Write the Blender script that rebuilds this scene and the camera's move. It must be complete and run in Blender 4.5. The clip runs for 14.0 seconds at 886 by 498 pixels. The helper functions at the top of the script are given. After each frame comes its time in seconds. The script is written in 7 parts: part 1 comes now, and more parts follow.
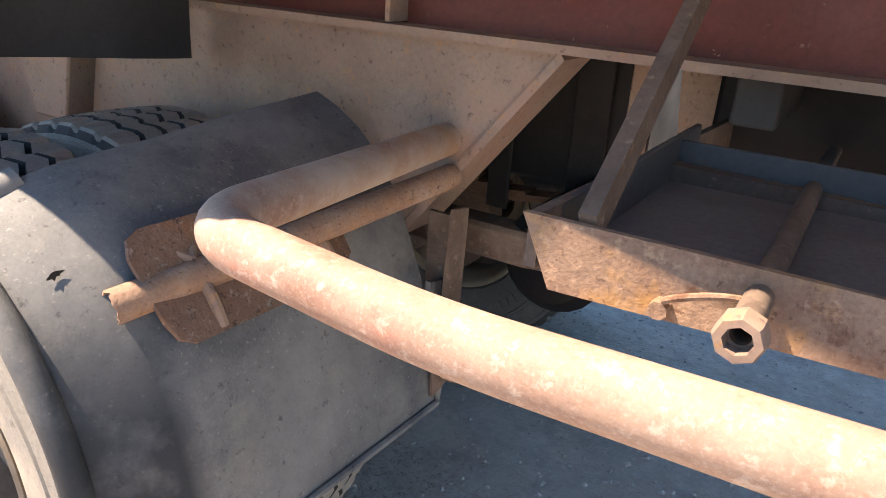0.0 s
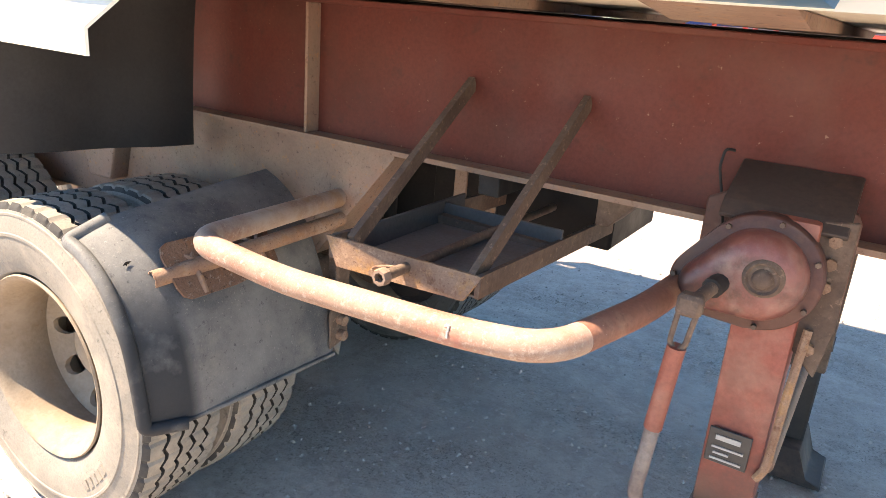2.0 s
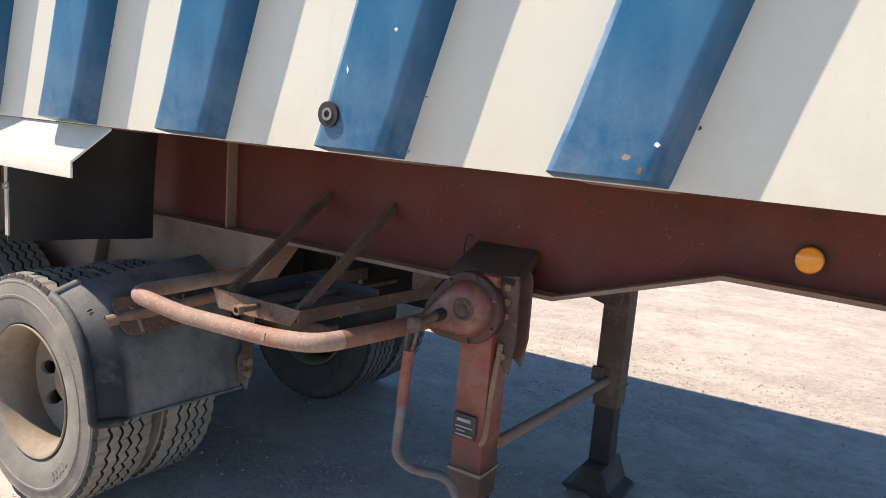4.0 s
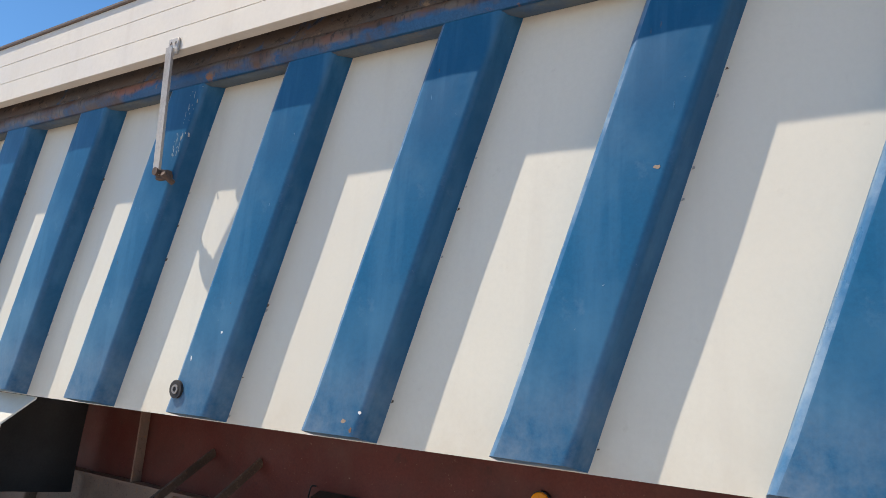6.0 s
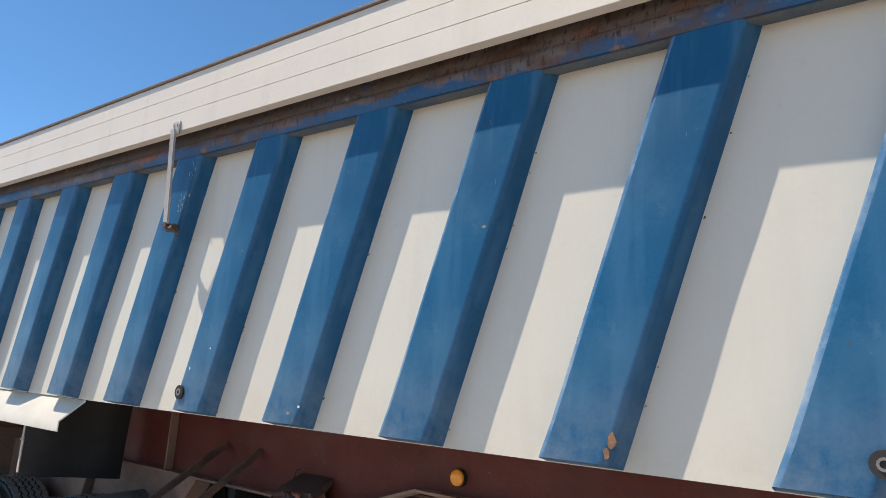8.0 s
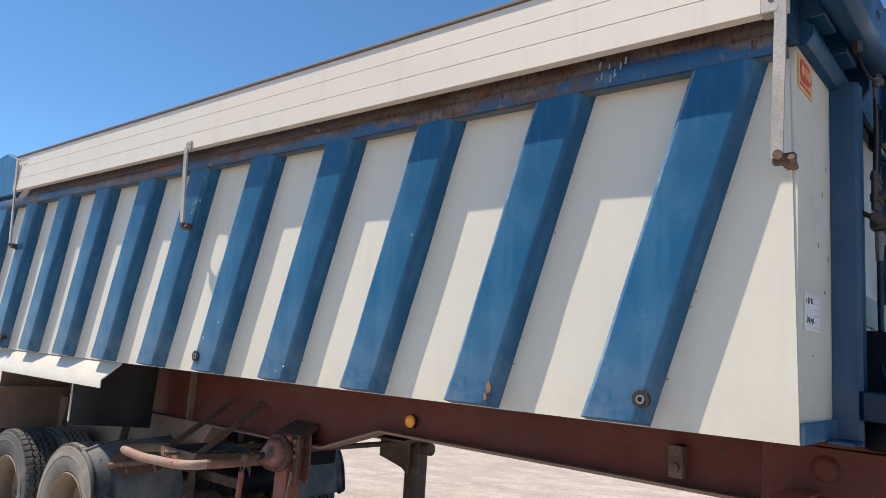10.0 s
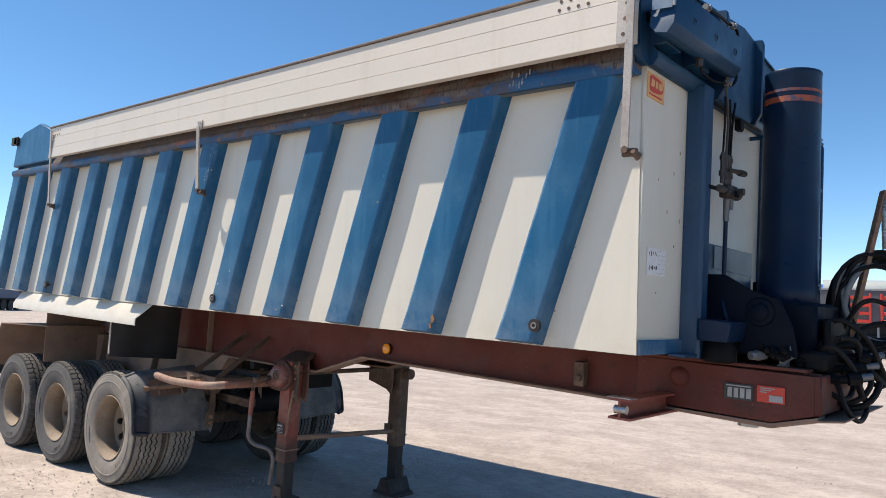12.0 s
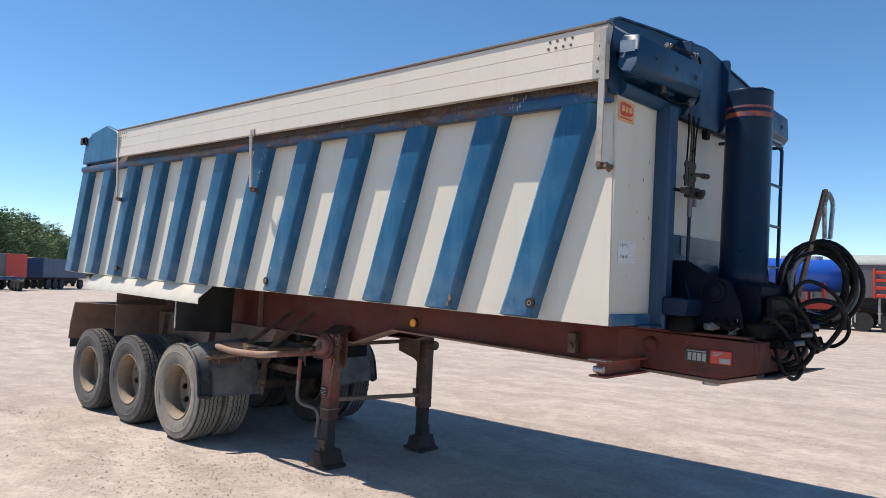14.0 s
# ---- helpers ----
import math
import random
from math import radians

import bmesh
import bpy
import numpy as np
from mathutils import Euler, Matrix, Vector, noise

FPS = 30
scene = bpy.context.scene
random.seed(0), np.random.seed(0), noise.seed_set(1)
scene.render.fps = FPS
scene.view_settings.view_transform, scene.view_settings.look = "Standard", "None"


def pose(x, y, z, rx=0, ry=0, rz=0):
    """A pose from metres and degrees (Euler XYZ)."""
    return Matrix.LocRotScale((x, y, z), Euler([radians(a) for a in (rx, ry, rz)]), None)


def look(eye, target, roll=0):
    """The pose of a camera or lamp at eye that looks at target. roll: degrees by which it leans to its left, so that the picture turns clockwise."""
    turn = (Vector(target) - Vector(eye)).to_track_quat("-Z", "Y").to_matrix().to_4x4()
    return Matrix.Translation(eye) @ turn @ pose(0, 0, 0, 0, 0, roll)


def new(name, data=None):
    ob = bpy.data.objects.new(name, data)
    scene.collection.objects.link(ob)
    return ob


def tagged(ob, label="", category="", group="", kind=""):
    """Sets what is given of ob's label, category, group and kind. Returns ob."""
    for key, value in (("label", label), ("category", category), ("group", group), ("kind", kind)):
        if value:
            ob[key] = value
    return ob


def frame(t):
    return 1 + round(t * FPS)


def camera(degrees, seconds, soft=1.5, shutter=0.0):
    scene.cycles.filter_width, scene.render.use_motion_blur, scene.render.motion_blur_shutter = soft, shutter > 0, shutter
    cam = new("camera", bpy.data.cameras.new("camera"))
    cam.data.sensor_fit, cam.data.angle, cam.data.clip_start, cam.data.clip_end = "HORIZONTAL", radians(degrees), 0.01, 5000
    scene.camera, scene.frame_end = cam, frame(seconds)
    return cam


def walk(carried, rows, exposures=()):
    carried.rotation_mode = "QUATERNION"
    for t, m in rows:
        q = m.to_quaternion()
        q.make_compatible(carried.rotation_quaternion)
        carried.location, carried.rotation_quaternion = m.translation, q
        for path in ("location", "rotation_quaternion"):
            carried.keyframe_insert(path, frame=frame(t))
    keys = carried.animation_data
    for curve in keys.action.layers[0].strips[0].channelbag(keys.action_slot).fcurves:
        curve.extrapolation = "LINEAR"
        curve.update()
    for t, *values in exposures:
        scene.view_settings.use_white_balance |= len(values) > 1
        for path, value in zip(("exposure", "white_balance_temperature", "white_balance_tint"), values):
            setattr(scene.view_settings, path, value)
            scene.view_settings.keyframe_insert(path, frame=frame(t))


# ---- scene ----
cam = camera(63.2, 14.0, soft=0.85)
PATH = [
    (0, (1.312, -1.608, 1.346), (0.336, -0.015, 0.633), 2.5),
    (0.5, (1.495, -1.792, 1.468), (0.542, -0.221, 0.678), 2.6),
    (1, (1.668, -1.979, 1.547), (0.718, -0.425, 0.722), 2.8),
    (1.5, (1.881, -2.12, 1.595), (0.95, -0.565, 0.749), 3.0),
    (2, (2.108, -2.25, 1.637), (1.118, -0.623, 1.027), 3.3),
    (2.2, (2.182, -2.315, 1.648), (1.186, -0.688, 1.046), 3.1),
    (4.3, (3.304, -2.864, 1.749), (2.233, -1.184, 1.578), 3.6),
    (4.5, (3.406, -2.934, 1.751), (2.33, -1.248, 1.715), 3.8),
    (4.7, (3.523, -2.98, 1.752), (2.441, -1.306, 1.926), 3.8),
    (5, (3.642, -3.018, 1.764), (2.578, -1.359, 2.102), 3.9),
    (5.5, (3.918, -3.034, 1.772), (2.877, -1.372, 2.163), 3.7),
    (6, (4.154, -3.064, 1.802), (3.075, -1.43, 2.211), 3.4),
    (6.5, (4.353, -3.164, 1.789), (3.249, -1.551, 2.215), 3.2),
    (7, (4.58, -3.246, 1.802), (3.424, -1.67, 2.227), 3.0),
    (7.5, (4.834, -3.288, 1.791), (3.657, -1.726, 2.21), 2.9),
    (8, (5.091, -3.355, 1.795), (3.872, -1.825, 2.211), 2.8),
    (8.2, (5.173, -3.449, 1.776), (3.953, -1.921, 2.198), 3.0),
    (10.3, (6.126, -3.983, 1.786), (4.851, -2.472, 2.09), 2.5),
    (10.5, (6.215, -4.076, 1.773), (4.935, -2.567, 2.065), 2.4),
    (11, (6.461, -4.233, 1.797), (5.179, -2.718, 2.045), 2.0),
    (11.5, (6.719, -4.332, 1.765), (5.444, -2.805, 1.971), 2.1),
    (12, (6.881, -4.433, 1.773), (5.584, -2.919, 1.936), 2.1),
    (12.5, (7.003, -4.675, 1.771), (5.681, -3.178, 1.878), 2.2),
    (13, (7.122, -4.835, 1.808), (5.784, -3.35, 1.876), 2.1),
    (13.5, (7.347, -4.965, 1.793), (5.996, -3.491, 1.865), 2.0),
    (14, (7.567, -5.081, 1.807), (6.208, -3.616, 1.903), 1.8),
]
EXPOSURES = [(0.0, 1.98, 8600, 19), (1.0, 2.05, 8600, 18), (2.0, 2.15, 8900, 17), (3.3, 1.15, 8000, 15), (4.5, 0.69, 7300, 13), (5.5, 0.58, 7150, 13), (6.2, 0.50, 7150, 13), (8.0, 0.42, 7150, 13), (11.0, 0.44, 7250, 13.5), (14.0, 0.32, 7150, 13.5)]
walk(cam, [(t, look(eye, target, roll)) for t, eye, target, roll in PATH], EXPOSURES)

# ---------------------------------------------------------------- light
SUN_WAY = Vector((0.50, 0.325, -1.0)).normalized()
ELEV = math.asin(-SUN_WAY.z)
world = bpy.data.worlds.new("sky")
scene.world = world
world.use_nodes = True
wn = world.node_tree.nodes
sky = wn.new("ShaderNodeTexSky")
sky.sky_type = "NISHITA"
sky.sun_disc = False
sky.sun_elevation = ELEV
sky.sun_rotation = math.atan2(-SUN_WAY.x, -SUN_WAY.y)
sky.altitude = 3000
sky.air_density, sky.dust_density, sky.ozone_density = 1.0, 0.32, 4.0
wn["Background"].inputs["Strength"].default_value = 0.15
deep = wn.new("ShaderNodeHueSaturation")
deep.inputs["Saturation"].default_value = 1.17
deep.inputs["Hue"].default_value = 0.4945
world.node_tree.links.new(sky.outputs[0], deep.inputs["Color"])
world.node_tree.links.new(deep.outputs[0], wn["Background"].inputs[0])
sun_data = bpy.data.lights.new("sun", "SUN")
sun_data.energy, sun_data.angle, sun_data.color = 4.8, radians(0.53), (1.0, 0.95, 0.88)
sun = new("sun", sun_data)
sun.matrix_world = look((0, 0, 30), Vector((0, 0, 30)) + SUN_WAY)

# ---------------------------------------------------------------- materials


def mat_new(name):
    m = bpy.data.materials.new(name)
    m.use_nodes = True
    nt = m.node_tree
    return m, nt, nt.nodes["Principled BSDF"]


def nnode(nt, kind, **vals):
    n = nt.nodes.new(kind)
    for k, v in vals.items():
        n.inputs[k].default_value = v
    return n


def coords(nt, scale=(1, 1, 1)):
    tc = nt.nodes.new("ShaderNodeTexCoord")
    mp = nt.nodes.new("ShaderNodeMapping")
    mp.inputs["Scale"].default_value = scale
    nt.links.new(tc.outputs["Object"], mp.inputs["Vector"])
    return mp.outputs[0]


def noise_fac(nt, scale, lo, hi, detail=4.0, stretch=(1, 1, 1), rough=0.55):
    """Noise squeezed to 0..1 between two levels."""
    n = nnode(nt, "ShaderNodeTexNoise", Scale=scale, Detail=detail, Roughness=rough)
    nt.links.new(coords(nt, stretch), n.inputs["Vector"])
    r = nnode(nt, "ShaderNodeMapRange")
    r.inputs["From Min"].default_value, r.inputs["From Max"].default_value = lo, hi
    nt.links.new(n.outputs[0], r.inputs[0])
    return r.outputs[0]


def mixed(nt, fac, a, b):
    """Mix two colours (tuples or sockets) by a factor socket."""
    m = nt.nodes.new("ShaderNodeMix")
    m.data_type = "RGBA"
    for sock, v in ((m.inputs[6], a), (m.inputs[7], b)):
        if isinstance(v, tuple):
            sock.default_value = (*v, 1)
        else:
            nt.links.new(v, sock)
    if isinstance(fac, float):
        m.inputs[0].default_value = fac
    else:
        nt.links.new(fac, m.inputs[0])
    return m.outputs[2]


def times(nt, a, k):
    m = nt.nodes.new("ShaderNodeMath")
    m.operation = "MULTIPLY"
    nt.links.new(a, m.inputs[0])
    m.inputs[1].default_value = k
    return m.outputs[0]


def bumped(nt, bsdf, layers):
    """Layers of (scale, strength, distance) noise relief."""
    prev = None
    for scale, strength, dist in layers:
        n = nnode(nt, "ShaderNodeTexNoise", Scale=scale, Detail=5.0)
        nt.links.new(coords(nt), n.inputs["Vector"])
        b = nnode(nt, "ShaderNodeBump", Strength=strength, Distance=dist)
        nt.links.new(n.outputs[0], b.inputs["Height"])
        if prev:
            nt.links.new(prev, b.inputs["Normal"])
        prev = b.outputs[0]
    nt.links.new(prev, bsdf.inputs["Normal"])


def surface(name, base, second, rough=0.6, metal=0.0, big=1.5, fine=40.0, dirt=None, dirt_amount=(0.55, 0.8),
            dirt_scale=3.0, streak=None, streak_amount=(0.55, 0.85), chips=None, chip_amount=(0.68, 0.72), chip_scale=14.0,
            bump=((60.0, 0.25, 0.002),), coat=0.0, rough_var=0.12, grain=0.62, specks=()):
    """Paint, steel, rubber: two tones, fine grain, dirt patches, streaks that run down, chipped spots."""
    m, nt, b = mat_new(name)
    col = mixed(nt, noise_fac(nt, big, 0.35, 0.68), base, second)
    darker = tuple(c * grain for c in base)
    col = mixed(nt, times(nt, noise_fac(nt, fine * 2.2, 0.42, 0.68, 8.0, rough=0.75), 0.6), col, darker)
    if streak:
        col = mixed(nt, times(nt, noise_fac(nt, 1.0, *streak_amount, 5.0, (9, 9, 0.7)), 0.7), col, streak)
    if dirt:
        col = mixed(nt, times(nt, noise_fac(nt, dirt_scale, *dirt_amount, 8.0, rough=0.65), 0.85), col, dirt)
    if chips:
        col = mixed(nt, noise_fac(nt, chip_scale, *chip_amount, 7.0, rough=0.7), col, chips)
    for tone, span, scale, amount in specks:
        col = mixed(nt, times(nt, noise_fac(nt, scale, *span, 6.0, rough=0.7), amount), col, tone)
    nt.links.new(col, b.inputs["Base Color"])
    r = nnode(nt, "ShaderNodeMapRange")
    r.inputs["To Min"].default_value, r.inputs["To Max"].default_value = max(0.02, rough - rough_var), min(1, rough + rough_var)
    nt.links.new(noise_fac(nt, 6.0, 0.3, 0.7), r.inputs[0])
    nt.links.new(r.outputs[0], b.inputs["Roughness"])
    b.inputs["Metallic"].default_value = metal
    b.inputs["Coat Weight"].default_value = coat
    bumped(nt, b, bump)
    return m


RUST = (0.17, 0.075, 0.035)
RUST_PALE = (0.36, 0.20, 0.10)
DUST = (0.42, 0.34, 0.27)
cream = surface("cream paint", grain=0.92, specks=(((0.45, 0.40, 0.32), (0.64, 0.74), 16.0, 0.25), ((0.20, 0.12, 0.07), (0.755, 0.77), 34.0, 0.8)), base=(0.635, 0.605, 0.51), second=(0.60, 0.565, 0.475), rough=0.42, big=0.8, fine=25, dirt=(0.52, 0.47, 0.38), dirt_amount=(0.58, 0.95),
                dirt_scale=1.7, streak=(0.55, 0.51, 0.43), chips=(0.30, 0.17, 0.10), chip_amount=(0.79, 0.81), chip_scale=9, bump=((1.3, 0.10, 0.02), (120, 0.06, 0.001)))
blue = surface("blue paint", (0.0012, 0.074, 0.168), (0.002, 0.097, 0.208), 0.42, rough_var=0.10, coat=0.22, grain=0.85, specks=(((0.16, 0.24, 0.33), (0.62, 0.80), 5.0, 0.45), ((0.40, 0.38, 0.35), (0.70, 0.73), 38.0, 0.6)), big=0.9, fine=30, dirt=(0.065, 0.175, 0.275), dirt_amount=(0.46, 0.85),
               dirt_scale=1.6, streak=(0.055, 0.175, 0.30), streak_amount=(0.50, 0.80), chips=(0.42, 0.40, 0.38), chip_amount=(0.745, 0.76), chip_scale=12, bump=((1.7, 0.22, 0.03), (7.0, 0.10, 0.006), (120, 0.05, 0.001)))
# worn paint plus the bevel's sunlit glint, put into colour; nicks use it too
glint_wear_blue = surface("chalked blue paint with painted edge glint", (0.025, 0.110, 0.225), (0.06, 0.17, 0.29), 0.35, coat=0.2, grain=0.85, big=2.5, fine=40, dirt=(0.30, 0.38, 0.44), dirt_amount=(0.45, 0.75),
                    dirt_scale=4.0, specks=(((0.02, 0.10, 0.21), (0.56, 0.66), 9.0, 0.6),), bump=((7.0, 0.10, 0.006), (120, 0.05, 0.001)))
blue_dark = surface("worn dark blue paint", (0.004, 0.039, 0.092), (0.007, 0.051, 0.115), 0.42, dirt=(0.035, 0.055, 0.085), dirt_scale=2.5,
                    chips=(0.10, 0.06, 0.04), chip_amount=(0.72, 0.75), chip_scale=9)
rail_mat = surface("rusted blue rail paint", (0.010, 0.075, 0.18), (0.018, 0.10, 0.22), 0.45, big=1.2, specks=(((0.12, 0.18, 0.25), (0.58, 0.7), 9.0, 0.5),), dirt=(0.085, 0.055, 0.04), dirt_amount=(0.52, 0.62),
                   dirt_scale=2.2, chips=(0.22, 0.10, 0.05), chip_amount=(0.60, 0.66), chip_scale=7)
def rail_rust(m, z0, z1):
    """Rust that has eaten down from the upper edge of the rail, with a ragged border and blue left standing in places."""
    nt = m.node_tree
    b = nt.nodes["Principled BSDF"]
    sep = nt.nodes.new("ShaderNodeSeparateXYZ")
    nt.links.new(coords(nt), sep.inputs[0])
    r = nnode(nt, "ShaderNodeMapRange")
    r.clamp = False
    r.inputs["From Min"].default_value, r.inputs["From Max"].default_value = z0, z1
    nt.links.new(sep.outputs[2], r.inputs[0])
    total = r.outputs[0]
    for scale, stretch, k in ((1.0, (0.9, 1, 1), 2.6), (6.0, (0.6, 1, 1), 1.4), (30.0, (0.5, 1, 1), 0.9)):
        n = nnode(nt, "ShaderNodeTexNoise", Scale=scale, Detail=5.0)
        nt.links.new(coords(nt, stretch), n.inputs["Vector"])
        a = nt.nodes.new("ShaderNodeMath")
        a.operation = "MULTIPLY_ADD"
        a.inputs[1].default_value = k
        nt.links.new(n.outputs[0], a.inputs[0])
        nt.links.new(total, a.inputs[2])
        total = a.outputs[0]
    f = nnode(nt, "ShaderNodeMapRange")
    f.inputs["From Min"].default_value, f.inputs["From Max"].default_value = 2.75, 3.1
    nt.links.new(total, f.inputs[0])
    rust = mixed(nt, noise_fac(nt, 14.0, 0.38, 0.62, 6.0, (0.4, 1, 1)), (0.095, 0.052, 0.036), (0.15, 0.125, 0.105))
    rust = mixed(nt, noise_fac(nt, 5.0, 0.55, 0.66, 6.0, (0.5, 1, 1)), rust, (0.22, 0.085, 0.05))
    rust = mixed(nt, noise_fac(nt, 60.0, 0.52, 0.66, 4.0, (1, 1, 0.25)), rust, (0.045, 0.035, 0.03))
    nt.links.new(mixed(nt, f.outputs[0], b.inputs["Base Color"].links[0].from_socket, rust), b.inputs["Base Color"])


rust_strip = surface("rusted steel strip", (0.125, 0.085, 0.062), (0.085, 0.085, 0.088), 0.8, big=3, specks=(((0.33, 0.22, 0.14), (0.60, 0.68), 11.0, 0.7), ((0.02, 0.018, 0.018), (0.56, 0.64), 30.0, 0.8)), dirt=(0.17, 0.08, 0.045), dirt_scale=6,
                     chips=(0.03, 0.08, 0.17), chip_amount=(0.55, 0.62), chip_scale=5)
rail_rust(rail_mat, 3.085, 3.175)
rail_grey = surface("grey-blue rail underside paint", (0.075, 0.105, 0.125), (0.11, 0.125, 0.13), 0.7, big=2.5, dirt=(0.02, 0.075, 0.16), dirt_amount=(0.50, 0.66), dirt_scale=4, specks=(((0.16, 0.12, 0.09), (0.58, 0.68), 9.0, 0.6),))
alu = surface("pale aluminium boards", (0.60, 0.555, 0.475), (0.64, 0.59, 0.51), 0.5, grain=0.93, big=0.7, fine=18, dirt=(0.50, 0.44, 0.37), dirt_amount=(0.6, 1.0),
              streak=(0.50, 0.44, 0.36), bump=((2.0, 0.05, 0.01), (150, 0.05, 0.001)))
alu_trim = surface("weathered aluminium trim", (0.44, 0.40, 0.355), (0.50, 0.46, 0.41), 0.5, metal=0.25, dirt=(0.20, 0.15, 0.12))
brown_trim = surface("brown edge trim", (0.10, 0.075, 0.06), (0.16, 0.12, 0.10), 0.6, dirt=(0.25, 0.2, 0.17))
red = surface("oxide red paint", specks=(((0.058, 0.022, 0.016), (0.46, 0.68), 1.6, 0.7), ((0.035, 0.022, 0.018), (0.58, 0.70), 7.0, 0.55), ((0.33, 0.22, 0.16), (0.66, 0.72), 55.0, 0.6)), base=(0.108, 0.0225, 0.016), second=(0.128, 0.032, 0.023), rough=0.62, big=1.4, fine=35, dirt=(0.13, 0.057, 0.042), dirt_amount=(0.52, 0.9),
              dirt_scale=2.0, streak=(0.10, 0.035, 0.028), chips=(0.30, 0.22, 0.17), chip_amount=(0.74, 0.77), chip_scale=11, bump=((2.5, 0.1, 0.01), (90, 0.15, 0.001)))
red_leg = surface("sun-bleached red paint", (0.23, 0.052, 0.036), (0.27, 0.085, 0.060), 0.6, big=3, dirt=(0.33, 0.19, 0.14), dirt_amount=(0.5, 0.85),
                  dirt_scale=5, chips=(0.12, 0.06, 0.04), chip_amount=(0.68, 0.73), chip_scale=15)
red_dirty = surface("dirty red painted steel", (0.20, 0.085, 0.06), (0.27, 0.155, 0.105), 0.8, big=3.5, dirt=(0.36, 0.26, 0.18), dirt_amount=(0.40, 0.75),
                    dirt_scale=5, chips=(0.13, 0.06, 0.035), chip_amount=(0.62, 0.7), chip_scale=20, bump=((30, 0.4, 0.004), (160, 0.3, 0.001)))
pipe_mat = surface("faded red pipe", (0.195, 0.090, 0.060), (0.265, 0.165, 0.118), 0.7, big=3.2, specks=(((0.28, 0.185, 0.135), (0.44, 0.72), 12.0, 0.55), ((0.42, 0.345, 0.285), (0.54, 0.66), 70.0, 0.55), ((0.40, 0.30, 0.225), (0.52, 0.70), 260.0, 0.45), ((0.34, 0.17, 0.06), (0.58, 0.72), 20.0, 0.4), ((0.15, 0.08, 0.05), (0.62, 0.70), 140.0, 0.5)), fine=60, dirt=(0.26, 0.080, 0.055), dirt_amount=(0.50, 0.64),
                   dirt_scale=5, streak=(0.30, 0.205, 0.15), chips=(0.30, 0.155, 0.05), chip_amount=(0.60, 0.70), chip_scale=8, bump=((40, 0.35, 0.003), (220, 0.3, 0.001)))
rusty = surface("rusted steel plate", specks=(((0.40, 0.26, 0.17), (0.56, 0.66), 70.0, 0.45), ((0.09, 0.045, 0.028), (0.60, 0.66), 110.0, 0.8)), base=(0.19, 0.105, 0.066), second=(0.27, 0.175, 0.12), rough=0.85, big=9, fine=90, dirt=(0.36, 0.18, 0.05), dirt_amount=(0.53, 0.72),
                dirt_scale=16, chips=(0.13, 0.06, 0.035), chip_amount=(0.56, 0.66), chip_scale=34, bump=((45, 0.6, 0.004), (220, 0.5, 0.002)))
rusty_pitted = surface("pitted brown rust", specks=(((0.30, 0.24, 0.20), (0.55, 0.66), 60.0, 0.6), ((0.045, 0.026, 0.02), (0.58, 0.64), 75.0, 0.85), ((0.035, 0.022, 0.018), (0.60, 0.66), 140.0, 0.8)), base=(0.135, 0.072, 0.048), second=(0.19, 0.115, 0.08), rough=0.9, big=6, fine=90,
                       dirt=(0.23, 0.095, 0.035), dirt_amount=(0.52, 0.70), dirt_scale=13, chips=(0.07, 0.04, 0.028), chip_amount=(0.58, 0.66), chip_scale=30, bump=((45, 0.8, 0.005), (220, 0.6, 0.002)))
tube_rust = surface("dusty rusted tube", specks=(((0.34, 0.28, 0.235), (0.50, 0.68), 9.0, 0.65), ((0.06, 0.035, 0.026), (0.59, 0.65), 90.0, 0.8)), base=(0.22, 0.125, 0.085), second=(0.28, 0.19, 0.14), rough=0.9, big=7, fine=80,
                    dirt=(0.27, 0.13, 0.055), dirt_amount=(0.52, 0.72), dirt_scale=14, bump=((50, 0.6, 0.004), (220, 0.5, 0.002)))
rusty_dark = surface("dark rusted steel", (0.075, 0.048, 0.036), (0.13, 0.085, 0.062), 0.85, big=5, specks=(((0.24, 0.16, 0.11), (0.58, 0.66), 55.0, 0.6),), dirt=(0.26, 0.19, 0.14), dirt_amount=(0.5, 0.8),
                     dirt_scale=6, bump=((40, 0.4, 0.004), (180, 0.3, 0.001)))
tan_steel = surface("dust-covered steel", (0.26, 0.185, 0.14), (0.20, 0.12, 0.088), 0.9, big=4, fine=50, specks=(((0.31, 0.24, 0.185), (0.48, 0.72), 5.0, 0.45), ((0.34, 0.17, 0.07), (0.58, 0.68), 28.0, 0.6), ((0.07, 0.04, 0.03), (0.58, 0.68), 60.0, 0.8)), dirt=(0.24, 0.09, 0.06), dirt_amount=(0.52, 0.75),
                    dirt_scale=5, chips=(0.33, 0.16, 0.06), chip_amount=(0.63, 0.72), chip_scale=24, bump=((35, 0.4, 0.004), (150, 0.4, 0.001)))
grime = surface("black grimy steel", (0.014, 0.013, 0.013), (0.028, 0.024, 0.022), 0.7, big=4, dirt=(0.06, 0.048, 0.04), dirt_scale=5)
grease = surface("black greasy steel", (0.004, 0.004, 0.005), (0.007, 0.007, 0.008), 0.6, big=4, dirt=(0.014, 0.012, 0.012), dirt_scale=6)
rack_dust = surface("dust-filled steel pan", (0.098, 0.098, 0.098), (0.135, 0.132, 0.13), 0.95, big=5, dirt=(0.10, 0.085, 0.075), dirt_amount=(0.52, 0.7), dirt_scale=9)
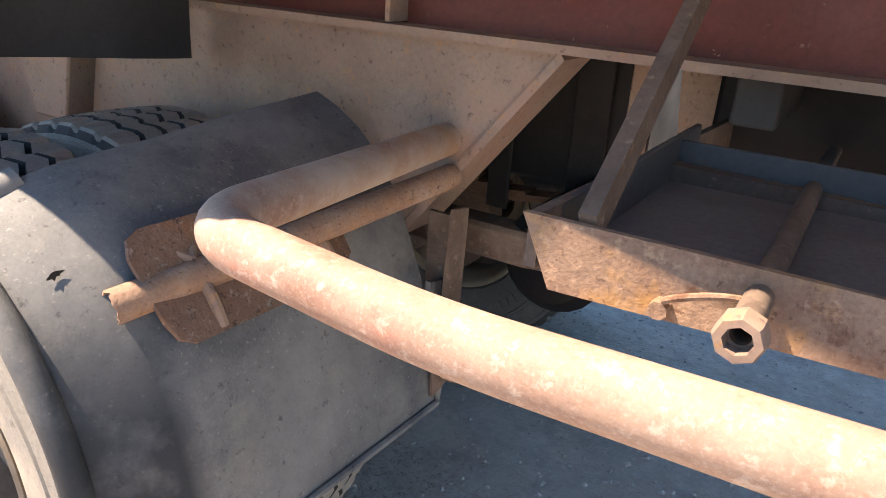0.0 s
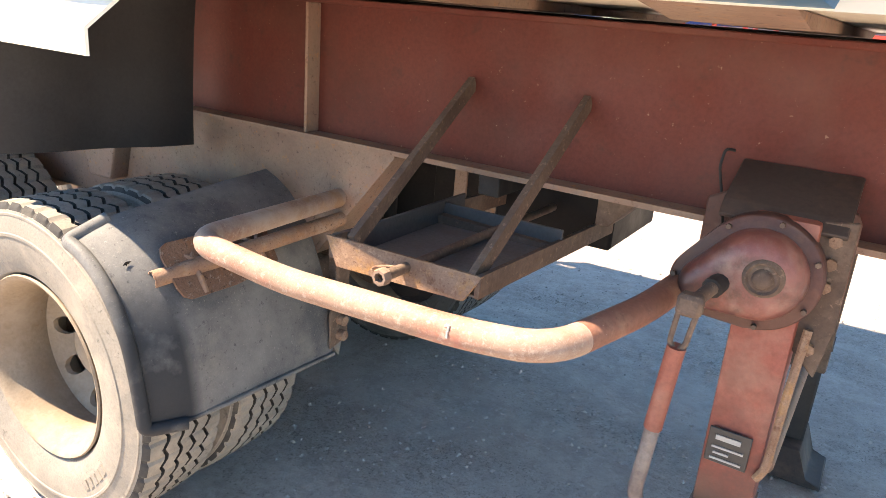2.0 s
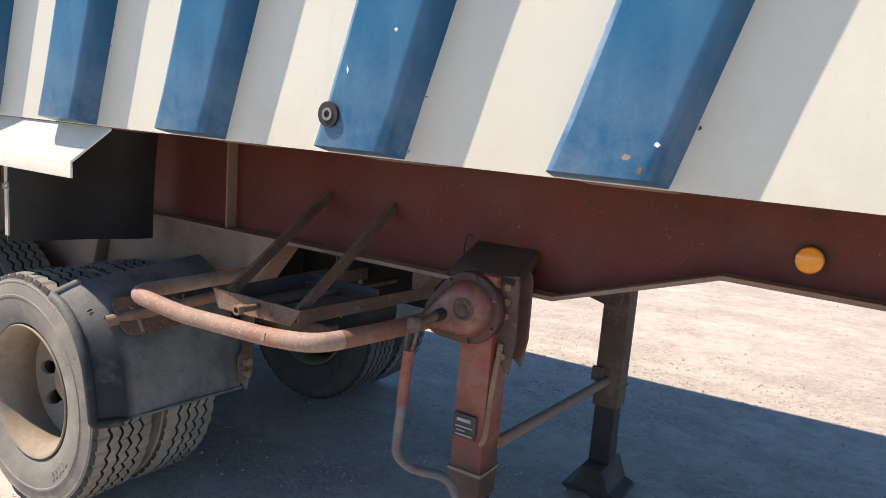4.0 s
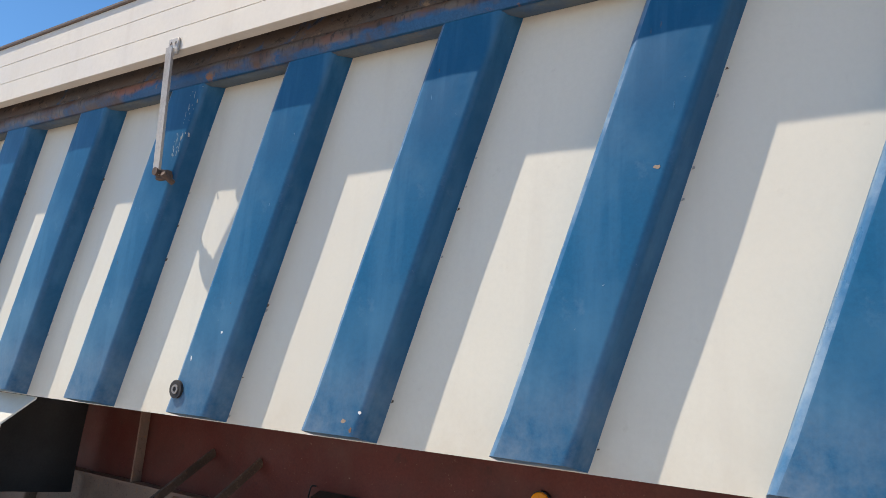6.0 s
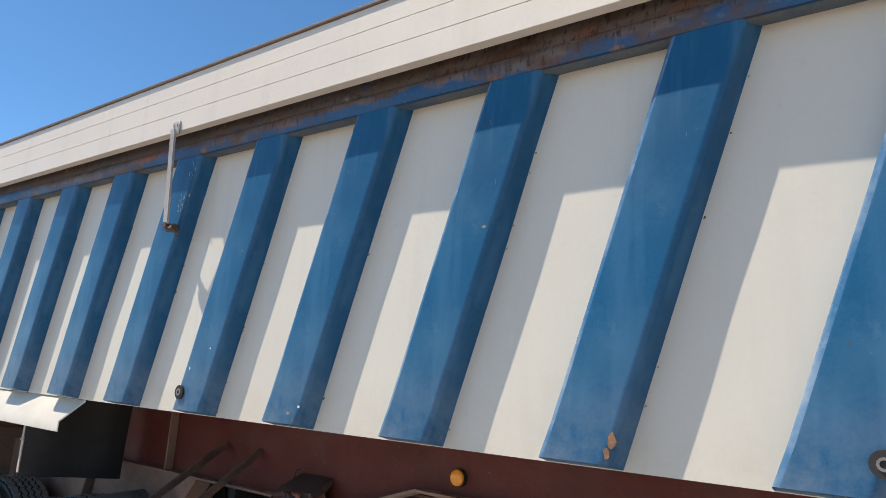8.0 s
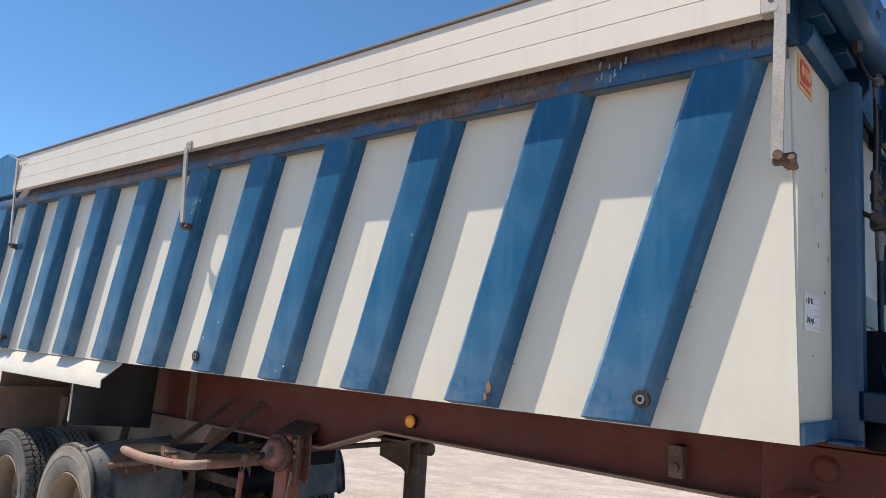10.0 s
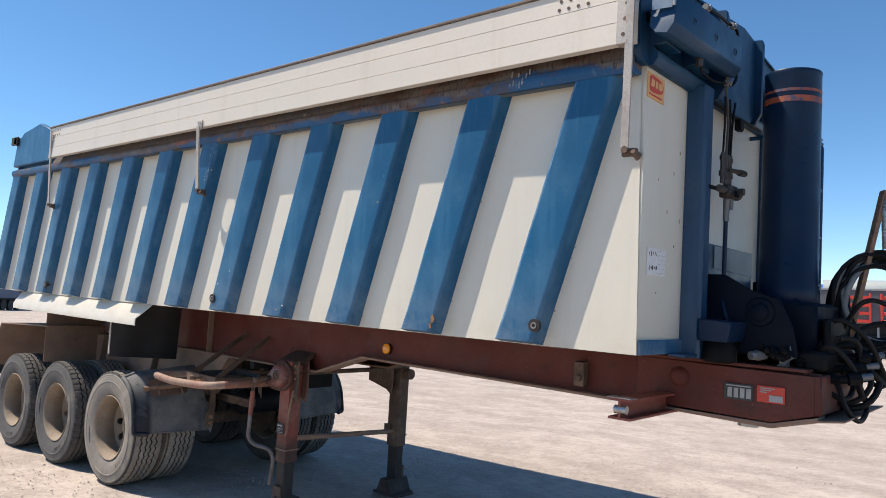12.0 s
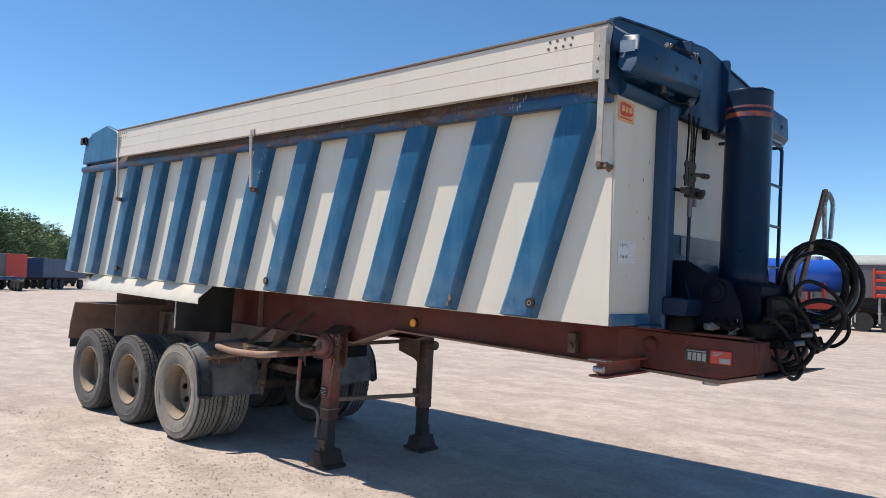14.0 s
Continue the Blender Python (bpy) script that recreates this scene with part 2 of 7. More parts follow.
def splashed(m, z0, z1, tone, amount=0.45, scale=7.0, span=(0.36, 0.66)):
    """Splashed dust that thins out upwards in blotches."""
    nt = m.node_tree
    b = nt.nodes["Principled BSDF"]
    sep = nt.nodes.new("ShaderNodeSeparateXYZ")
    nt.links.new(coords(nt), sep.inputs[0])
    r = nnode(nt, "ShaderNodeMapRange")
    r.inputs["From Min"].default_value, r.inputs["From Max"].default_value = z1, z0
    nt.links.new(sep.outputs[2], r.inputs[0])
    f = nt.nodes.new("ShaderNodeMath")
    f.operation = "MULTIPLY"
    nt.links.new(r.outputs[0], f.inputs[0])
    nt.links.new(noise_fac(nt, scale, *span, 7.0, rough=0.7), f.inputs[1])
    nt.links.new(mixed(nt, times(nt, f.outputs[0], amount), b.inputs["Base Color"].links[0].from_socket, tone), b.inputs["Base Color"])


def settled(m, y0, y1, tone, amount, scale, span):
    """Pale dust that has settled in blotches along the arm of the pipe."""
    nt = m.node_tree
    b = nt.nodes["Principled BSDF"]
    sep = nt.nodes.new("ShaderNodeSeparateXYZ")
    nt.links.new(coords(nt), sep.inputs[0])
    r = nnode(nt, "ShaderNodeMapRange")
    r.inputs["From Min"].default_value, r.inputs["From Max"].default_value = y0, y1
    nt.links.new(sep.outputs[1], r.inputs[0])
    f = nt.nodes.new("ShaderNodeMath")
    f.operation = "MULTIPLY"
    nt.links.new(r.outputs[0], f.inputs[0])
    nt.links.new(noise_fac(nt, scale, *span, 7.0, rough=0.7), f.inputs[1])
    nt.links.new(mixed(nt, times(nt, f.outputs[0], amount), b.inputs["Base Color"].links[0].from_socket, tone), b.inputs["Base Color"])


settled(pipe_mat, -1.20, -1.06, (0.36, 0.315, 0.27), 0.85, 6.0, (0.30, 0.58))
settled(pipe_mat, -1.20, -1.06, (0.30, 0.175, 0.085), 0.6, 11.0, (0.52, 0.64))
splashed(blue, 1.70, 2.05, (0.27, 0.31, 0.34))
splashed(cream, 1.70, 1.95, (0.50, 0.43, 0.33))
splashed(red_leg, 0.62, 0.74, (0.028, 0.022, 0.020), 0.92, 5.0, (0.20, 0.45))
splashed(red_leg, 0.62, 1.20, (0.085, 0.035, 0.028), 0.8, 9.0, (0.40, 0.60))
rubber_flap = surface("black rubber sheet", (0.022, 0.023, 0.025), (0.035, 0.036, 0.038), 0.62, big=2.5, dirt=(0.075, 0.07, 0.066), dirt_scale=2.0)
guard_mat = surface("dusty black plastic", (0.078, 0.084, 0.090), (0.115, 0.118, 0.120), 0.62, big=1.6, fine=90, specks=(((0.25, 0.23, 0.20), (0.52, 0.75), 5.0, 0.55), ((0.28, 0.265, 0.24), (0.60, 0.68), 120.0, 0.5), ((0.03, 0.032, 0.035), (0.60, 0.68), 45.0, 0.6)), dirt=(0.235, 0.23, 0.22), dirt_amount=(0.40, 0.78),
                    dirt_scale=3.4, chips=(0.05, 0.052, 0.055), chip_amount=(0.70, 0.74), chip_scale=26, bump=((18, 0.25, 0.006), (220, 0.4, 0.001)))


def dark_strip(m, y0, y1, z0, z1, tone):
    """Darkens the outer strip of the guard, low down, with a blotchy border."""
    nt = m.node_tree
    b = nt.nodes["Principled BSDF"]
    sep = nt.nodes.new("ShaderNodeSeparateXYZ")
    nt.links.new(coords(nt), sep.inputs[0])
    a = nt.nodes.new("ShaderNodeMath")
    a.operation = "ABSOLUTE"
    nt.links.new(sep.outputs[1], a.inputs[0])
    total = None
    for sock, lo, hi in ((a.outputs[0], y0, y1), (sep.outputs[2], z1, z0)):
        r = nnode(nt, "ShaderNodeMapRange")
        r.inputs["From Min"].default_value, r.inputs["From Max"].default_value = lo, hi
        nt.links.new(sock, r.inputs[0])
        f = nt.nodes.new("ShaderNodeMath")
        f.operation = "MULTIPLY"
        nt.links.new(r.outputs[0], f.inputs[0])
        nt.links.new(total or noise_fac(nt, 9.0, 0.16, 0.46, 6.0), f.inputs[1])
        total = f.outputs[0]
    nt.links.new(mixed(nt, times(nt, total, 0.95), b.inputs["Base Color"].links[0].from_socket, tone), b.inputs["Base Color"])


dark_strip(guard_mat, 1.075, 1.115, 0.80, 0.99, (0.019, 0.022, 0.026))
tyre_mat = surface("dusty tyre rubber", specks=(((0.36, 0.31, 0.25), (0.50, 0.72), 7.0, 0.55), ((0.05, 0.05, 0.05), (0.63, 0.68), 60.0, 0.6)), base=(0.185, 0.170, 0.147), second=(0.235, 0.213, 0.184), rough=0.85, big=5, fine=60, dirt=(0.30, 0.26, 0.21), dirt_amount=(0.48, 0.8),
                   dirt_scale=4, chips=(0.06, 0.058, 0.056), chip_amount=(0.62, 0.72), chip_scale=10, bump=((90, 0.3, 0.002), (300, 0.3, 0.001)))
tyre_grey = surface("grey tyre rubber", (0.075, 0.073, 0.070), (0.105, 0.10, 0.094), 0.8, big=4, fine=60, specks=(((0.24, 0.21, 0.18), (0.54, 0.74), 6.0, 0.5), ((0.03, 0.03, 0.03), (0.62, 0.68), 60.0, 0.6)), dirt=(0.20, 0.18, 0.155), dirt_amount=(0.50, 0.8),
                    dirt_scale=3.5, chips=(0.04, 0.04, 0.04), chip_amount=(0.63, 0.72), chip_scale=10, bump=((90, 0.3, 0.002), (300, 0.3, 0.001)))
dark_tread_mat = surface("dark rubber of tread grooves and shoulders", (0.030, 0.029, 0.028), (0.05, 0.047, 0.043), 0.9, big=6, dirt=(0.13, 0.115, 0.095), dirt_amount=(0.55, 0.75), dirt_scale=5)
label_grey = surface("weathered pale label", (0.36, 0.36, 0.35), (0.28, 0.28, 0.27), 0.6, big=20)
rim_mat = surface("dusty rust-stained rim", (0.25, 0.195, 0.14), (0.195, 0.135, 0.09), 0.8, big=5, dirt=(0.34, 0.295, 0.24), dirt_amount=(0.45, 0.75),
                  dirt_scale=6, chips=(0.16, 0.08, 0.045), chip_amount=(0.66, 0.73), chip_scale=18, bump=((60, 0.4, 0.002),))
steel = surface("bright worn steel", (0.42, 0.42, 0.42), (0.32, 0.31, 0.30), 0.38, metal=0.85, dirt=(0.14, 0.10, 0.08), dirt_scale=20)
hose_mat = surface("black rubber hose", (0.009, 0.009, 0.009), (0.017, 0.016, 0.016), 0.6, dirt=(0.05, 0.046, 0.042), dirt_scale=9)
hose_grey = surface("grey worn hose", (0.17, 0.165, 0.16), (0.24, 0.23, 0.22), 0.55, big=8, dirt=(0.08, 0.08, 0.08))
amber = surface("amber plastic lens", (0.85, 0.33, 0.015), (0.80, 0.28, 0.01), 0.25, coat=0.4, bump=((90, 0.1, 0.001),))
white_paint = surface("white label", (0.72, 0.72, 0.70), (0.66, 0.66, 0.65), 0.6)
black_paint = surface("black label", (0.025, 0.025, 0.025), (0.04, 0.04, 0.04), 0.5)
orange_lab = surface("orange sticker", (0.75, 0.42, 0.16), (0.70, 0.38, 0.14), 0.5)
red_lab = surface("red print", (0.62, 0.06, 0.025), (0.55, 0.05, 0.03), 0.5)
ink = surface("ink", (0.05, 0.05, 0.06), (0.09, 0.09, 0.10), 0.6)
blue.node_tree.nodes["Principled BSDF"].inputs["Coat Roughness"].default_value = 0.32
for dull, level in ((blue, 0.2), (rail_mat, 0.25), (blue_dark, 0.3), (red, 0.3)):
    dull.node_tree.nodes["Principled BSDF"].inputs["Specular IOR Level"].default_value = level
guard_mat.node_tree.nodes["Principled BSDF"].inputs["Specular IOR Level"].default_value = 0.2
for dull in (grease, hose_mat):
    dull.node_tree.nodes["Principled BSDF"].inputs["Specular IOR Level"].default_value = 0.15
bark = surface("bark", (0.09, 0.065, 0.045), (0.13, 0.10, 0.075), 0.9)


def leaf_material():
    m, nt, b = mat_new("leaves")
    geo = nt.nodes.new("ShaderNodeNewGeometry")
    col = mixed(nt, geo.outputs["Random Per Island"], (0.072, 0.135, 0.050), (0.165, 0.245, 0.10))
    nt.links.new(col, b.inputs["Base Color"])
    b.inputs["Roughness"].default_value = 0.7
    return m


def ground_material():
    m, nt, b = mat_new("dusty gravel ground")
    col = mixed(nt, noise_fac(nt, 0.22, 0.38, 0.62), (0.43, 0.37, 0.322), (0.50, 0.432, 0.38))
    col = mixed(nt, times(nt, noise_fac(nt, 1.7, 0.44, 0.62, 10.0, rough=0.8), 0.75), col, (0.30, 0.247, 0.21))
    col = mixed(nt, times(nt, noise_fac(nt, 1.0, 0.50, 0.75, 6.0, (0.12, 1.6, 1), 0.65), 0.5), col, (0.48, 0.415, 0.365))
    loose = noise_fac(nt, 1.1, 0.44, 0.60, 6.0, (0.7, 1.5, 1), 0.6)

    def where_loose(fac):
        n = nt.nodes.new("ShaderNodeMath")
        n.operation = "MULTIPLY"
        nt.links.new(fac, n.inputs[0])
        nt.links.new(loose, n.inputs[1])
        return n.outputs[0]

    col = mixed(nt, times(nt, loose, 0.35), col, (0.33, 0.285, 0.25))
    col = mixed(nt, where_loose(times(nt, noise_fac(nt, 30.0, 0.51, 0.66, 8.0, rough=0.75), 0.9)), col, (0.19, 0.157, 0.133))
    col = mixed(nt, times(nt, noise_fac(nt, 130.0, 0.58, 0.70, 3.0), 0.6), col, (0.44, 0.40, 0.365))
    col = mixed(nt, times(nt, noise_fac(nt, 8.0, 0.48, 0.60, 10.0, rough=0.8), 0.5), col, (0.285, 0.235, 0.20))
    col = mixed(nt, times(nt, noise_fac(nt, 13.0, 0.54, 0.66, 8.0, rough=0.75), 0.5), col, (0.53, 0.47, 0.42))
    col = mixed(nt, where_loose(times(nt, noise_fac(nt, 85.0, 0.53, 0.63, 6.0, rough=0.7), 0.85)), col, (0.15, 0.122, 0.102))
    col = mixed(nt, times(nt, noise_fac(nt, 85.0, 0.60, 0.68, 6.0, rough=0.7), 0.5), col, (0.17, 0.14, 0.12))
    nt.links.new(col, b.inputs["Base Color"])
    b.inputs["Roughness"].default_value = 0.95
    bumped(nt, b, ((3.0, 0.5, 0.03), (22.0, 0.6, 0.015), (90.0, 0.6, 0.006), (260.0, 0.5, 0.002)))
    return m


leaf_mat = leaf_material()
ground_mat = ground_material()
stone_mat, stone_nt, stone_bsdf = mat_new("gravel")
stone_geo = stone_nt.nodes.new("ShaderNodeNewGeometry")
stone_nt.links.new(mixed(stone_nt, stone_geo.outputs["Random Per Island"], (0.27, 0.235, 0.208), (0.44, 0.385, 0.345)), stone_bsdf.inputs["Base Color"])
stone_bsdf.inputs["Roughness"].default_value = 0.95

# ---------------------------------------------------------------- mesh helpers
PITCH = 1.55
TRAILER = pose(0, 0, 0, 0, PITCH, 0)


def box(bm, x0, x1, y0, y1, z0, z1, bev=0.0, seg=1):
    vs = [bm.verts.new((x, y, z)) for x in (x0, x1) for y in (y0, y1) for z in (z0, z1)]
    fs = [bm.faces.new([vs[i] for i in q]) for q in ((0, 1, 3, 2), (4, 6, 7, 5), (0, 4, 5, 1), (2, 3, 7, 6), (0, 2, 6, 4), (1, 5, 7, 3))]
    if bev:
        es = {e for f in fs for e in f.edges}
        bmesh.ops.bevel(bm, geom=list(es), offset=bev, segments=seg, affect="EDGES", profile=0.6)


def prism(bm, pts, axis, a, b, bev=0.0):
    """A flat outline pushed along an axis from a to b. Outlines are (x, z) for y, (y, z) for x, (x, y) for z."""
    def at(p, k):
        return {"x": (k, p[0], p[1]), "y": (p[0], k, p[1]), "z": (p[0], p[1], k)}[axis]
    lo = [bm.verts.new(at(p, a)) for p in pts]
    hi = [bm.verts.new(at(p, b)) for p in pts]
    n = len(pts)
    fs = [bm.faces.new(lo), bm.faces.new(hi[::-1])]
    fs += [bm.faces.new((lo[i], hi[i], hi[(i + 1) % n], lo[(i + 1) % n])) for i in range(n)]
    if bev:
        bmesh.ops.bevel(bm, geom=list({e for f in fs for e in f.edges}), offset=bev, segments=1, affect="EDGES", profile=0.6)


def rounded(pts, r, n=6):
    """A polyline with its inner corners rounded."""
    pts = [Vector(p) for p in pts]
    out = [pts[0]]
    for a, b, c in zip(pts, pts[1:], pts[2:]):
        d = min(r, (a - b).length * 0.49, (c - b).length * 0.49)
        p, q = b + (a - b).normalized() * d, b + (c - b).normalized() * d
        out += [(1 - t) ** 2 * p + 2 * t * (1 - t) * b + t * t * q for t in (i / n for i in range(n + 1))]
    return out + [pts[-1]]


def tube(bm, pts, r, n=10, hollow=0.0, wobble=0.0):
    """A pipe along points; hollow: the wall's thickness where its ends stand open."""
    pts = [Vector(p) for p in pts]
    side = None
    rings, inner = [], []
    for i, p in enumerate(pts):
        d = (pts[min(i + 1, len(pts) - 1)] - pts[max(i - 1, 0)]).normalized()
        if side is None:
            side = d.cross(Vector((0.13, 0.31, 0.94))).normalized()
        side = (side - d * side.dot(d)).normalized()
        up = d.cross(side)
        rr = r * (1 + wobble * math.sin(i * 2.3))
        def ring(k):
            return [bm.verts.new(p + (side * math.cos(2 * math.pi * j / n) + up * math.sin(2 * math.pi * j / n)) * k) for j in range(n)]
        rings.append(ring(rr))
        if hollow and i in (0, len(pts) - 1):
            inner.append((ring(rr - hollow), p, d * (1 if i == 0 else -1), i))
    for a, b in zip(rings, rings[1:]):
        for j in range(n):
            bm.faces.new((a[j], a[(j + 1) % n], b[(j + 1) % n], b[j]))
    if not hollow:
        bm.faces.new(rings[0][::-1])
        bm.faces.new(rings[-1])
    for ring2, p, d, i in inner:
        o = rings[0] if i == 0 else rings[-1]
        deep = [bm.verts.new(v.co + d * r * 3) for v in ring2]
        for j in range(n):
            k = (j + 1) % n
            bm.faces.new((o[j], o[k], ring2[k], ring2[j]))
            bm.faces.new((ring2[j], ring2[k], deep[k], deep[j]))
        bm.faces.new(deep)


def cyl(bm, a, b, r, n=16, r2=None):
    a, b = Vector(a), Vector(b)
    d = (b - a).normalized()
    side = d.cross(Vector((0.31, 0.17, 0.93)) if abs(d.z) < 0.9 else Vector((1, 0.1, 0))).normalized()
    up = d.cross(side)
    rings = [[bm.verts.new(p + (side * math.cos(2 * math.pi * j / n) + up * math.sin(2 * math.pi * j / n)) * k) for j in range(n)]
             for p, k in ((a, r), (b, r if r2 is None else r2))]
    for j in range(n):
        bm.faces.new((rings[0][j], rings[0][(j + 1) % n], rings[1][(j + 1) % n], rings[1][j]))
    bm.faces.new(rings[0][::-1])
    bm.faces.new(rings[1])


def lathe(bm, profile, n, closed=False):
    """A profile of (radius, y) turned round the y axis."""
    rings = [[bm.verts.new((r * math.cos(2 * math.pi * j / n), y, r * math.sin(2 * math.pi * j / n))) for j in range(n)] for r, y in profile]
    pairs = list(zip(rings, rings[1:])) + ([(rings[-1], rings[0])] if closed else [])
    for a, b in pairs:
        for j in range(n):
            bm.faces.new((a[j], a[(j + 1) % n], b[(j + 1) % n], b[j]))
    return rings


def mesh_of(name, bm, material, sharp=38):
    bmesh.ops.recalc_face_normals(bm, faces=bm.faces)
    me = bpy.data.meshes.new(name)
    bm.to_mesh(me)
    bm.free()
    me.materials.append(material)
    me.shade_smooth()
    me.set_sharp_from_angle(angle=radians(sharp))
    return me


def thing(name, m, label, category, group=""):
    """An Empty at the base of a thing, which parents its parts."""
    ob = new(name)
    ob.matrix_world = m
    return tagged(ob, label, category, group)


def part(name, bm, material, parent, label="", sharp=38):
    """One mesh under a thing or a part, in the coordinates of its thing."""
    ob = new(name, mesh_of(name, bm, material, sharp))
    ob.parent = parent
    return tagged(ob, label) if label else ob


def shared(name, me, parent, m=None, label=""):
    """A part that shares its mesh with alike parts."""
    ob = new(name, me)
    ob.parent = parent
    ob.matrix_basis = m or Matrix()
    return tagged(ob, label) if label else ob


def bm_new():
    return bmesh.new()


def boxed(name, dims, material, parent, bev=0.0, label=""):
    bm = bm_new()
    box(bm, *dims, bev)
    return part(name, bm, material, parent, label)


def piped(name, pts, r, material, parent, n=10, hollow=0.0, label=""):
    bm = bm_new()
    tube(bm, pts, r, n, hollow)
    return part(name, bm, material, parent, label)

# ---------------------------------------------------------------- ground


def build_ground():
    bm = bm_new()
    xs = [-2500, -600, -150, -60, -30] + [-14 + 0.5 * i for i in range(57)] + [30, 60, 150, 600, 2500]
    ys = [-2500, -600, -150, -40, -20] + [-8 + 0.5 * i for i in range(49)] + [30, 60, 150, 600, 2500]
    grid = [[bm.verts.new((x, y, -0.004 + (0.012 * (noise.noise(Vector((x * 0.6, y * 0.6, 0))) - 0.3) if -14 < x < 14 and -8 < y < 16 else 0))) for y in ys] for x in xs]
    for a, b in zip(grid, grid[1:]):
        for j in range(len(ys) - 1):
            bm.faces.new((a[j], b[j], b[j + 1], a[j + 1]))
    ob = new("ground", mesh_of("ground", bm, ground_mat))
    tagged(ob, "pale sandy gravel yard with tyre tracks", "ground", kind="structure")


def build_gravel():
    """Loose pebbles on the yard."""
    rnd = random.Random(5)
    verts, faces = [], []
    for i in range(24000):
        near = i < 15000
        x, y = (rnd.uniform(-1.5, 4.5), rnd.uniform(-2.6, 3.6)) if near else (rnd.uniform(-9, 11), rnd.uniform(-6, 12))
        r = (0.0025 + 0.008 * rnd.random() ** 5) if near else (0.0045 + 0.010 * rnd.random() ** 6)
        b = len(verts)
        for k in range(5):
            a = 2 * math.pi * k / 5 + rnd.random()
            verts.append((x + r * math.cos(a) * rnd.uniform(0.7, 1.3), y + r * math.sin(a) * rnd.uniform(0.7, 1.3), 0.0 + r * rnd.uniform(-0.2, 0.3)))
        verts.append((x + r * 0.2, y, r * rnd.uniform(0.5, 0.9)))
        faces += [(b + k, b + (k + 1) % 5, b + 5) for k in range(5)]
    for i in range(130):
        shade = i < 70
        cx, cy = (rnd.uniform(0.2, 4.6), rnd.uniform(-1.7, 2.8)) if shade else (rnd.uniform(-4.5, 8.0), rnd.uniform(-4.4, 0.5))
        wide, deep, turn = rnd.uniform(0.10, 0.45), rnd.uniform(0.04, 0.14), rnd.uniform(-0.25, 0.25)
        for k in range(60):
            u, v = rnd.gauss(0, wide), rnd.gauss(0, deep)
            x, y = cx + u * math.cos(turn) - v * math.sin(turn), cy + u * math.sin(turn) + v * math.cos(turn)
            r = 0.003 + 0.009 * rnd.random() ** 3
            b = len(verts)
            for q in range(5):
                a = 2 * math.pi * q / 5 + rnd.random()
                verts.append((x + r * math.cos(a) * rnd.uniform(0.7, 1.3), y + r * math.sin(a) * rnd.uniform(0.7, 1.3), r * rnd.uniform(-0.3, 0.15)))
            verts.append((x + r * 0.2, y, r * rnd.uniform(0.4, 0.8)))
            faces += [(b + q, b + (q + 1) % 5, b + 5) for q in range(5)]
    me = bpy.data.meshes.new("gravel")
    me.from_pydata(verts, [], faces)
    me.materials.append(stone_mat)
    tagged(new("gravel", me), "loose grey and tan pebbles on the yard", "gravel", kind="stuff")


build_ground()
build_gravel()

# ---------------------------------------------------------------- the trailer
trailer = thing("tipper_trailer", TRAILER, "blue and cream three-axle tipper semi-trailer with rusty red chassis", "trailer")

FLOOR, RIB_TOP = 1.725, 3.092
LEAN_X = 0.424
PANEL_Y, RIB_Y, COVER_Y = 1.20, 1.284, 1.388
FRONT_X, REAR_X = 5.30, -3.22


def leaned(x, z):
    return x + LEAN_X * (z - FLOOR) / (RIB_TOP - FLOOR)


def rib_mesh():
    """A pressed steel rib: flat outer face with sloping sides, leaning forward; its foot's front edge at x = 0."""
    bm = bm_new()
    rows = []
    steps = 10
    for i in range(steps + 1):
        z = FLOOR + (RIB_TOP - FLOOR) * i / steps
        lx = LEAN_X * i / steps
        sec = ((0.0, 0.014), (-0.0205, -0.060), (-0.022, -0.067), (-0.0245, -0.0735), (-0.0295, -0.080), (-0.036, -0.0842), (-0.044, -0.0865), (-0.050, -0.0868), (-0.138, -0.088), (-0.234, -0.0868), (-0.241, -0.0865), (-0.2485, -0.0842), (-0.255, -0.080), (-0.2605, -0.0735), (-0.2635, -0.067), (-0.265, -0.060), (-0.277, 0.014))
        rows.append([bm.verts.new((lx + a, -PANEL_Y + b, z + (0.02 * min(1, max(0, -b) / 0.08) if i == 0 else 0))) for a, b in sec])
    # rear bevel takes the paler paint that holds its sunlit glint
    for a, b in zip(rows, rows[1:]):
        for j in range(len(a) - 1):
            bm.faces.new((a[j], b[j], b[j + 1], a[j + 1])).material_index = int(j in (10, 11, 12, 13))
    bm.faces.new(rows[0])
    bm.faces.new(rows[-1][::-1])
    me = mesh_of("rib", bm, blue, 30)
    me.materials.append(glint_wear_blue)
    return me


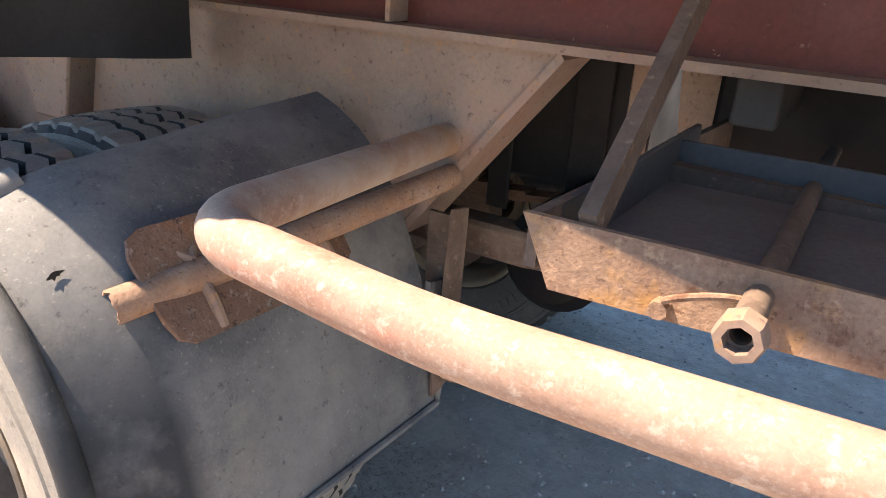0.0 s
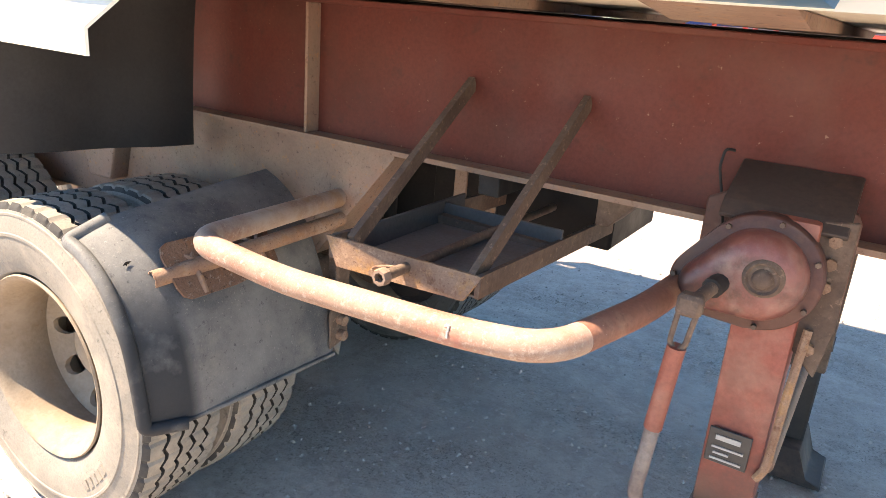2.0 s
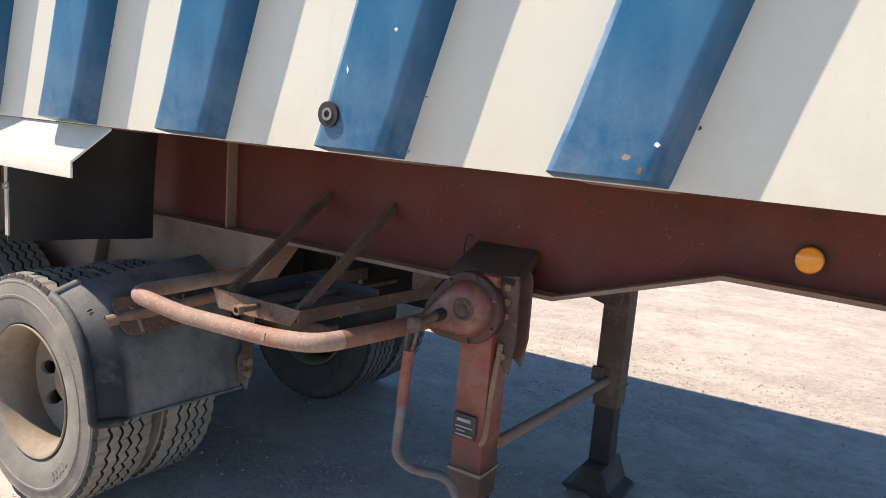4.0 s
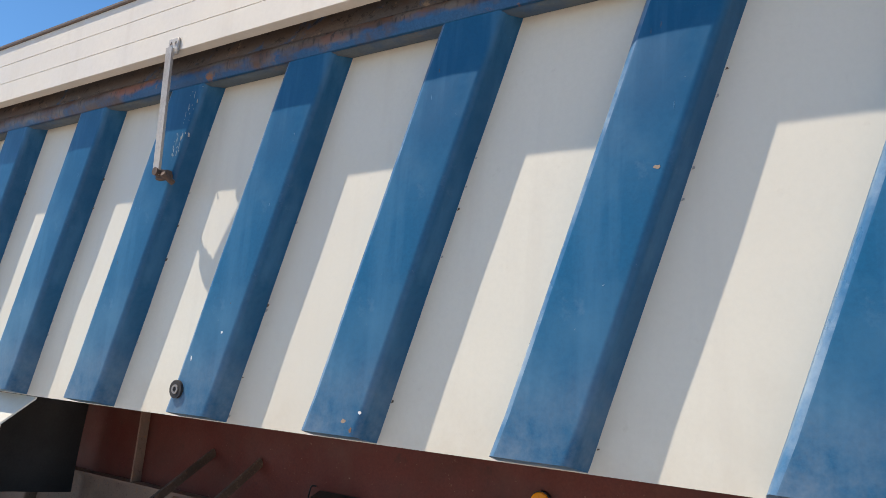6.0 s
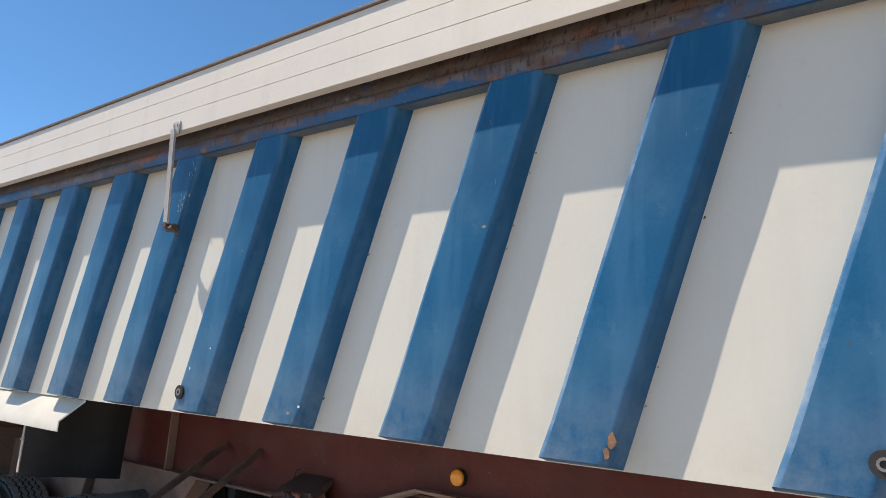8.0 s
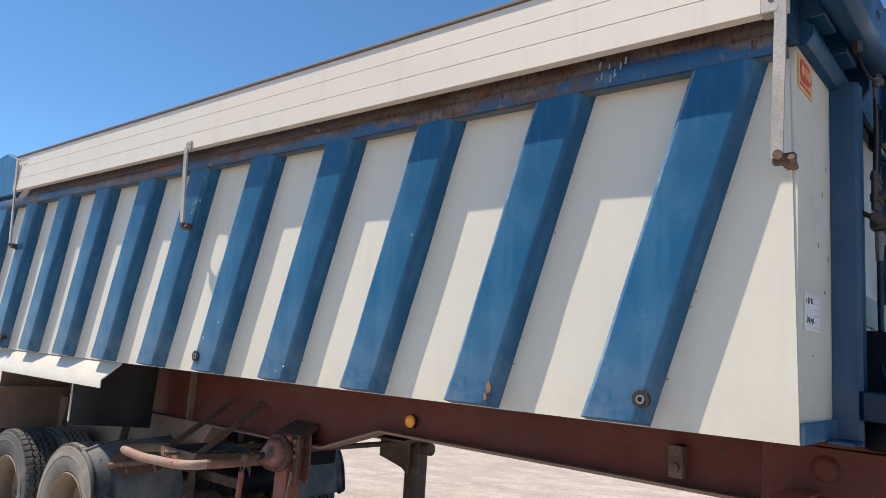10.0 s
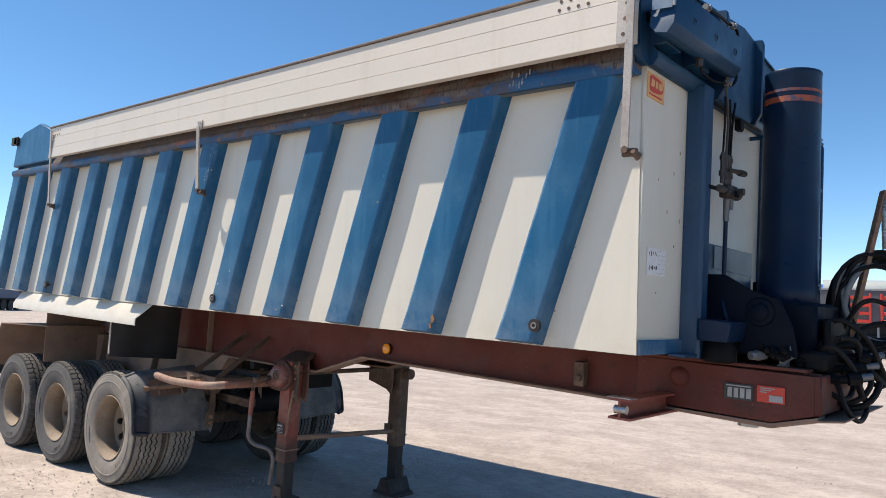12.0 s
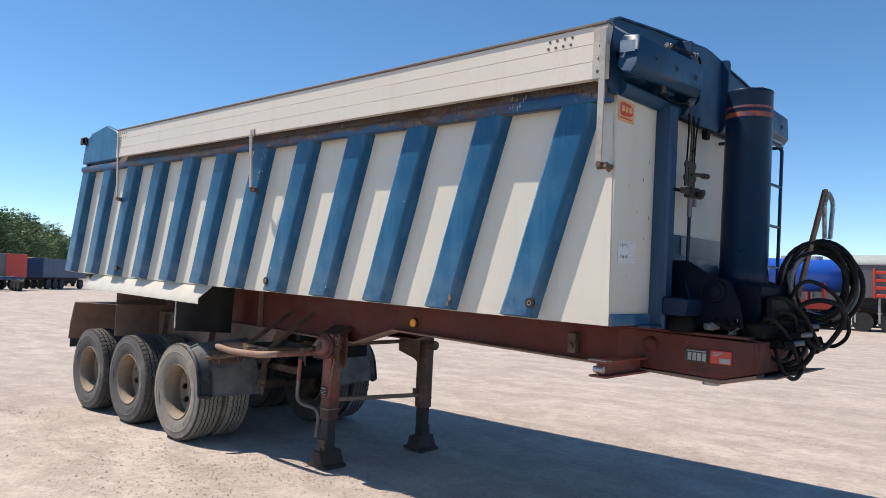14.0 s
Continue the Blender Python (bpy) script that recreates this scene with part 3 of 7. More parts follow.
def build_body():
    rib = rib_mesh()
    mirror = Matrix.Diagonal((1, -1, 1, 1))
    for side in (-1, 1):
        bm = bm_new()
        outline = [(REAR_X, FLOOR), (FRONT_X, FLOOR), (FRONT_X - 0.03, RIB_TOP + 0.1), (leaned(REAR_X, RIB_TOP), RIB_TOP + 0.1)]
        prism(bm, outline, "y", side * (PANEL_Y - 0.008), side * (PANEL_Y - 0.020))
        # the sheet itself is dented and wavy
        nx, nz = 150, 24
        sheet = []
        for i in range(nx + 1):
            row = []
            for j in range(nz + 1):
                v = j / nz
                xa = outline[0][0] + (outline[3][0] - outline[0][0]) * v
                xb = outline[1][0] + (outline[2][0] - outline[1][0]) * v
                px, pz = xa + (xb - xa) * i / nx, FLOOR + (RIB_TOP + 0.1 - FLOOR) * v
                dent = 0.0045 * noise.noise(Vector((px * 1.3, pz * 1.2, 3 + side))) + 0.0012 * noise.noise(Vector((px * 4.5, pz * 3.5, 9)))
                row.append(bm.verts.new((px, side * (PANEL_Y + dent * min(1, 8 * v, 6 * (1 - i / nx) * 2)), pz)))
            sheet.append(row)
        for a, b in zip(sheet, sheet[1:]):
            for j in range(nz):
                bm.faces.new((a[j], b[j], b[j + 1], a[j + 1]) if side < 0 else (a[j], a[j + 1], b[j + 1], b[j]))
        wall = part("side_wall", bm, cream, trailer, "cream steel side wall with scuffs")
        if side < 0:
            near_wall = wall
        for k in range(12):
            x = 4.782 - 0.7025 * k
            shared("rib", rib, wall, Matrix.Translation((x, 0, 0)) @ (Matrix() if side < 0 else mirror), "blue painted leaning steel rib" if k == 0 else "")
        # top rail: a proud blue box with a rusted strip above
        bm = bm_new()
        z0 = RIB_TOP
        prism(bm, [(side * (PANEL_Y - 0.02), z0 + 0.004), (side * 1.262, z0 - 0.014), (side * 1.290, z0 - 0.008), (side * 1.303, z0 + 0.012), (side * 1.306, z0 + 0.045),
                   (side * 1.294, z0 + 0.066), (side * (PANEL_Y - 0.02), z0 + 0.066)], "x", leaned(REAR_X, RIB_TOP) + 0.02, FRONT_X - 0.03)
        rail = part("top_rail", bm, rail_mat, trailer, "blue top rail with rust patches")
        # thin underside sheet, greyer than the rail's face
        bm = bm_new()
        prism(bm, [(side * 1.203, z0 - 0.0035), (side * 1.262, z0 - 0.0165), (side * 1.284, z0 - 0.0125), (side * 1.262, z0 - 0.0145), (side * 1.203, z0 - 0.0015)], "x", leaned(REAR_X, RIB_TOP) + 0.03, FRONT_X - 0.04)
        part("rail_underside", bm, rail_grey, rail, "grey-blue underside of the rail")
        bm = bm_new()
        prism(bm, [(side * (PANEL_Y - 0.02), z0 + 0.068), (side * 1.293, z0 + 0.068), (side * 1.268, z0 + 0.15), (side * 1.262, z0 + 0.30), (side * (PANEL_Y - 0.02), z0 + 0.30)], "x", -1.6, 3.25)
        part("rail_strip", bm, rust_strip, trailer, "rusted strip above the rail")
        bm = bm_new()
        prism(bm, [(side * (PANEL_Y - 0.02), z0 + 0.067), (side * 1.294, z0 + 0.067), (side * 1.270, z0 + 0.15), (side * 1.264, z0 + 0.30), (side * (PANEL_Y - 0.02), z0 + 0.30)], "x", 3.252, FRONT_X - 0.03)
        part("rail_strip", bm, rail_mat, trailer, "blue painted strip above the rail")
        # folding cover board along the top: three long boards, a lower lip and an edge trim
        zb = 3.196
        bm = bm_new()
        box(bm, -1.48, 5.31, side * COVER_Y if side < 0 else COVER_Y - 0.05, side * (COVER_Y - 0.05) if side < 0 else COVER_Y, zb, zb + 0.105, 0.0015)
        cover = part("cover_board", bm, alu, trailer, "cream aluminium cover boards with thin joints")
        for i in (1, 2):
            bm = bm_new()
            y0, y1 = sorted((side * COVER_Y, side * (COVER_Y - 0.05)))
            box(bm, -1.48, 5.31, y0, y1, zb + 0.1065 * i, zb + 0.1065 * i + 0.105, 0.0015)
            part("board", bm, alu, cover)
        bm = bm_new()
        y0, y1 = sorted((side * (COVER_Y + 0.012), side * (COVER_Y - 0.08)))
        box(bm, -1.49, 5.32, y0, y1, zb + 0.3185, zb + 0.336, 0.004)
        part("edge_trim", bm, brown_trim, cover, "brown metal edge trim")
        bm = bm_new()
        y0, y1 = sorted((side * (COVER_Y - 0.05), side * 0.95))
        prism(bm, [(y0, zb + 0.321), (y1, zb + 0.321), (y1, zb + 0.333), (y0, zb + 0.333)], "x", -1.48, 5.31)
        part("cover_return", bm, alu, cover)
        # end cap with rivets and rows of holes
        bm = bm_new()
        y0, y1 = sorted((side * (COVER_Y + 0.006), side * (COVER_Y - 0.055)))
        prism(bm, [(5.225, zb - 0.005), (5.283, zb - 0.005), (5.325, zb + 0.318), (5.225, zb + 0.318)], "y", y0, y1, bev=0.004)
        part("end_cap", bm, alu_trim, cover, "riveted aluminium end plate")
        dots = [(5.258 + 0.1 * z, zb + z, 0.010, 0.005) for z in (0.04, 0.115, 0.19, 0.265)]
        dots += [(4.90 + 0.055 * k + 0.01 * j, z, 0.009, 0.0) for k in range(4) for j, z in enumerate((zb + 0.235, zb + 0.278))]
        dots += [(-1.40 + 0.055 * k + 0.01 * j, z, 0.007, 0.0) for k in range(4) for j, z in enumerate((zb + 0.235, zb + 0.278))]
        for xd, zd, rd, off in dots:
            bm = bm_new()
            cyl(bm, (xd, side * (COVER_Y - 0.002 + off), zd), (xd, side * (COVER_Y + 0.003 + off), zd), rd, 8)
            part("rivet", bm, rusty_dark, cover)
        # swinging arms of the cover
        for xb, xt, zt in ((5.268, 5.305, 3.48), (1.515, 1.568, 3.20), (-1.475, -1.405, 3.48)):
            yo, yb = side * (COVER_Y + 0.022), side * (COVER_Y - 0.045)
            bm = bm_new()
            d = Vector((xt - xb, 0, zt - 2.70)).normalized() * 0.5
            w = 0.0195
            a, b = Vector((xb, yb, 2.70)), Vector((xt, yo, zt))
            s = Vector((d.z, 0, -d.x)).normalized() * w
            t = Vector((0, 0.006, 0))
            ring = [[bm.verts.new(p + s * i + t * j) for i, j in ((-1, -1), (1, -1), (1, 1), (-1, 1))] for p in (a - d.normalized() * 0.02, b)]
            for j in range(4):
                bm.faces.new((ring[0][j], ring[0][(j + 1) % 4], ring[1][(j + 1) % 4], ring[1][j]))
            bm.faces.new(ring[0][::-1])
            bm.faces.new(ring[1])
            arm = part("cover_arm", bm, alu_trim, trailer, "flat grey metal swing arm of the cover")
            bm = bm_new()
            cyl(bm, (xb + 0.005, yb + side * 0.016, 2.690), (xb + 0.005, side * (RIB_Y - 0.08), 2.690), 0.017, 12)
            box(bm, xb - 0.02, xb + 0.055, *sorted((yb - side * 0.008, yb - side * 0.035)), 2.662, 2.70, 0.004)
            cyl(bm, (xb + 0.045, yb + side * 0.004, 2.680), (xb + 0.045, yb - side * 0.05, 2.655), 0.012, 8)
            part("pivot", bm, rusty_dark, arm, "rusted pivot bolt")
            if zt < 3.4:
                bm = bm_new()
                box(bm, xt - 0.032, xt + 0.032, *sorted((side * COVER_Y, side * (COVER_Y + 0.012))), 3.175, 3.25, 0.003)
                cyl(bm, (xt - 0.015, side * (COVER_Y + 0.01), 3.228), (xt - 0.015, side * (COVER_Y + 0.017), 3.228), 0.007, 6)
                cyl(bm, (xt + 0.015, side * (COVER_Y + 0.01), 3.228), (xt + 0.015, side * (COVER_Y + 0.017), 3.228), 0.007, 6)
                part("bracket", bm, alu_trim, arm)
        # rope studs on the ribs
        for x, z in ((1.777, 1.831), (4.779, 1.830), (-1.50, 1.828)):
            bm = bm_new()
            y1 = side * (RIB_Y - 0.040)
            cyl(bm, (x, y1, z), (x, y1 + side * 0.04, z), 0.013, 10)
            cyl(bm, (x, y1 + side * 0.034, z), (x, y1 + side * 0.054, z), 0.034, 20)
            stud = part("rope_stud", bm, grime, wall, "black round rope stud")
            bm = bm_new()
            lathe(bm, [(0.010, -0.003), (0.017, -0.003), (0.017, 0.003), (0.010, 0.003)], 16, closed=True)
            bmesh.ops.translate(bm, verts=bm.verts, vec=(x, y1 + side * 0.055, z))
            part("stud_ring", bm, hose_grey, wall)
    # scraped and rusted spots on the near ribs
    rnd = random.Random(8)
    spots = [(4.075, 1.815, 0.016, 0.035, rusty), (4.06, 1.78, 0.012, 0.02, rusty), (2.60, 1.79, 0.012, 0.008, rusty_pale), (2.66, 1.82, 0.007, 0.006, white_paint),
             (2.52, 1.775, 0.010, 0.007, rusty_pale), (2.63, 1.765, 0.008, 0.009, rusty), (4.25, 2.72, 0.004, 0.045, rusty_dark), (4.20, 2.60, 0.005, 0.022, rusty_dark),
             (3.56, 2.52, 0.010, 0.007, rusty_pale), (1.98, 2.05, 0.007, 0.005, white_paint), (1.83, 1.95, 0.004, 0.010, white_paint), (4.90, 2.58, 0.008, 0.006, rusty_pale)]
    spots += [(3.382 + 0.012 * i, 2.180 + 0.008 * i, 0.016, 0.0018, white_paint) for i in range(4)]
    for i in range(46):
        z = rnd.uniform(2.74, 3.07)
        spots.append((1.555 + 0.32 * (z - 2.9) + rnd.gauss(0, 0.032), z, rnd.uniform(0.0012, 0.003), rnd.choice((0.003, 0.005, 0.010, 0.018)), label_grey))
    for k in range(8):
        for i in range(4):
            z = rnd.uniform(2.0, 3.0)
            spots.append((leaned(4.782 - 0.7025 * k, z) - rnd.uniform(0.06, 0.22), z, rnd.uniform(0.001, 0.0022), rnd.uniform(0.004, 0.016), rusty_dark if i % 2 else glint_wear_blue))
    for k in range(9):
        for i in range(5):
            z = rnd.uniform(1.75, 3.0)
            h = rnd.uniform(0.002, 0.006)
            xe = leaned(4.782 - 0.7025 * k, z) + 0.003
            bm = bm_new()
            prism(bm, [(xe - 0.004, z - h), (xe + rnd.uniform(0.001, 0.004), z - h * 0.3), (xe + rnd.uniform(0.0, 0.003) + 0.3 * h, z + h), (xe - 0.003 + 0.3 * h, z + h * 0.8)], "y", -PANEL_Y - 0.004, -PANEL_Y + 0.002)
            part("edge_nick", bm, rusty_dark if i % 3 == 0 else label_grey, near_wall)
    for x, z, w, h, mt in spots:
        bm = bm_new()
        n = 9
        prism(bm, [(x + w * math.cos(6.283 * i / n) * rnd.uniform(0.5, 1.1), z + h * math.sin(6.283 * i / n) * rnd.uniform(0.5, 1.1) + (w * 0.6 * math.cos(6.283 * i / n) if h < 0.002 else 0)) for i in range(n)], "y", -RIB_Y - 0.0035, -RIB_Y + 0.004)
        part("paint_damage", bm, mt, near_wall)
    for i in range(9):
        bm = bm_new()
        xr, zr = 4.62 + rnd.uniform(-0.11, 0.11), 3.135 + rnd.uniform(-0.03, 0.04)
        h = rnd.uniform(0.003, 0.02)
        prism(bm, [(xr - 0.003, zr - h), (xr + 0.002, zr - h * 0.8), (xr + 0.004, zr + h), (xr - 0.001, zr + h * 0.7)], "y", -1.3085, -1.300)
        part("paint_damage", bm, label_grey, near_wall)
    # floor, cross bearers and inner lining
    boxed("floor_plate", (REAR_X + 0.02, FRONT_X - 0.02, -1.185, 1.185, FLOOR + 0.004, FLOOR + 0.03), cream, trailer, label="cream body floor plate")
    for k in range(12):
        x = 4.782 - 0.7025 * k - 0.16
        bm = bm_new()
        prism(bm, [(-1.17, FLOOR + 0.002), (1.17, FLOOR + 0.002), (0.96, FLOOR - 0.022), (-0.96, FLOOR - 0.022)], "x", x - 0.11, x + 0.11)
        part("cross_bearer", bm, tan_steel, trailer, "dusty tan cross bearer" if k == 0 else "")


def build_body_front():
    x = FRONT_X
    # cream front wall with blue skirt, posts and gabled header
    bm = bm_new()
    prism(bm, [(-1.195, FLOOR), (1.195, FLOOR), (1.195, 3.2), (-1.195, 3.2)], "x", x - 0.004, x - 0.03)
    front = part("front_wall", bm, cream, trailer, "cream front wall with rust specks")
    boxed("front_skirt", (x - 0.003, x + 0.012, -1.19, 1.19, FLOOR, FLOOR + 0.072), blue, front, 0.004, "blue painted bottom edge")
    for s in (-1, 1):
        bm = bm_new()
        y0, y1 = sorted((s * 0.69, s * 0.555))
        prism(bm, [(x - 0.002, y0), (x + 0.085, y0 + 0.012), (x + 0.10, y0 + 0.028), (x + 0.10, y1 - 0.028), (x + 0.085, y1 - 0.012), (x - 0.002, y1)], "z", FLOOR - 0.02, 3.16)
        post = part("front_post", bm, post_mat, front, "dark blue folded upright post")
        boxed("post_foot", (x + 0.012, x + 0.10, *sorted((s * 0.86, s * 0.69)), FLOOR - 0.012, FLOOR + 0.004), post_mat, front, 0.003)
    bm = bm_new()
    prism(bm, [(-1.27, 3.135), (1.27, 3.135), (1.31, 3.22), (1.31, 3.565), (1.26, 3.592), (0.75, 3.655), (0.0, 3.729), (-0.75, 3.655), (-1.26, 3.592), (-1.31, 3.565), (-1.31, 3.22)], "x", x - 0.035, x + 0.008)
    header = part("header_plate", bm, blue_dark, trailer, "dark blue gabled header plate")
    # folded lip along the lower edge of the header, and its stiffening flange on top
    bm = bm_new()
    prism(bm, [(x + 0.006, 3.13), (x + 0.030, 3.135), (x + 0.052, 3.165), (x + 0.052, 3.20), (x + 0.040, 3.205), (x + 0.006, 3.26)], "y", -1.20, 1.20)
    part("header_lip", bm, blue_dark, header, "folded lower lip of the header")
    for s in (-1, 1):
        bm = bm_new()
        ring = [(s * 1.262, 3.582), (s * 0.75, 3.645), (0.0, 3.719), (0.0, 3.731), (s * 0.75, 3.657), (s * 1.262, 3.594)]
        prism(bm, ring if s > 0 else ring[::-1], "x", x - 0.05, x + 0.022)
        part("header_flange", bm, blue_dark, header)
        bm = bm_new()
        cyl(bm, (x + 0.002, s * 1.235, 3.36), (x + 0.012, s * 1.235, 3.36), 0.026, 14)
        part("drain_hole", bm, grease, header)
    # folded box beams either side of the cradle, with three plugs in the face
    for s in (-1, 1):
        bm = bm_new()
        end = 1.36 if s < 0 else 1.30
        prism(bm, [(x + 0.075, 3.262), (x + 0.105, 3.225), (x + 0.165, 3.212), (x + 0.200, 3.258), (x + 0.200, 3.425), (x + 0.185, 3.440), (x + 0.095, 3.452), (x + 0.075, 3.44)], "y", *sorted((s * end, s * 0.455)), bev=0.005)
        for v in bm.verts:
            v.co.z += (end - abs(v.co.y)) * 0.036
            if abs(v.co.y) > end - 0.02 and v.co.z > 3.4:
                v.co.y -= s * 0.035
        beam = part("box_beam", bm, blue_dark, trailer, "dark blue folded steel box beam")
        # thin plate on the beam's end, paler than the beam
        bm = bm_new()
        prism(bm, [(x + 0.088, 3.335), (x + 0.186, 3.33), (x + 0.186, 3.395), (x + 0.09, 3.405)], "y", s * (end + 0.0005), s * (end + 0.004))
        part("pale_patch", bm, pale_blue_steel, beam, "pale patch on the beam's end")
        for y in (0.72, 1.10):
            boxed("beam_bracket", (x, x + 0.09, *sorted((s * (y + 0.09), s * (y - 0.09))), 3.235, 3.42), blue_dark, beam, 0.005)
        for i in range(3):
            y, z = s * (1.131 - 0.285 * i), 3.337 + 0.0095 * i
            bm = bm_new()
            cyl(bm, (x + 0.196, y, z), (x + 0.203, y, z), 0.013, 14)
            part("plug", bm, grease, beam)
            bm = bm_new()
            lathe(bm, [(0.012, -0.002), (0.021, -0.002), (0.018, 0.0035), (0.012, 0.0035)], 16, closed=True)
            bmesh.ops.rotate(bm, verts=bm.verts, matrix=Matrix.Rotation(radians(-90), 3, "Z"))
            bmesh.ops.translate(bm, verts=bm.verts, vec=(x + 0.2015, y, z))
            part("plug_ring", bm, blue_dark, beam)
        bm = bm_new()
        yc, top = (-0.435, 3.655) if s < 0 else (0.21, 3.683)
        prism(bm, [(x, 3.14), (x + 0.07, 3.15), (x + 0.105, 3.21), (x + 0.108, top - 0.03), (x + 0.100, top), (x, top + 0.012)], "y", yc, yc + 0.034, bev=0.004)
        part("cradle_cheek", bm, blue_dark, trailer, "dark blue cradle plate beside the ram")
    bm = bm_new()
    prism(bm, [(-0.402, 3.165), (-0.05, 3.12), (0.12, 3.12), (0.211, 3.19), (0.211, 3.675), (0.0, 3.70), (-0.402, 3.655)], "x", x + 0.045, x + 0.058)
    part("cradle_web", bm, blue_dark, trailer, "dark blue plate between the cradle cheeks")
    # tipping ram
    cx = 5.645
    bm = bm_new()
    rings = []
    n = 40
    for z, r in ((2.00, 0.15), (2.03, 0.163), (2.12, 0.163), (2.13, 0.158), (3.335, 0.152), (3.35, 0.155), (3.358, 0.151), (3.36, 0.137), (3.352, 0.132), (3.35, 0.10)):
        rings.append([bm.verts.new((cx + r * math.cos(2 * math.pi * j / n), r * math.sin(2 * math.pi * j / n), z)) for j in range(n)])
    for a, b in zip(rings, rings[1:]):
        for j in range(n):
            bm.faces.new((a[j], a[(j + 1) % n], b[(j + 1) % n], b[j]))
    bm.faces.new(rings[0][::-1])
    bm.faces.new(rings[-1])
    ram = part("tipping_ram", bm, ram_mat, trailer, "dark blue tipping ram cylinder")
    for z, h in ((3.183, 0.034), (3.235, 0.016)):
        bm = bm_new()
        lathe(bm, [(0.1525, -h / 2), (0.1540, -h / 2), (0.1540, h / 2), (0.1525, h / 2)], 40, closed=True)
        bmesh.ops.rotate(bm, verts=bm.verts, matrix=Matrix.Rotation(radians(90), 3, "X"))
        bmesh.ops.translate(bm, verts=bm.verts, vec=(cx, 0, z))
        part("paint_ring", bm, ring_mat, ram, "worn orange painted ring")
    bm = bm_new()
    cyl(bm, (cx, 0, 3.34), (cx, 0, 3.385), 0.055, 14)
    cyl(bm, (cx - 0.08, 0, 3.375), (cx + 0.08, 0.03, 3.385), 0.016, 8)
    part("ram_eye", bm, grime, ram)
    # ram foot: trunnion box, cheeks and black gear below
    bm = bm_new()
    box(bm, x + 0.02, 5.87, -0.30, 0.34, 1.74, 2.03, 0.02)
    foot = part("ram_foot", bm, foot_mat, trailer, "black greasy ram foot housing")
    bm = bm_new()
    lathe(bm, [(0.0005, -0.475), (0.035, -0.475), (0.045, -0.468), (0.048, -0.455), (0.070, -0.452), (0.078, -0.44), (0.078, 0.46), (0.0005, 0.46)], 22)
    bmesh.ops.translate(bm, verts=bm.verts, vec=(5.63, 0, 1.965))
    part("trunnion", bm, foot_mat, foot, "greasy round trunnion end")
    for s in (-1, 1):
        bm = bm_new()
        prism(bm, [(x + 0.02, 1.74), (5.82, 1.74), (5.79, 1.90), (5.72, 2.04), (5.56, 2.08), (x + 0.14, 2.16), (x + 0.02, 2.16)], "y", s * 0.44, s * 0.415, bev=0.006)
        part("cheek_plate", bm, foot_mat, foot)
        for i in range(4):
            bm = bm_new()
            cyl(bm, (x + 0.12 + 0.11 * i, s * 0.44, 1.79), (x + 0.12 + 0.11 * i, s * 0.455, 1.79), 0.014, 6)
            part("foot_bolt", bm, grease, foot)
    bm = bm_new()
    prism(bm, [(x + 0.10, 1.80), (x + 0.25, 1.80), (x + 0.27, 1.905), (x + 0.10, 1.915)], "y", -0.70, -0.45, bev=0.006)
    part("step_plate", bm, ram_mat, trailer, "dark blue folded step plate")
    bm = bm_new()
    lathe(bm, [(0.0005, 0.0), (0.075, 0.0), (0.088, 0.012), (0.090, 0.06), (0.080, 0.085), (0.070, 0.112), (0.0005, 0.112)], 20)
    bmesh.ops.rotate(bm, verts=bm.verts, matrix=Matrix.Rotation(radians(90), 3, "X"))
    bmesh.ops.translate(bm, verts=bm.verts, vec=(x + 0.17, -0.575, 1.69))
    part("buffer", bm, grease, trailer, "black rubber buffer")
    boxed("splash_plate", (x + 0.022, x + 0.034, -0.555, 0.34, 1.92, 2.335), post_mat, trailer, 0.004, "dark blue sheet metal plate")
    bm = bm_new()
    prism(bm, [(-0.33, 2.325), (0.33, 2.335), (0.33, 2.185), (-0.33, 2.20)], "x", x + 0.036, x + 0.040)
    part("worn_sheet", bm, plate_grey, trailer, "dulled grey-blue sheet edge above the ram foot")
    # hydraulic pipes and valve
    vx, vy = x + 0.065, -0.40
    for i, (y, top, yt) in enumerate(((-0.475, 3.14, -0.49), (-0.425, 3.20, -0.505), (-0.392, 3.14, -0.42), (-0.36, 3.14, -0.33))):
        piped("pipe", rounded([(vx + 0.065, yt, top), (vx + 0.065, yt + (y - yt) * 0.3, top - 0.03), (vx + 0.062, y, 3.02), (vx + 0.055, y, 2.80)], 0.05), 0.006 if i != 1 else 0.007, grease if i != 1 else valve_mat, trailer, 8, label="thin dark hydraulic pipe" if i == 0 else "")
    bm = bm_new()
    box(bm, vx + 0.03, vx + 0.10, vy - 0.055, vy + 0.065, 2.585, 2.655, 0.014, 2)
    valve = part("valve_block", bm, valve_mat, trailer, "worn greasy steel hydraulic valve block")
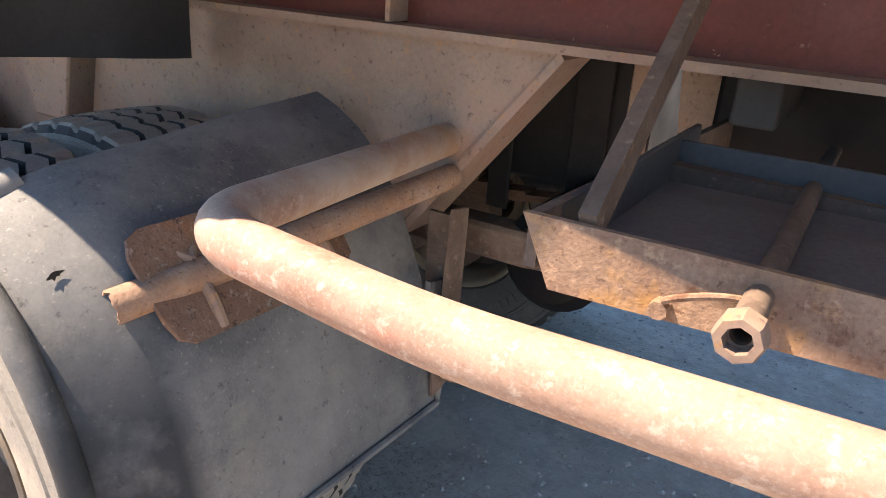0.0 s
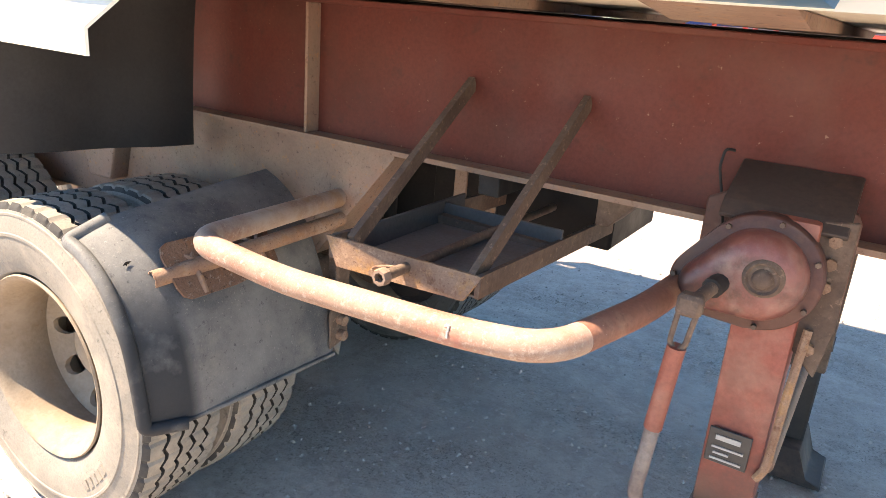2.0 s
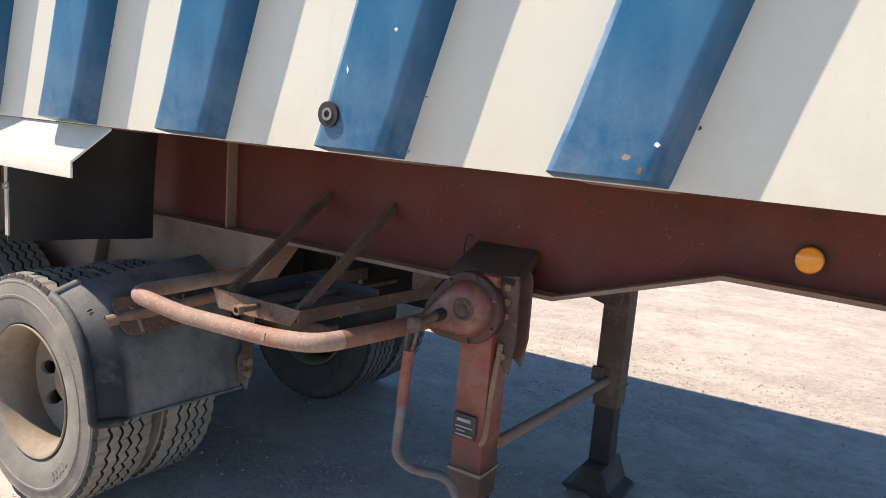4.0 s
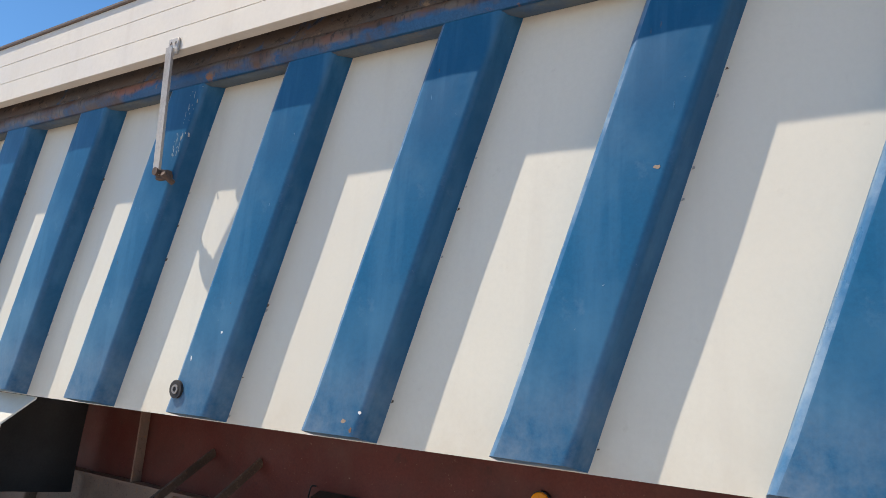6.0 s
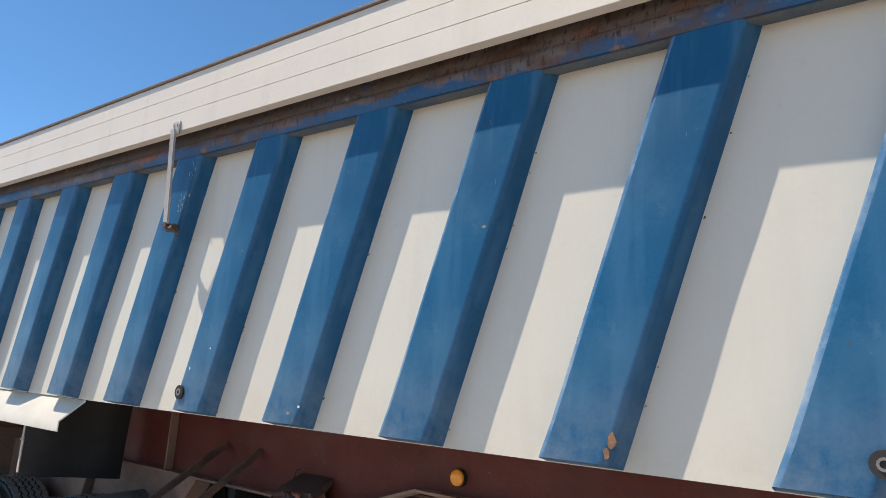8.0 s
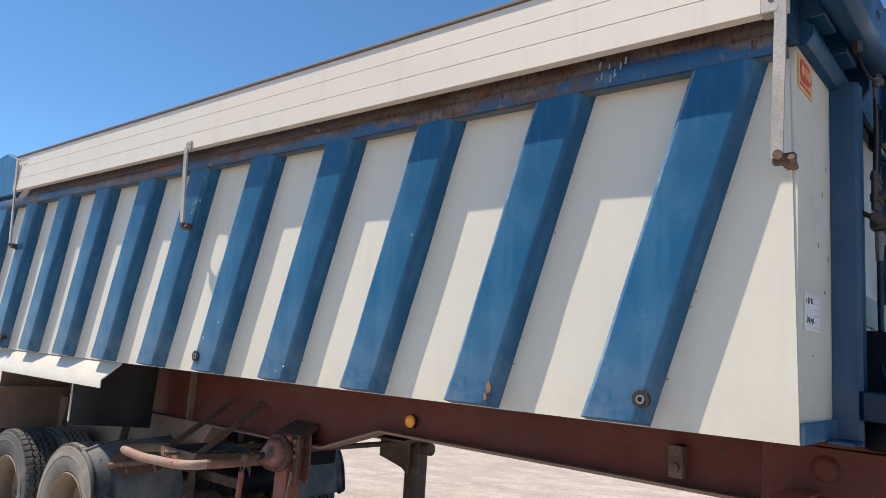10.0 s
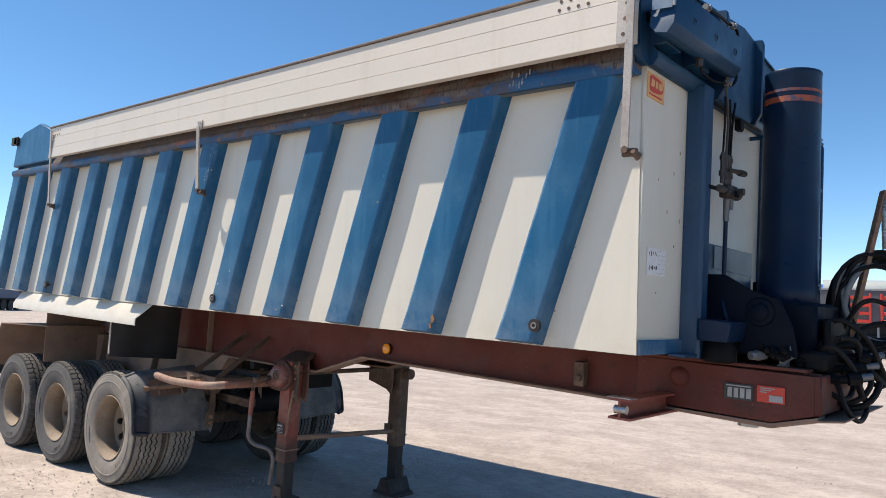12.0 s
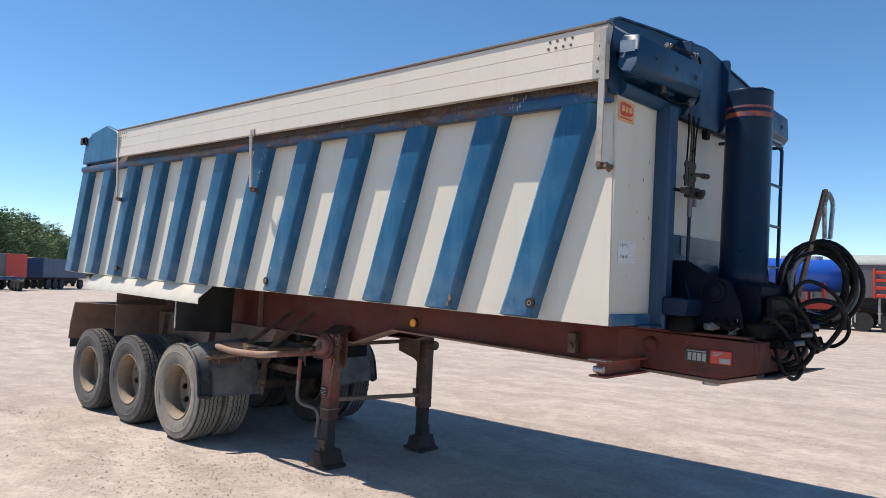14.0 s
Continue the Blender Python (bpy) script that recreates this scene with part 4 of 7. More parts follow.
    for a, b, r, mt in (((vx + 0.07, vy - 0.16, 2.62), (vx + 0.07, vy - 0.075, 2.62), 0.020, valve_mat), ((vx + 0.03, vy - 0.21, 2.625), (vx + 0.055, vy - 0.13, 2.62), 0.011, grease),
                        ((vx + 0.07, vy + 0.085, 2.62), (vx + 0.07, vy + 0.125, 2.62), 0.034, valve_mat), ((vx + 0.07, vy + 0.125, 2.62), (vx + 0.07, vy + 0.14, 2.62), 0.024, steel_dull),
                        ((vx + 0.07, vy - 0.03, 2.74), (vx + 0.075, vy + 0.14, 2.755), 0.013, valve_mat), ((vx + 0.075, vy + 0.14, 2.752), (vx + 0.08, vy + 0.21, 2.755), 0.019, valve_mat),
                        ((vx + 0.06, vy - 0.01, 2.50), (vx + 0.06, vy - 0.01, 2.58), 0.017, steel_dull), ((vx + 0.065, vy + 0.045, 2.53), (vx + 0.065, vy + 0.045, 2.58), 0.015, steel_dull),
                        ((vx + 0.115, vy + 0.02, 2.62), (vx + 0.145, vy + 0.02, 2.62), 0.020, valve_mat), ((vx + 0.115, vy - 0.045, 2.60), (vx + 0.135, vy - 0.045, 2.60), 0.018, grease)):
        bm = bm_new()
        cyl(bm, a, b, r, 12)
        part("valve_port", bm, mt, valve)
    for y in (-0.475, -0.425, -0.392, -0.36):
        bm = bm_new()
        cyl(bm, (vx + 0.055, y, 2.66), (vx + 0.055, y, 2.83), 0.012, 8)
        cyl(bm, (vx + 0.055, y, 2.70), (vx + 0.055, y, 2.73), 0.019, 6)
        cyl(bm, (vx + 0.055, y, 2.79), (vx + 0.055, y, 2.815), 0.017, 6)
        part("pipe_union", bm, valve_mat, valve)
    bm = bm_new()
    cyl(bm, (vx + 0.06, vy - 0.01, 2.455), (vx + 0.06, vy - 0.01, 2.51), 0.017, 6)
    part("pipe_union", bm, steel_dull, valve)
    piped("pipe", rounded([(vx + 0.06, vy - 0.01, 2.47), (vx + 0.06, vy - 0.012, 2.10), (vx + 0.06, vy - 0.03, 2.02), (vx + 0.10, vy - 0.05, 1.90)], 0.05), 0.012, ram_mat, trailer, 10, label="dark pipe running down from the valve")
    piped("pipe", rounded([(x + 0.19, -0.945, 3.468), (x + 0.17, -0.72, 3.505), (x + 0.155, -0.55, 3.525), (x + 0.16, -0.44, 3.53), (x + 0.165, -0.425, 3.50), (x + 0.165, -0.43, 3.24), (x + 0.15, -0.46, 3.20), (x + 0.145, -0.51, 3.205)], 0.04), 0.008, grease, trailer, 8, label="thin black hydraulic pipe over the beam")
    piped("pipe", rounded([(x + 0.14, -0.90, 3.24), (x + 0.14, -0.88, 3.17), (x + 0.14, -0.70, 3.165), (x + 0.14, -0.53, 3.20)], 0.04), 0.006, grease, trailer, 8)
    for p in ((x + 0.185, -0.945, 3.470), (x + 0.16, -0.50, 3.527), (x + 0.145, -0.51, 3.204)):
        bm = bm_new()
        cyl(bm, (p[0], p[1] - 0.022, p[2]), (p[0], p[1] + 0.022, p[2]), 0.017, 6)
        cyl(bm, (p[0] - 0.01, p[1], p[2]), (p[0] + 0.022, p[1], p[2]), 0.012, 8)
        part("pipe_nut", bm, steel_dull, trailer)
    for y in (-0.90, -0.50):
        bm = bm_new()
        cyl(bm, (x + 0.14, y, 3.19), (x + 0.14, y, 3.24), 0.018, 6)
        part("pipe_nut", bm, valve_mat, trailer)
    # cable run under the header, with a clip near the ram
    piped("cable", rounded([(x + 0.06, -0.54, 3.12), (x + 0.06, -0.20, 3.115), (x + 0.06, 0.10, 3.125), (x + 0.06, 0.34, 3.13)], 0.05), 0.010, grease, trailer, 8, label="black cable along the header's lower edge")
    boxed("cable_clip", (x + 0.035, x + 0.075, -0.06, 0.0, 3.05, 3.125), grease, trailer, 0.006)
    # ladder on the far front corner
    bm = bm_new()
    for y in (0.35, 0.70):
        tube(bm, rounded([(x, y, 3.085), (5.645, y, 3.085), (5.645, y, 1.98), (x, y, 1.94)], 0.04), 0.013, 8)
    for i in range(4):
        cyl(bm, (5.645, 0.35, 2.16 + 0.3085 * i), (5.645, 0.70, 2.16 + 0.3085 * i), 0.011, 8)
    ladder = part("ladder", bm, blue_dark, trailer, "thin dark blue steel ladder")
    boxed("ladder_bracket", (5.56, 5.66, 0.34, 0.66, 3.098, 3.115), pale_blue_steel, ladder, 0.003)
    # paper and sticker on the cream panel
    boxed("paper", (x - 0.003, x + 0.001, -1.122, -0.908, 2.114, 2.25), white_paint, front, label="white paper note with handwriting")
    rnd = random.Random(31)
    for z, n0 in ((2.222, 5), (2.152, 5)):
        for i in range(n0):
            yc = -1.105 + 0.021 * i
            bm = bm_new()
            pts = [(x + 0.0022, yc + rnd.uniform(0, 0.014), z + rnd.uniform(-0.014, 0.014)) for k in range(5)]
            tube(bm, pts, 0.0011, 4)
            part("pen_stroke", bm, ink, front)
    for i in range(6):
        z = 2.240 - 0.022 * i
        boxed("printed_line", (x + 0.001, x + 0.0018, -1.00, -0.915, z, z + 0.0012), label_grey, front)
    boxed("sticker", (x - 0.003, x + 0.001, -1.188, -0.995, 2.985, 3.113), orange_lab, front, label="orange maker's sticker with red shape")
    bm = bm_new()
    ring = [(0.080 * math.copysign(abs(math.cos(t)) ** 0.6, math.cos(t)), (0.042 - 0.012 * math.cos(t)) * math.copysign(abs(math.sin(t)) ** 0.6, math.sin(t))) for t in (math.pi * k / 10 for k in range(20))]
    prism(bm, [(-1.092 + a, 3.060 + b * 0.95) for a, b in ring], "x", x + 0.001, x + 0.003)
    part("sticker_shape", bm, red_lab, front)
    for i, w in enumerate((0.020, 0.014, 0.022)):
        bm = bm_new()
        prism(bm, [(-1.138 + 0.045 * i + a * w * 1.1, 3.062 + b * 0.020) for a, b in ((-1, -0.8), (0.2, -1), (1, -0.3), (0.7, 0.9), (-0.6, 1))], "x", x + 0.003, x + 0.0045)
        part("pale_shape", bm, orange_lab, front)
    boxed("sticker_bar", (x + 0.001, x + 0.003, -1.17, -1.03, 3.000, 3.008), red_lab, front)
    # rust pits and runs on the cream wall
    for y, z, w, h in ((-0.83, 2.66, 0.004, 0.016), (-0.76, 2.78, 0.003, 0.012), (-0.80, 2.28, 0.005, 0.007), (-1.00, 2.03, 0.006, 0.004), (-0.90, 2.45, 0.003, 0.010), (-0.74, 2.42, 0.003, 0.02), (-1.02, 2.60, 0.003, 0.006)):
        bm = bm_new()
        prism(bm, [(y + w * math.cos(0.9 * k) * rnd.uniform(0.6, 1.1), z + h * math.sin(0.9 * k) * rnd.uniform(0.6, 1.1)) for k in range(7)], "x", x - 0.004, x - 0.002)
        part("rust_pit", bm, rusty, front)


def build_body_rear():
    """Blue tailgate head and tailgate."""
    bm = bm_new()
    xr = leaned(REAR_X, RIB_TOP)
    for s in (-1, 1):
        bm = bm_new()
        prism(bm, [(xr + 0.02, 3.20), (-1.62, 3.20), (-1.55, 3.40), (-1.72, 3.56), (-2.05, 3.66), (-2.50, 3.60), (xr + 0.10, 3.50)], "y", *sorted((s * 1.30, s * 1.24)), bev=0.012)
        part("tail_head", bm, blue, trailer, "blue tail-end side plate with hinge")
        bm = bm_new()
        cyl(bm, (xr + 0.12, s * 1.33, 3.50), (xr + 0.12, s * 1.18, 3.50), 0.05, 14)
        box(bm, xr - 0.02, xr + 0.16, *sorted((s * 1.30, s * 1.33)), 3.46, 3.56, 0.01)
        part("hinge", bm, grime, trailer, "black tailgate hinge")
    bm = bm_new()
    prism(bm, [(REAR_X - 0.03, FLOOR), (REAR_X + 0.02, FLOOR), (leaned(REAR_X, 3.5) + 0.02, 3.5), (leaned(REAR_X, 3.5) - 0.03, 3.5)], "y", -1.24, 1.24, bev=0.006)
    part("tailgate", bm, blue, trailer, "blue steel tailgate")
    boxed("rear_beam", (-3.05, -2.85, -1.0, 1.0, 1.58, 1.70), grime, trailer, 0.01, "black rear cross beam")


steel_dull = surface("dull grey steel rod", (0.22, 0.23, 0.24), (0.15, 0.15, 0.15), 0.55, metal=0.4, dirt=(0.10, 0.07, 0.05), dirt_scale=9)
rusty_pale = surface("pale rust bloom", (0.34, 0.27, 0.20), (0.28, 0.20, 0.14), 0.8, big=20)
foot_mat = surface("grimy navy casting", (0.002, 0.005, 0.012), (0.004, 0.009, 0.020), 0.55, big=3, dirt=(0.012, 0.012, 0.014), dirt_scale=5)
valve_mat = surface("worn greasy steel", (0.04, 0.034, 0.03), (0.075, 0.064, 0.055), 0.5, metal=0.2, big=12, dirt=(0.03, 0.026, 0.024), dirt_scale=18)
ram_mat = surface("navy ram paint", (0.003, 0.014, 0.040), (0.004, 0.020, 0.052), 0.38, big=2, dirt=(0.010, 0.022, 0.045), dirt_scale=4)
ring_mat = surface("worn orange ring paint", (0.42, 0.09, 0.03), (0.20, 0.06, 0.05), 0.6, big=6, dirt=(0.02, 0.06, 0.13), dirt_amount=(0.5, 0.6), dirt_scale=12)
post_mat = surface("mid blue post paint", (0.004, 0.038, 0.092), (0.007, 0.050, 0.118), 0.42, big=1.4, dirt=(0.04, 0.07, 0.11), dirt_scale=2.5, streak=(0.03, 0.10, 0.19), chips=(0.10, 0.06, 0.04), chip_amount=(0.74, 0.77), chip_scale=9)
pale_blue_steel = surface("pale blue steel", (0.12, 0.19, 0.27), (0.22, 0.28, 0.34), 0.4, big=9, dirt=(0.06, 0.13, 0.22), dirt_amount=(0.55, 0.68), dirt_scale=14)
plate_grey = surface("grey-blue sheet metal", (0.14, 0.18, 0.22), (0.20, 0.23, 0.26), 0.5, dirt=(0.08, 0.07, 0.06))
for dull, level in ((ram_mat, 0.25), (foot_mat, 0.12)):
    dull.node_tree.nodes["Principled BSDF"].inputs["Specular IOR Level"].default_value = level
build_body()
build_body_front()
build_body_rear()


def build_flaps():
    """Cream deflector under the rear edge on each side, and the black sheet hung across above the first axle."""
    for s in (-1, 1):
        bm = bm_new()
        sec = [(1.19, 1.722), (1.285, 1.592), (1.285, 1.530), (1.280, 1.530), (1.280, 1.588), (1.19, 1.712)]
        lo, hi = [], []
        for (y, z) in sec:
            cut = max(0, (y - 1.19)) * 1.1
            lo.append(bm.verts.new((-2.42 + cut * 0.3, s * y, z)))
            hi.append(bm.verts.new((0.64 - cut, s * y, z)))
        n = len(sec)
        bm.faces.new(lo)
        bm.faces.new(hi[::-1])
        for i in range(n):
            bm.faces.new((lo[i], hi[i], hi[(i + 1) % n], lo[(i + 1) % n]))
        part("deflector", bm, cream, trailer, "cream folded sheet metal deflector")
        bm = bm_new()
        n = 14
        grid = [[bm.verts.new((-0.085 + 0.010 * math.sin(i * 0.7) + 0.04 * (1 - j / 5) ** 2, s * (0.505 + 0.70 * i / n), 1.70 - j * 0.111 + 0.05 * (i / n) * (j / 5))) for j in range(6)] for i in range(n + 1)]
        for a, b in zip(grid, grid[1:]):
            for j in range(5):
                bm.faces.new((a[j], b[j], b[j + 1], a[j + 1]))
        bmesh.ops.recalc_face_normals(bm, faces=bm.faces)
        bmesh.ops.solidify(bm, geom=list(bm.faces), thickness=0.008)
        sheet = part("rubber_sheet", bm, rubber_flap, trailer, "black rubber splash sheet")
        bm = bm_new()
        for z in (1.42, 1.52):
            tube(bm, rounded([(-0.07, s * 1.20, z), (-0.08, s * 1.225, z + 0.005), (-0.075, s * 1.21, z + 0.03)], 0.01), 0.004, 6)
        box(bm, -0.095, -0.07, *sorted((s * 1.202, s * 1.209)), 1.22, 1.66)
        part("edge_strip", bm, alu_trim, sheet, "bare metal edge strip with clips")


build_flaps()

# ---------------------------------------------------------------- chassis


def build_chassis():
    web = [(-3.0, 1.27), (2.13, 1.27), (2.67, 1.443), (3.2, 1.435), (5.715, 1.405), (5.925, 1.462), (5.925, 1.672), (5.0, 1.69), (-3.0, 1.69)]
    low = [(-3.0, 1.255), (2.13, 1.255), (2.67, 1.428), (3.2, 1.42), (5.715, 1.388), (5.93, 1.447)]
    for s in (-1, 1):
        bm = bm_new()
        prism(bm, web, "y", s * 0.415, s * 0.43)
        beam = part("main_beam", bm, red, trailer, "oxide red steel main beam with scratches")
        bm = bm_new()
        for (xa, za), (xb, zb) in zip(low, low[1:]):
            prism(bm, [(xa, za), (xb, zb), (xb, zb + 0.015), (xa, za + 0.015)], "y", *sorted((s * 0.345, s * 0.50)))
        part("bottom_flange", bm, tan_steel, beam, "dusty rust-edged bottom flange")
        boxed("top_flange", (-3.0, 5.88, *sorted((s * 0.345, s * 0.50)), 1.675, 1.692), red, beam, 0.003)
        for x in (-2.4, -1.6, -0.55, 0.45):
            boxed("stiffener", (x - 0.006, x + 0.006, *sorted((s * 0.43, s * 0.49)), 1.272, 1.675), tan_steel, beam, 0.002)
        bm = bm_new()
        lathe(bm, [(0.0005, -0.016), (0.026, -0.015), (0.037, -0.009), (0.040, 0.0)], 24)
        bmesh.ops.translate(bm, verts=bm.verts, vec=(2.895, -0.452, 1.522))
        if s > 0:
            bmesh.ops.scale(bm, verts=bm.verts, vec=(1, -1, 1))
        part("side_marker", bm, amber, beam, "round amber side marker lamp")
        bm = bm_new()
        cyl(bm, (2.895, s * 0.43, 1.522), (2.895, s * 0.453, 1.522), 0.043, 24)
        part("side_marker_base", bm, grime, beam)
    # members behind x = 1 take the near-black steel
    for x in (-2.9, -1.85, -0.61, 0.9, 2.3, 3.6, 4.8, 5.85):
        boxed("cross_member", (x - 0.05, x + 0.05, -0.415, 0.415, 1.45, 1.62), grime if x < 1 else red_dirty if x < 3 else red, trailer, 0.006, "near-black cross member" if x < 1 else "dirty red cross member")
    # added blocker: hides the bright gap between the beams and the body floor
    boxed("gap_blocker", (-3.0, 5.0, -0.10, 0.10, 1.55, 1.70), grime, trailer, 0.004, "added dark sill closing the gap under the floor")
    # nose: slip plate, king pin, labels
    bm = bm_new()
    prism(bm, [(4.9, 1.402), (5.715, 1.378), (5.93, 1.437), (6.05, 1.455), (6.05, 1.463), (5.925, 1.446), (5.71, 1.387), (4.9, 1.411)], "y", -0.498, 0.498)
    part("slip_plate", bm, red_dirty, trailer, "worn red slip plate under the nose")
    bm = bm_new()
    cyl(bm, (5.45, 0, 1.40), (5.45, 0, 1.30), 0.045, 16)
    cyl(bm, (5.45, 0, 1.32), (5.45, 0, 1.30), 0.06, 16)
    part("king_pin", bm, steel, trailer, "bare steel king pin")
    boxed("nose_beam", (5.895, 5.945, -0.495, 0.495, 1.467, 1.665), red, trailer, 0.008, "red front cross beam")
    bm = bm_new()
    prism(bm, [(4.98, 1.425), (5.715, 1.408), (5.915, 1.467), (5.915, 1.66), (4.98, 1.675)], "y", -0.498, -0.484, bev=0.002)
    part("nose_plate", bm, red, trailer, "red bolted nose side plate")
    bm = bm_new()
    box(bm, 5.475, 5.625, -0.506, -0.499, 1.50, 1.585, 0.002)
    plate = part("data_plate", bm, black_paint, trailer, "black data plate with pale boxes")
    for i in range(4):
        boxed("pale_box", (5.497 + 0.032 * i, 5.520 + 0.032 * i, -0.509, -0.506, 1.512, 1.562), label_grey, plate)
    boxed("pale_bar", (5.490, 5.615, -0.509, -0.506, 1.570, 1.576), label_grey, plate)
    bm = bm_new()
    box(bm, 5.645, 5.78, -0.506, -0.499, 1.505, 1.59, 0.002)
    lab = part("warning_label", bm, red_lab, trailer, "red and white warning label")
    boxed("white_field", (5.705, 5.772, -0.509, -0.506, 1.512, 1.545), label_grey, lab)
    for i in range(3):
        boxed("print_bar", (5.66, 5.695 + 0.02 * i, -0.509, -0.506, 1.555 + 0.010 * i, 1.560 + 0.010 * i), label_grey, lab)
    # support arm that sticks out beside the nose
    bm = bm_new()
    prism(bm, [(5.09, 1.385), (5.21, 1.385), (5.21, 1.397), (5.157, 1.397), (5.157, 1.478), (5.21, 1.478), (5.21, 1.49), (5.09, 1.49), (5.09, 1.478), (5.143, 1.478), (5.143, 1.397), (5.09, 1.397)], "y", -1.05, -0.43)
    arm = part("support_arm", bm, red_leg, trailer, "red H-section support arm with bare end")
    bm = bm_new()
    cyl(bm, (5.12, -1.035, 1.435), (5.185, -1.035, 1.435), 0.022, 12)
    part("pin", bm, steel, arm)
    boxed("end_cap", (5.08, 5.22, -1.055, -0.99, 1.491, 1.497), steel, arm, 0.002)
    bm = bm_new()
    box(bm, 4.56, 4.63, -0.495, -0.432, 1.45, 1.60, 0.006)
    cyl(bm, (4.595, -0.495, 1.50), (4.595, -0.51, 1.50), 0.022, 10)
    part("twist_lock", bm, rusty_dark, trailer, "rusty bracket on the beam")
    bm = bm_new()
    lathe(bm, [(0.0005, -0.53), (0.03, -0.53), (0.045, -0.522), (0.055, -0.50), (0.06, -0.49)], 18)
    bmesh.ops.translate(bm, verts=bm.verts, vec=(5.23, 0, 1.585))
    part("boss", bm, red, trailer, "round rusted boss on the nose plate")


build_chassis()

# ---------------------------------------------------------------- wheels and axles
AXLES = (0.0, -1.235, -2.42)
R_TYRE = 0.53


def axle_z(x):
    return R_TYRE + math.sin(radians(PITCH)) * x


def tyre_mesh():
    """A truck tyre: lettered sidewall rings, shoulder lugs and zigzag ribs round the tread. Its outer face is at y = -0.15."""
    bm = bm_new()
    n = 384
    half = [(0.296, 0.105), (0.312, 0.128), (0.345, 0.140), (0.40, 0.149), (0.425, 0.1495), (0.428, 0.1525), (0.436, 0.1525), (0.439, 0.149), (0.475, 0.143),
            (0.488, 0.1405), (0.490, 0.1420), (0.496, 0.1415), (0.498, 0.138), (0.505, 0.136), (0.514, 0.133), (0.5205, 0.129)]
    tread = [(1, 0.5265, 0.124), (1, 0.529, 0.0775), (0, 0.508, 0.0765), (0, 0.508, 0.0665), (1, 0.530, 0.0655), (1, 0.531, 0.0285), (0, 0.508, 0.0275), (0, 0.508, 0.0175), (1, 0.531, 0.0165), (1, 0.531, 0.0)]
    prof = [(r, -y, 0) for r, y in half] + [(r, -y, f) for f, r, y in tread]
    prof += [(r, y, f) for f, r, y in tread[-2::-1]] + [(r, y, 0) for r, y in half[::-1]]
    rings = []
    for r, y, f in prof:
        ring = []
        for j in range(n):
            a = 2 * math.pi * j / n
            rr, yy = r, y
            k = j % 8
            if abs(y) < 0.1 and r > 0.505:
                yy += 0.009 * (abs(k - 4) / 2 - 1)
                if f and k == (0 if y < 0 else 4):
                    rr -= 0.005
            if 0.512 < r and abs(y) > 0.115 and k in (0, 1):
                rr -= 0.009
            ring.append(bm.verts.new((rr * math.cos(a), yy, rr * math.sin(a))))
        rings.append(ring)
    # raised characters on the sidewall, as plain blocks
    for a0 in (radians(150), radians(268)):
        for i in range(5):
            for s in (-1, 1):
                a = a0 + 0.085 * i
                u, v = Vector((math.cos(a), 0, math.sin(a))), Vector((-math.sin(a), 0, math.cos(a)))
                c = u * 0.388 + Vector((0, s * 0.148, 0))
                quad = [bm.verts.new(c + u * p * 0.016 + v * q * 0.011 + Vector((0, s * h, 0))) for h in (-0.004, 0.0035) for p, q in ((-1, -1), (1, -1), (1, 1), (-1, 1))]
                bm.faces.new(quad[4:])
                for k in range(4):
                    bm.faces.new((quad[k], quad[(k + 1) % 4], quad[4 + (k + 1) % 4], quad[4 + k]))
    for a, b in zip(rings, rings[1:]):
        for j in range(n):
            q = bm.faces.new((a[j], a[(j + 1) % n], b[(j + 1) % n], b[j]))
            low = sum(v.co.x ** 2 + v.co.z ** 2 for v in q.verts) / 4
            # grooves bare of dust; the shoulder band's darkness is partly shade in the colour
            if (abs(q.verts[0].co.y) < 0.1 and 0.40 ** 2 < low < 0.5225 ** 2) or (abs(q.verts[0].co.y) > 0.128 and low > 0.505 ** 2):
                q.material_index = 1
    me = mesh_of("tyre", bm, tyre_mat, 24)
    me.materials.append(dark_tread_mat)
    return me, tyre_grey


def rim_mesh():
    """Rim well, from the bead lip inwards to the disc."""
    bm = bm_new()
    prof = [(0.290, 0.13), (0.270, 0.10), (0.262, 0.0), (0.258, -0.02), (0.262, -0.07), (0.276, -0.10), (0.280, -0.118), (0.290, -0.130), (0.299, -0.134), (0.303, -0.128), (0.298, -0.116), (0.292, -0.10), (0.290, 0.13)]
    lathe(bm, prof, 56)
    return mesh_of("rim", bm, rim_mat, 30)


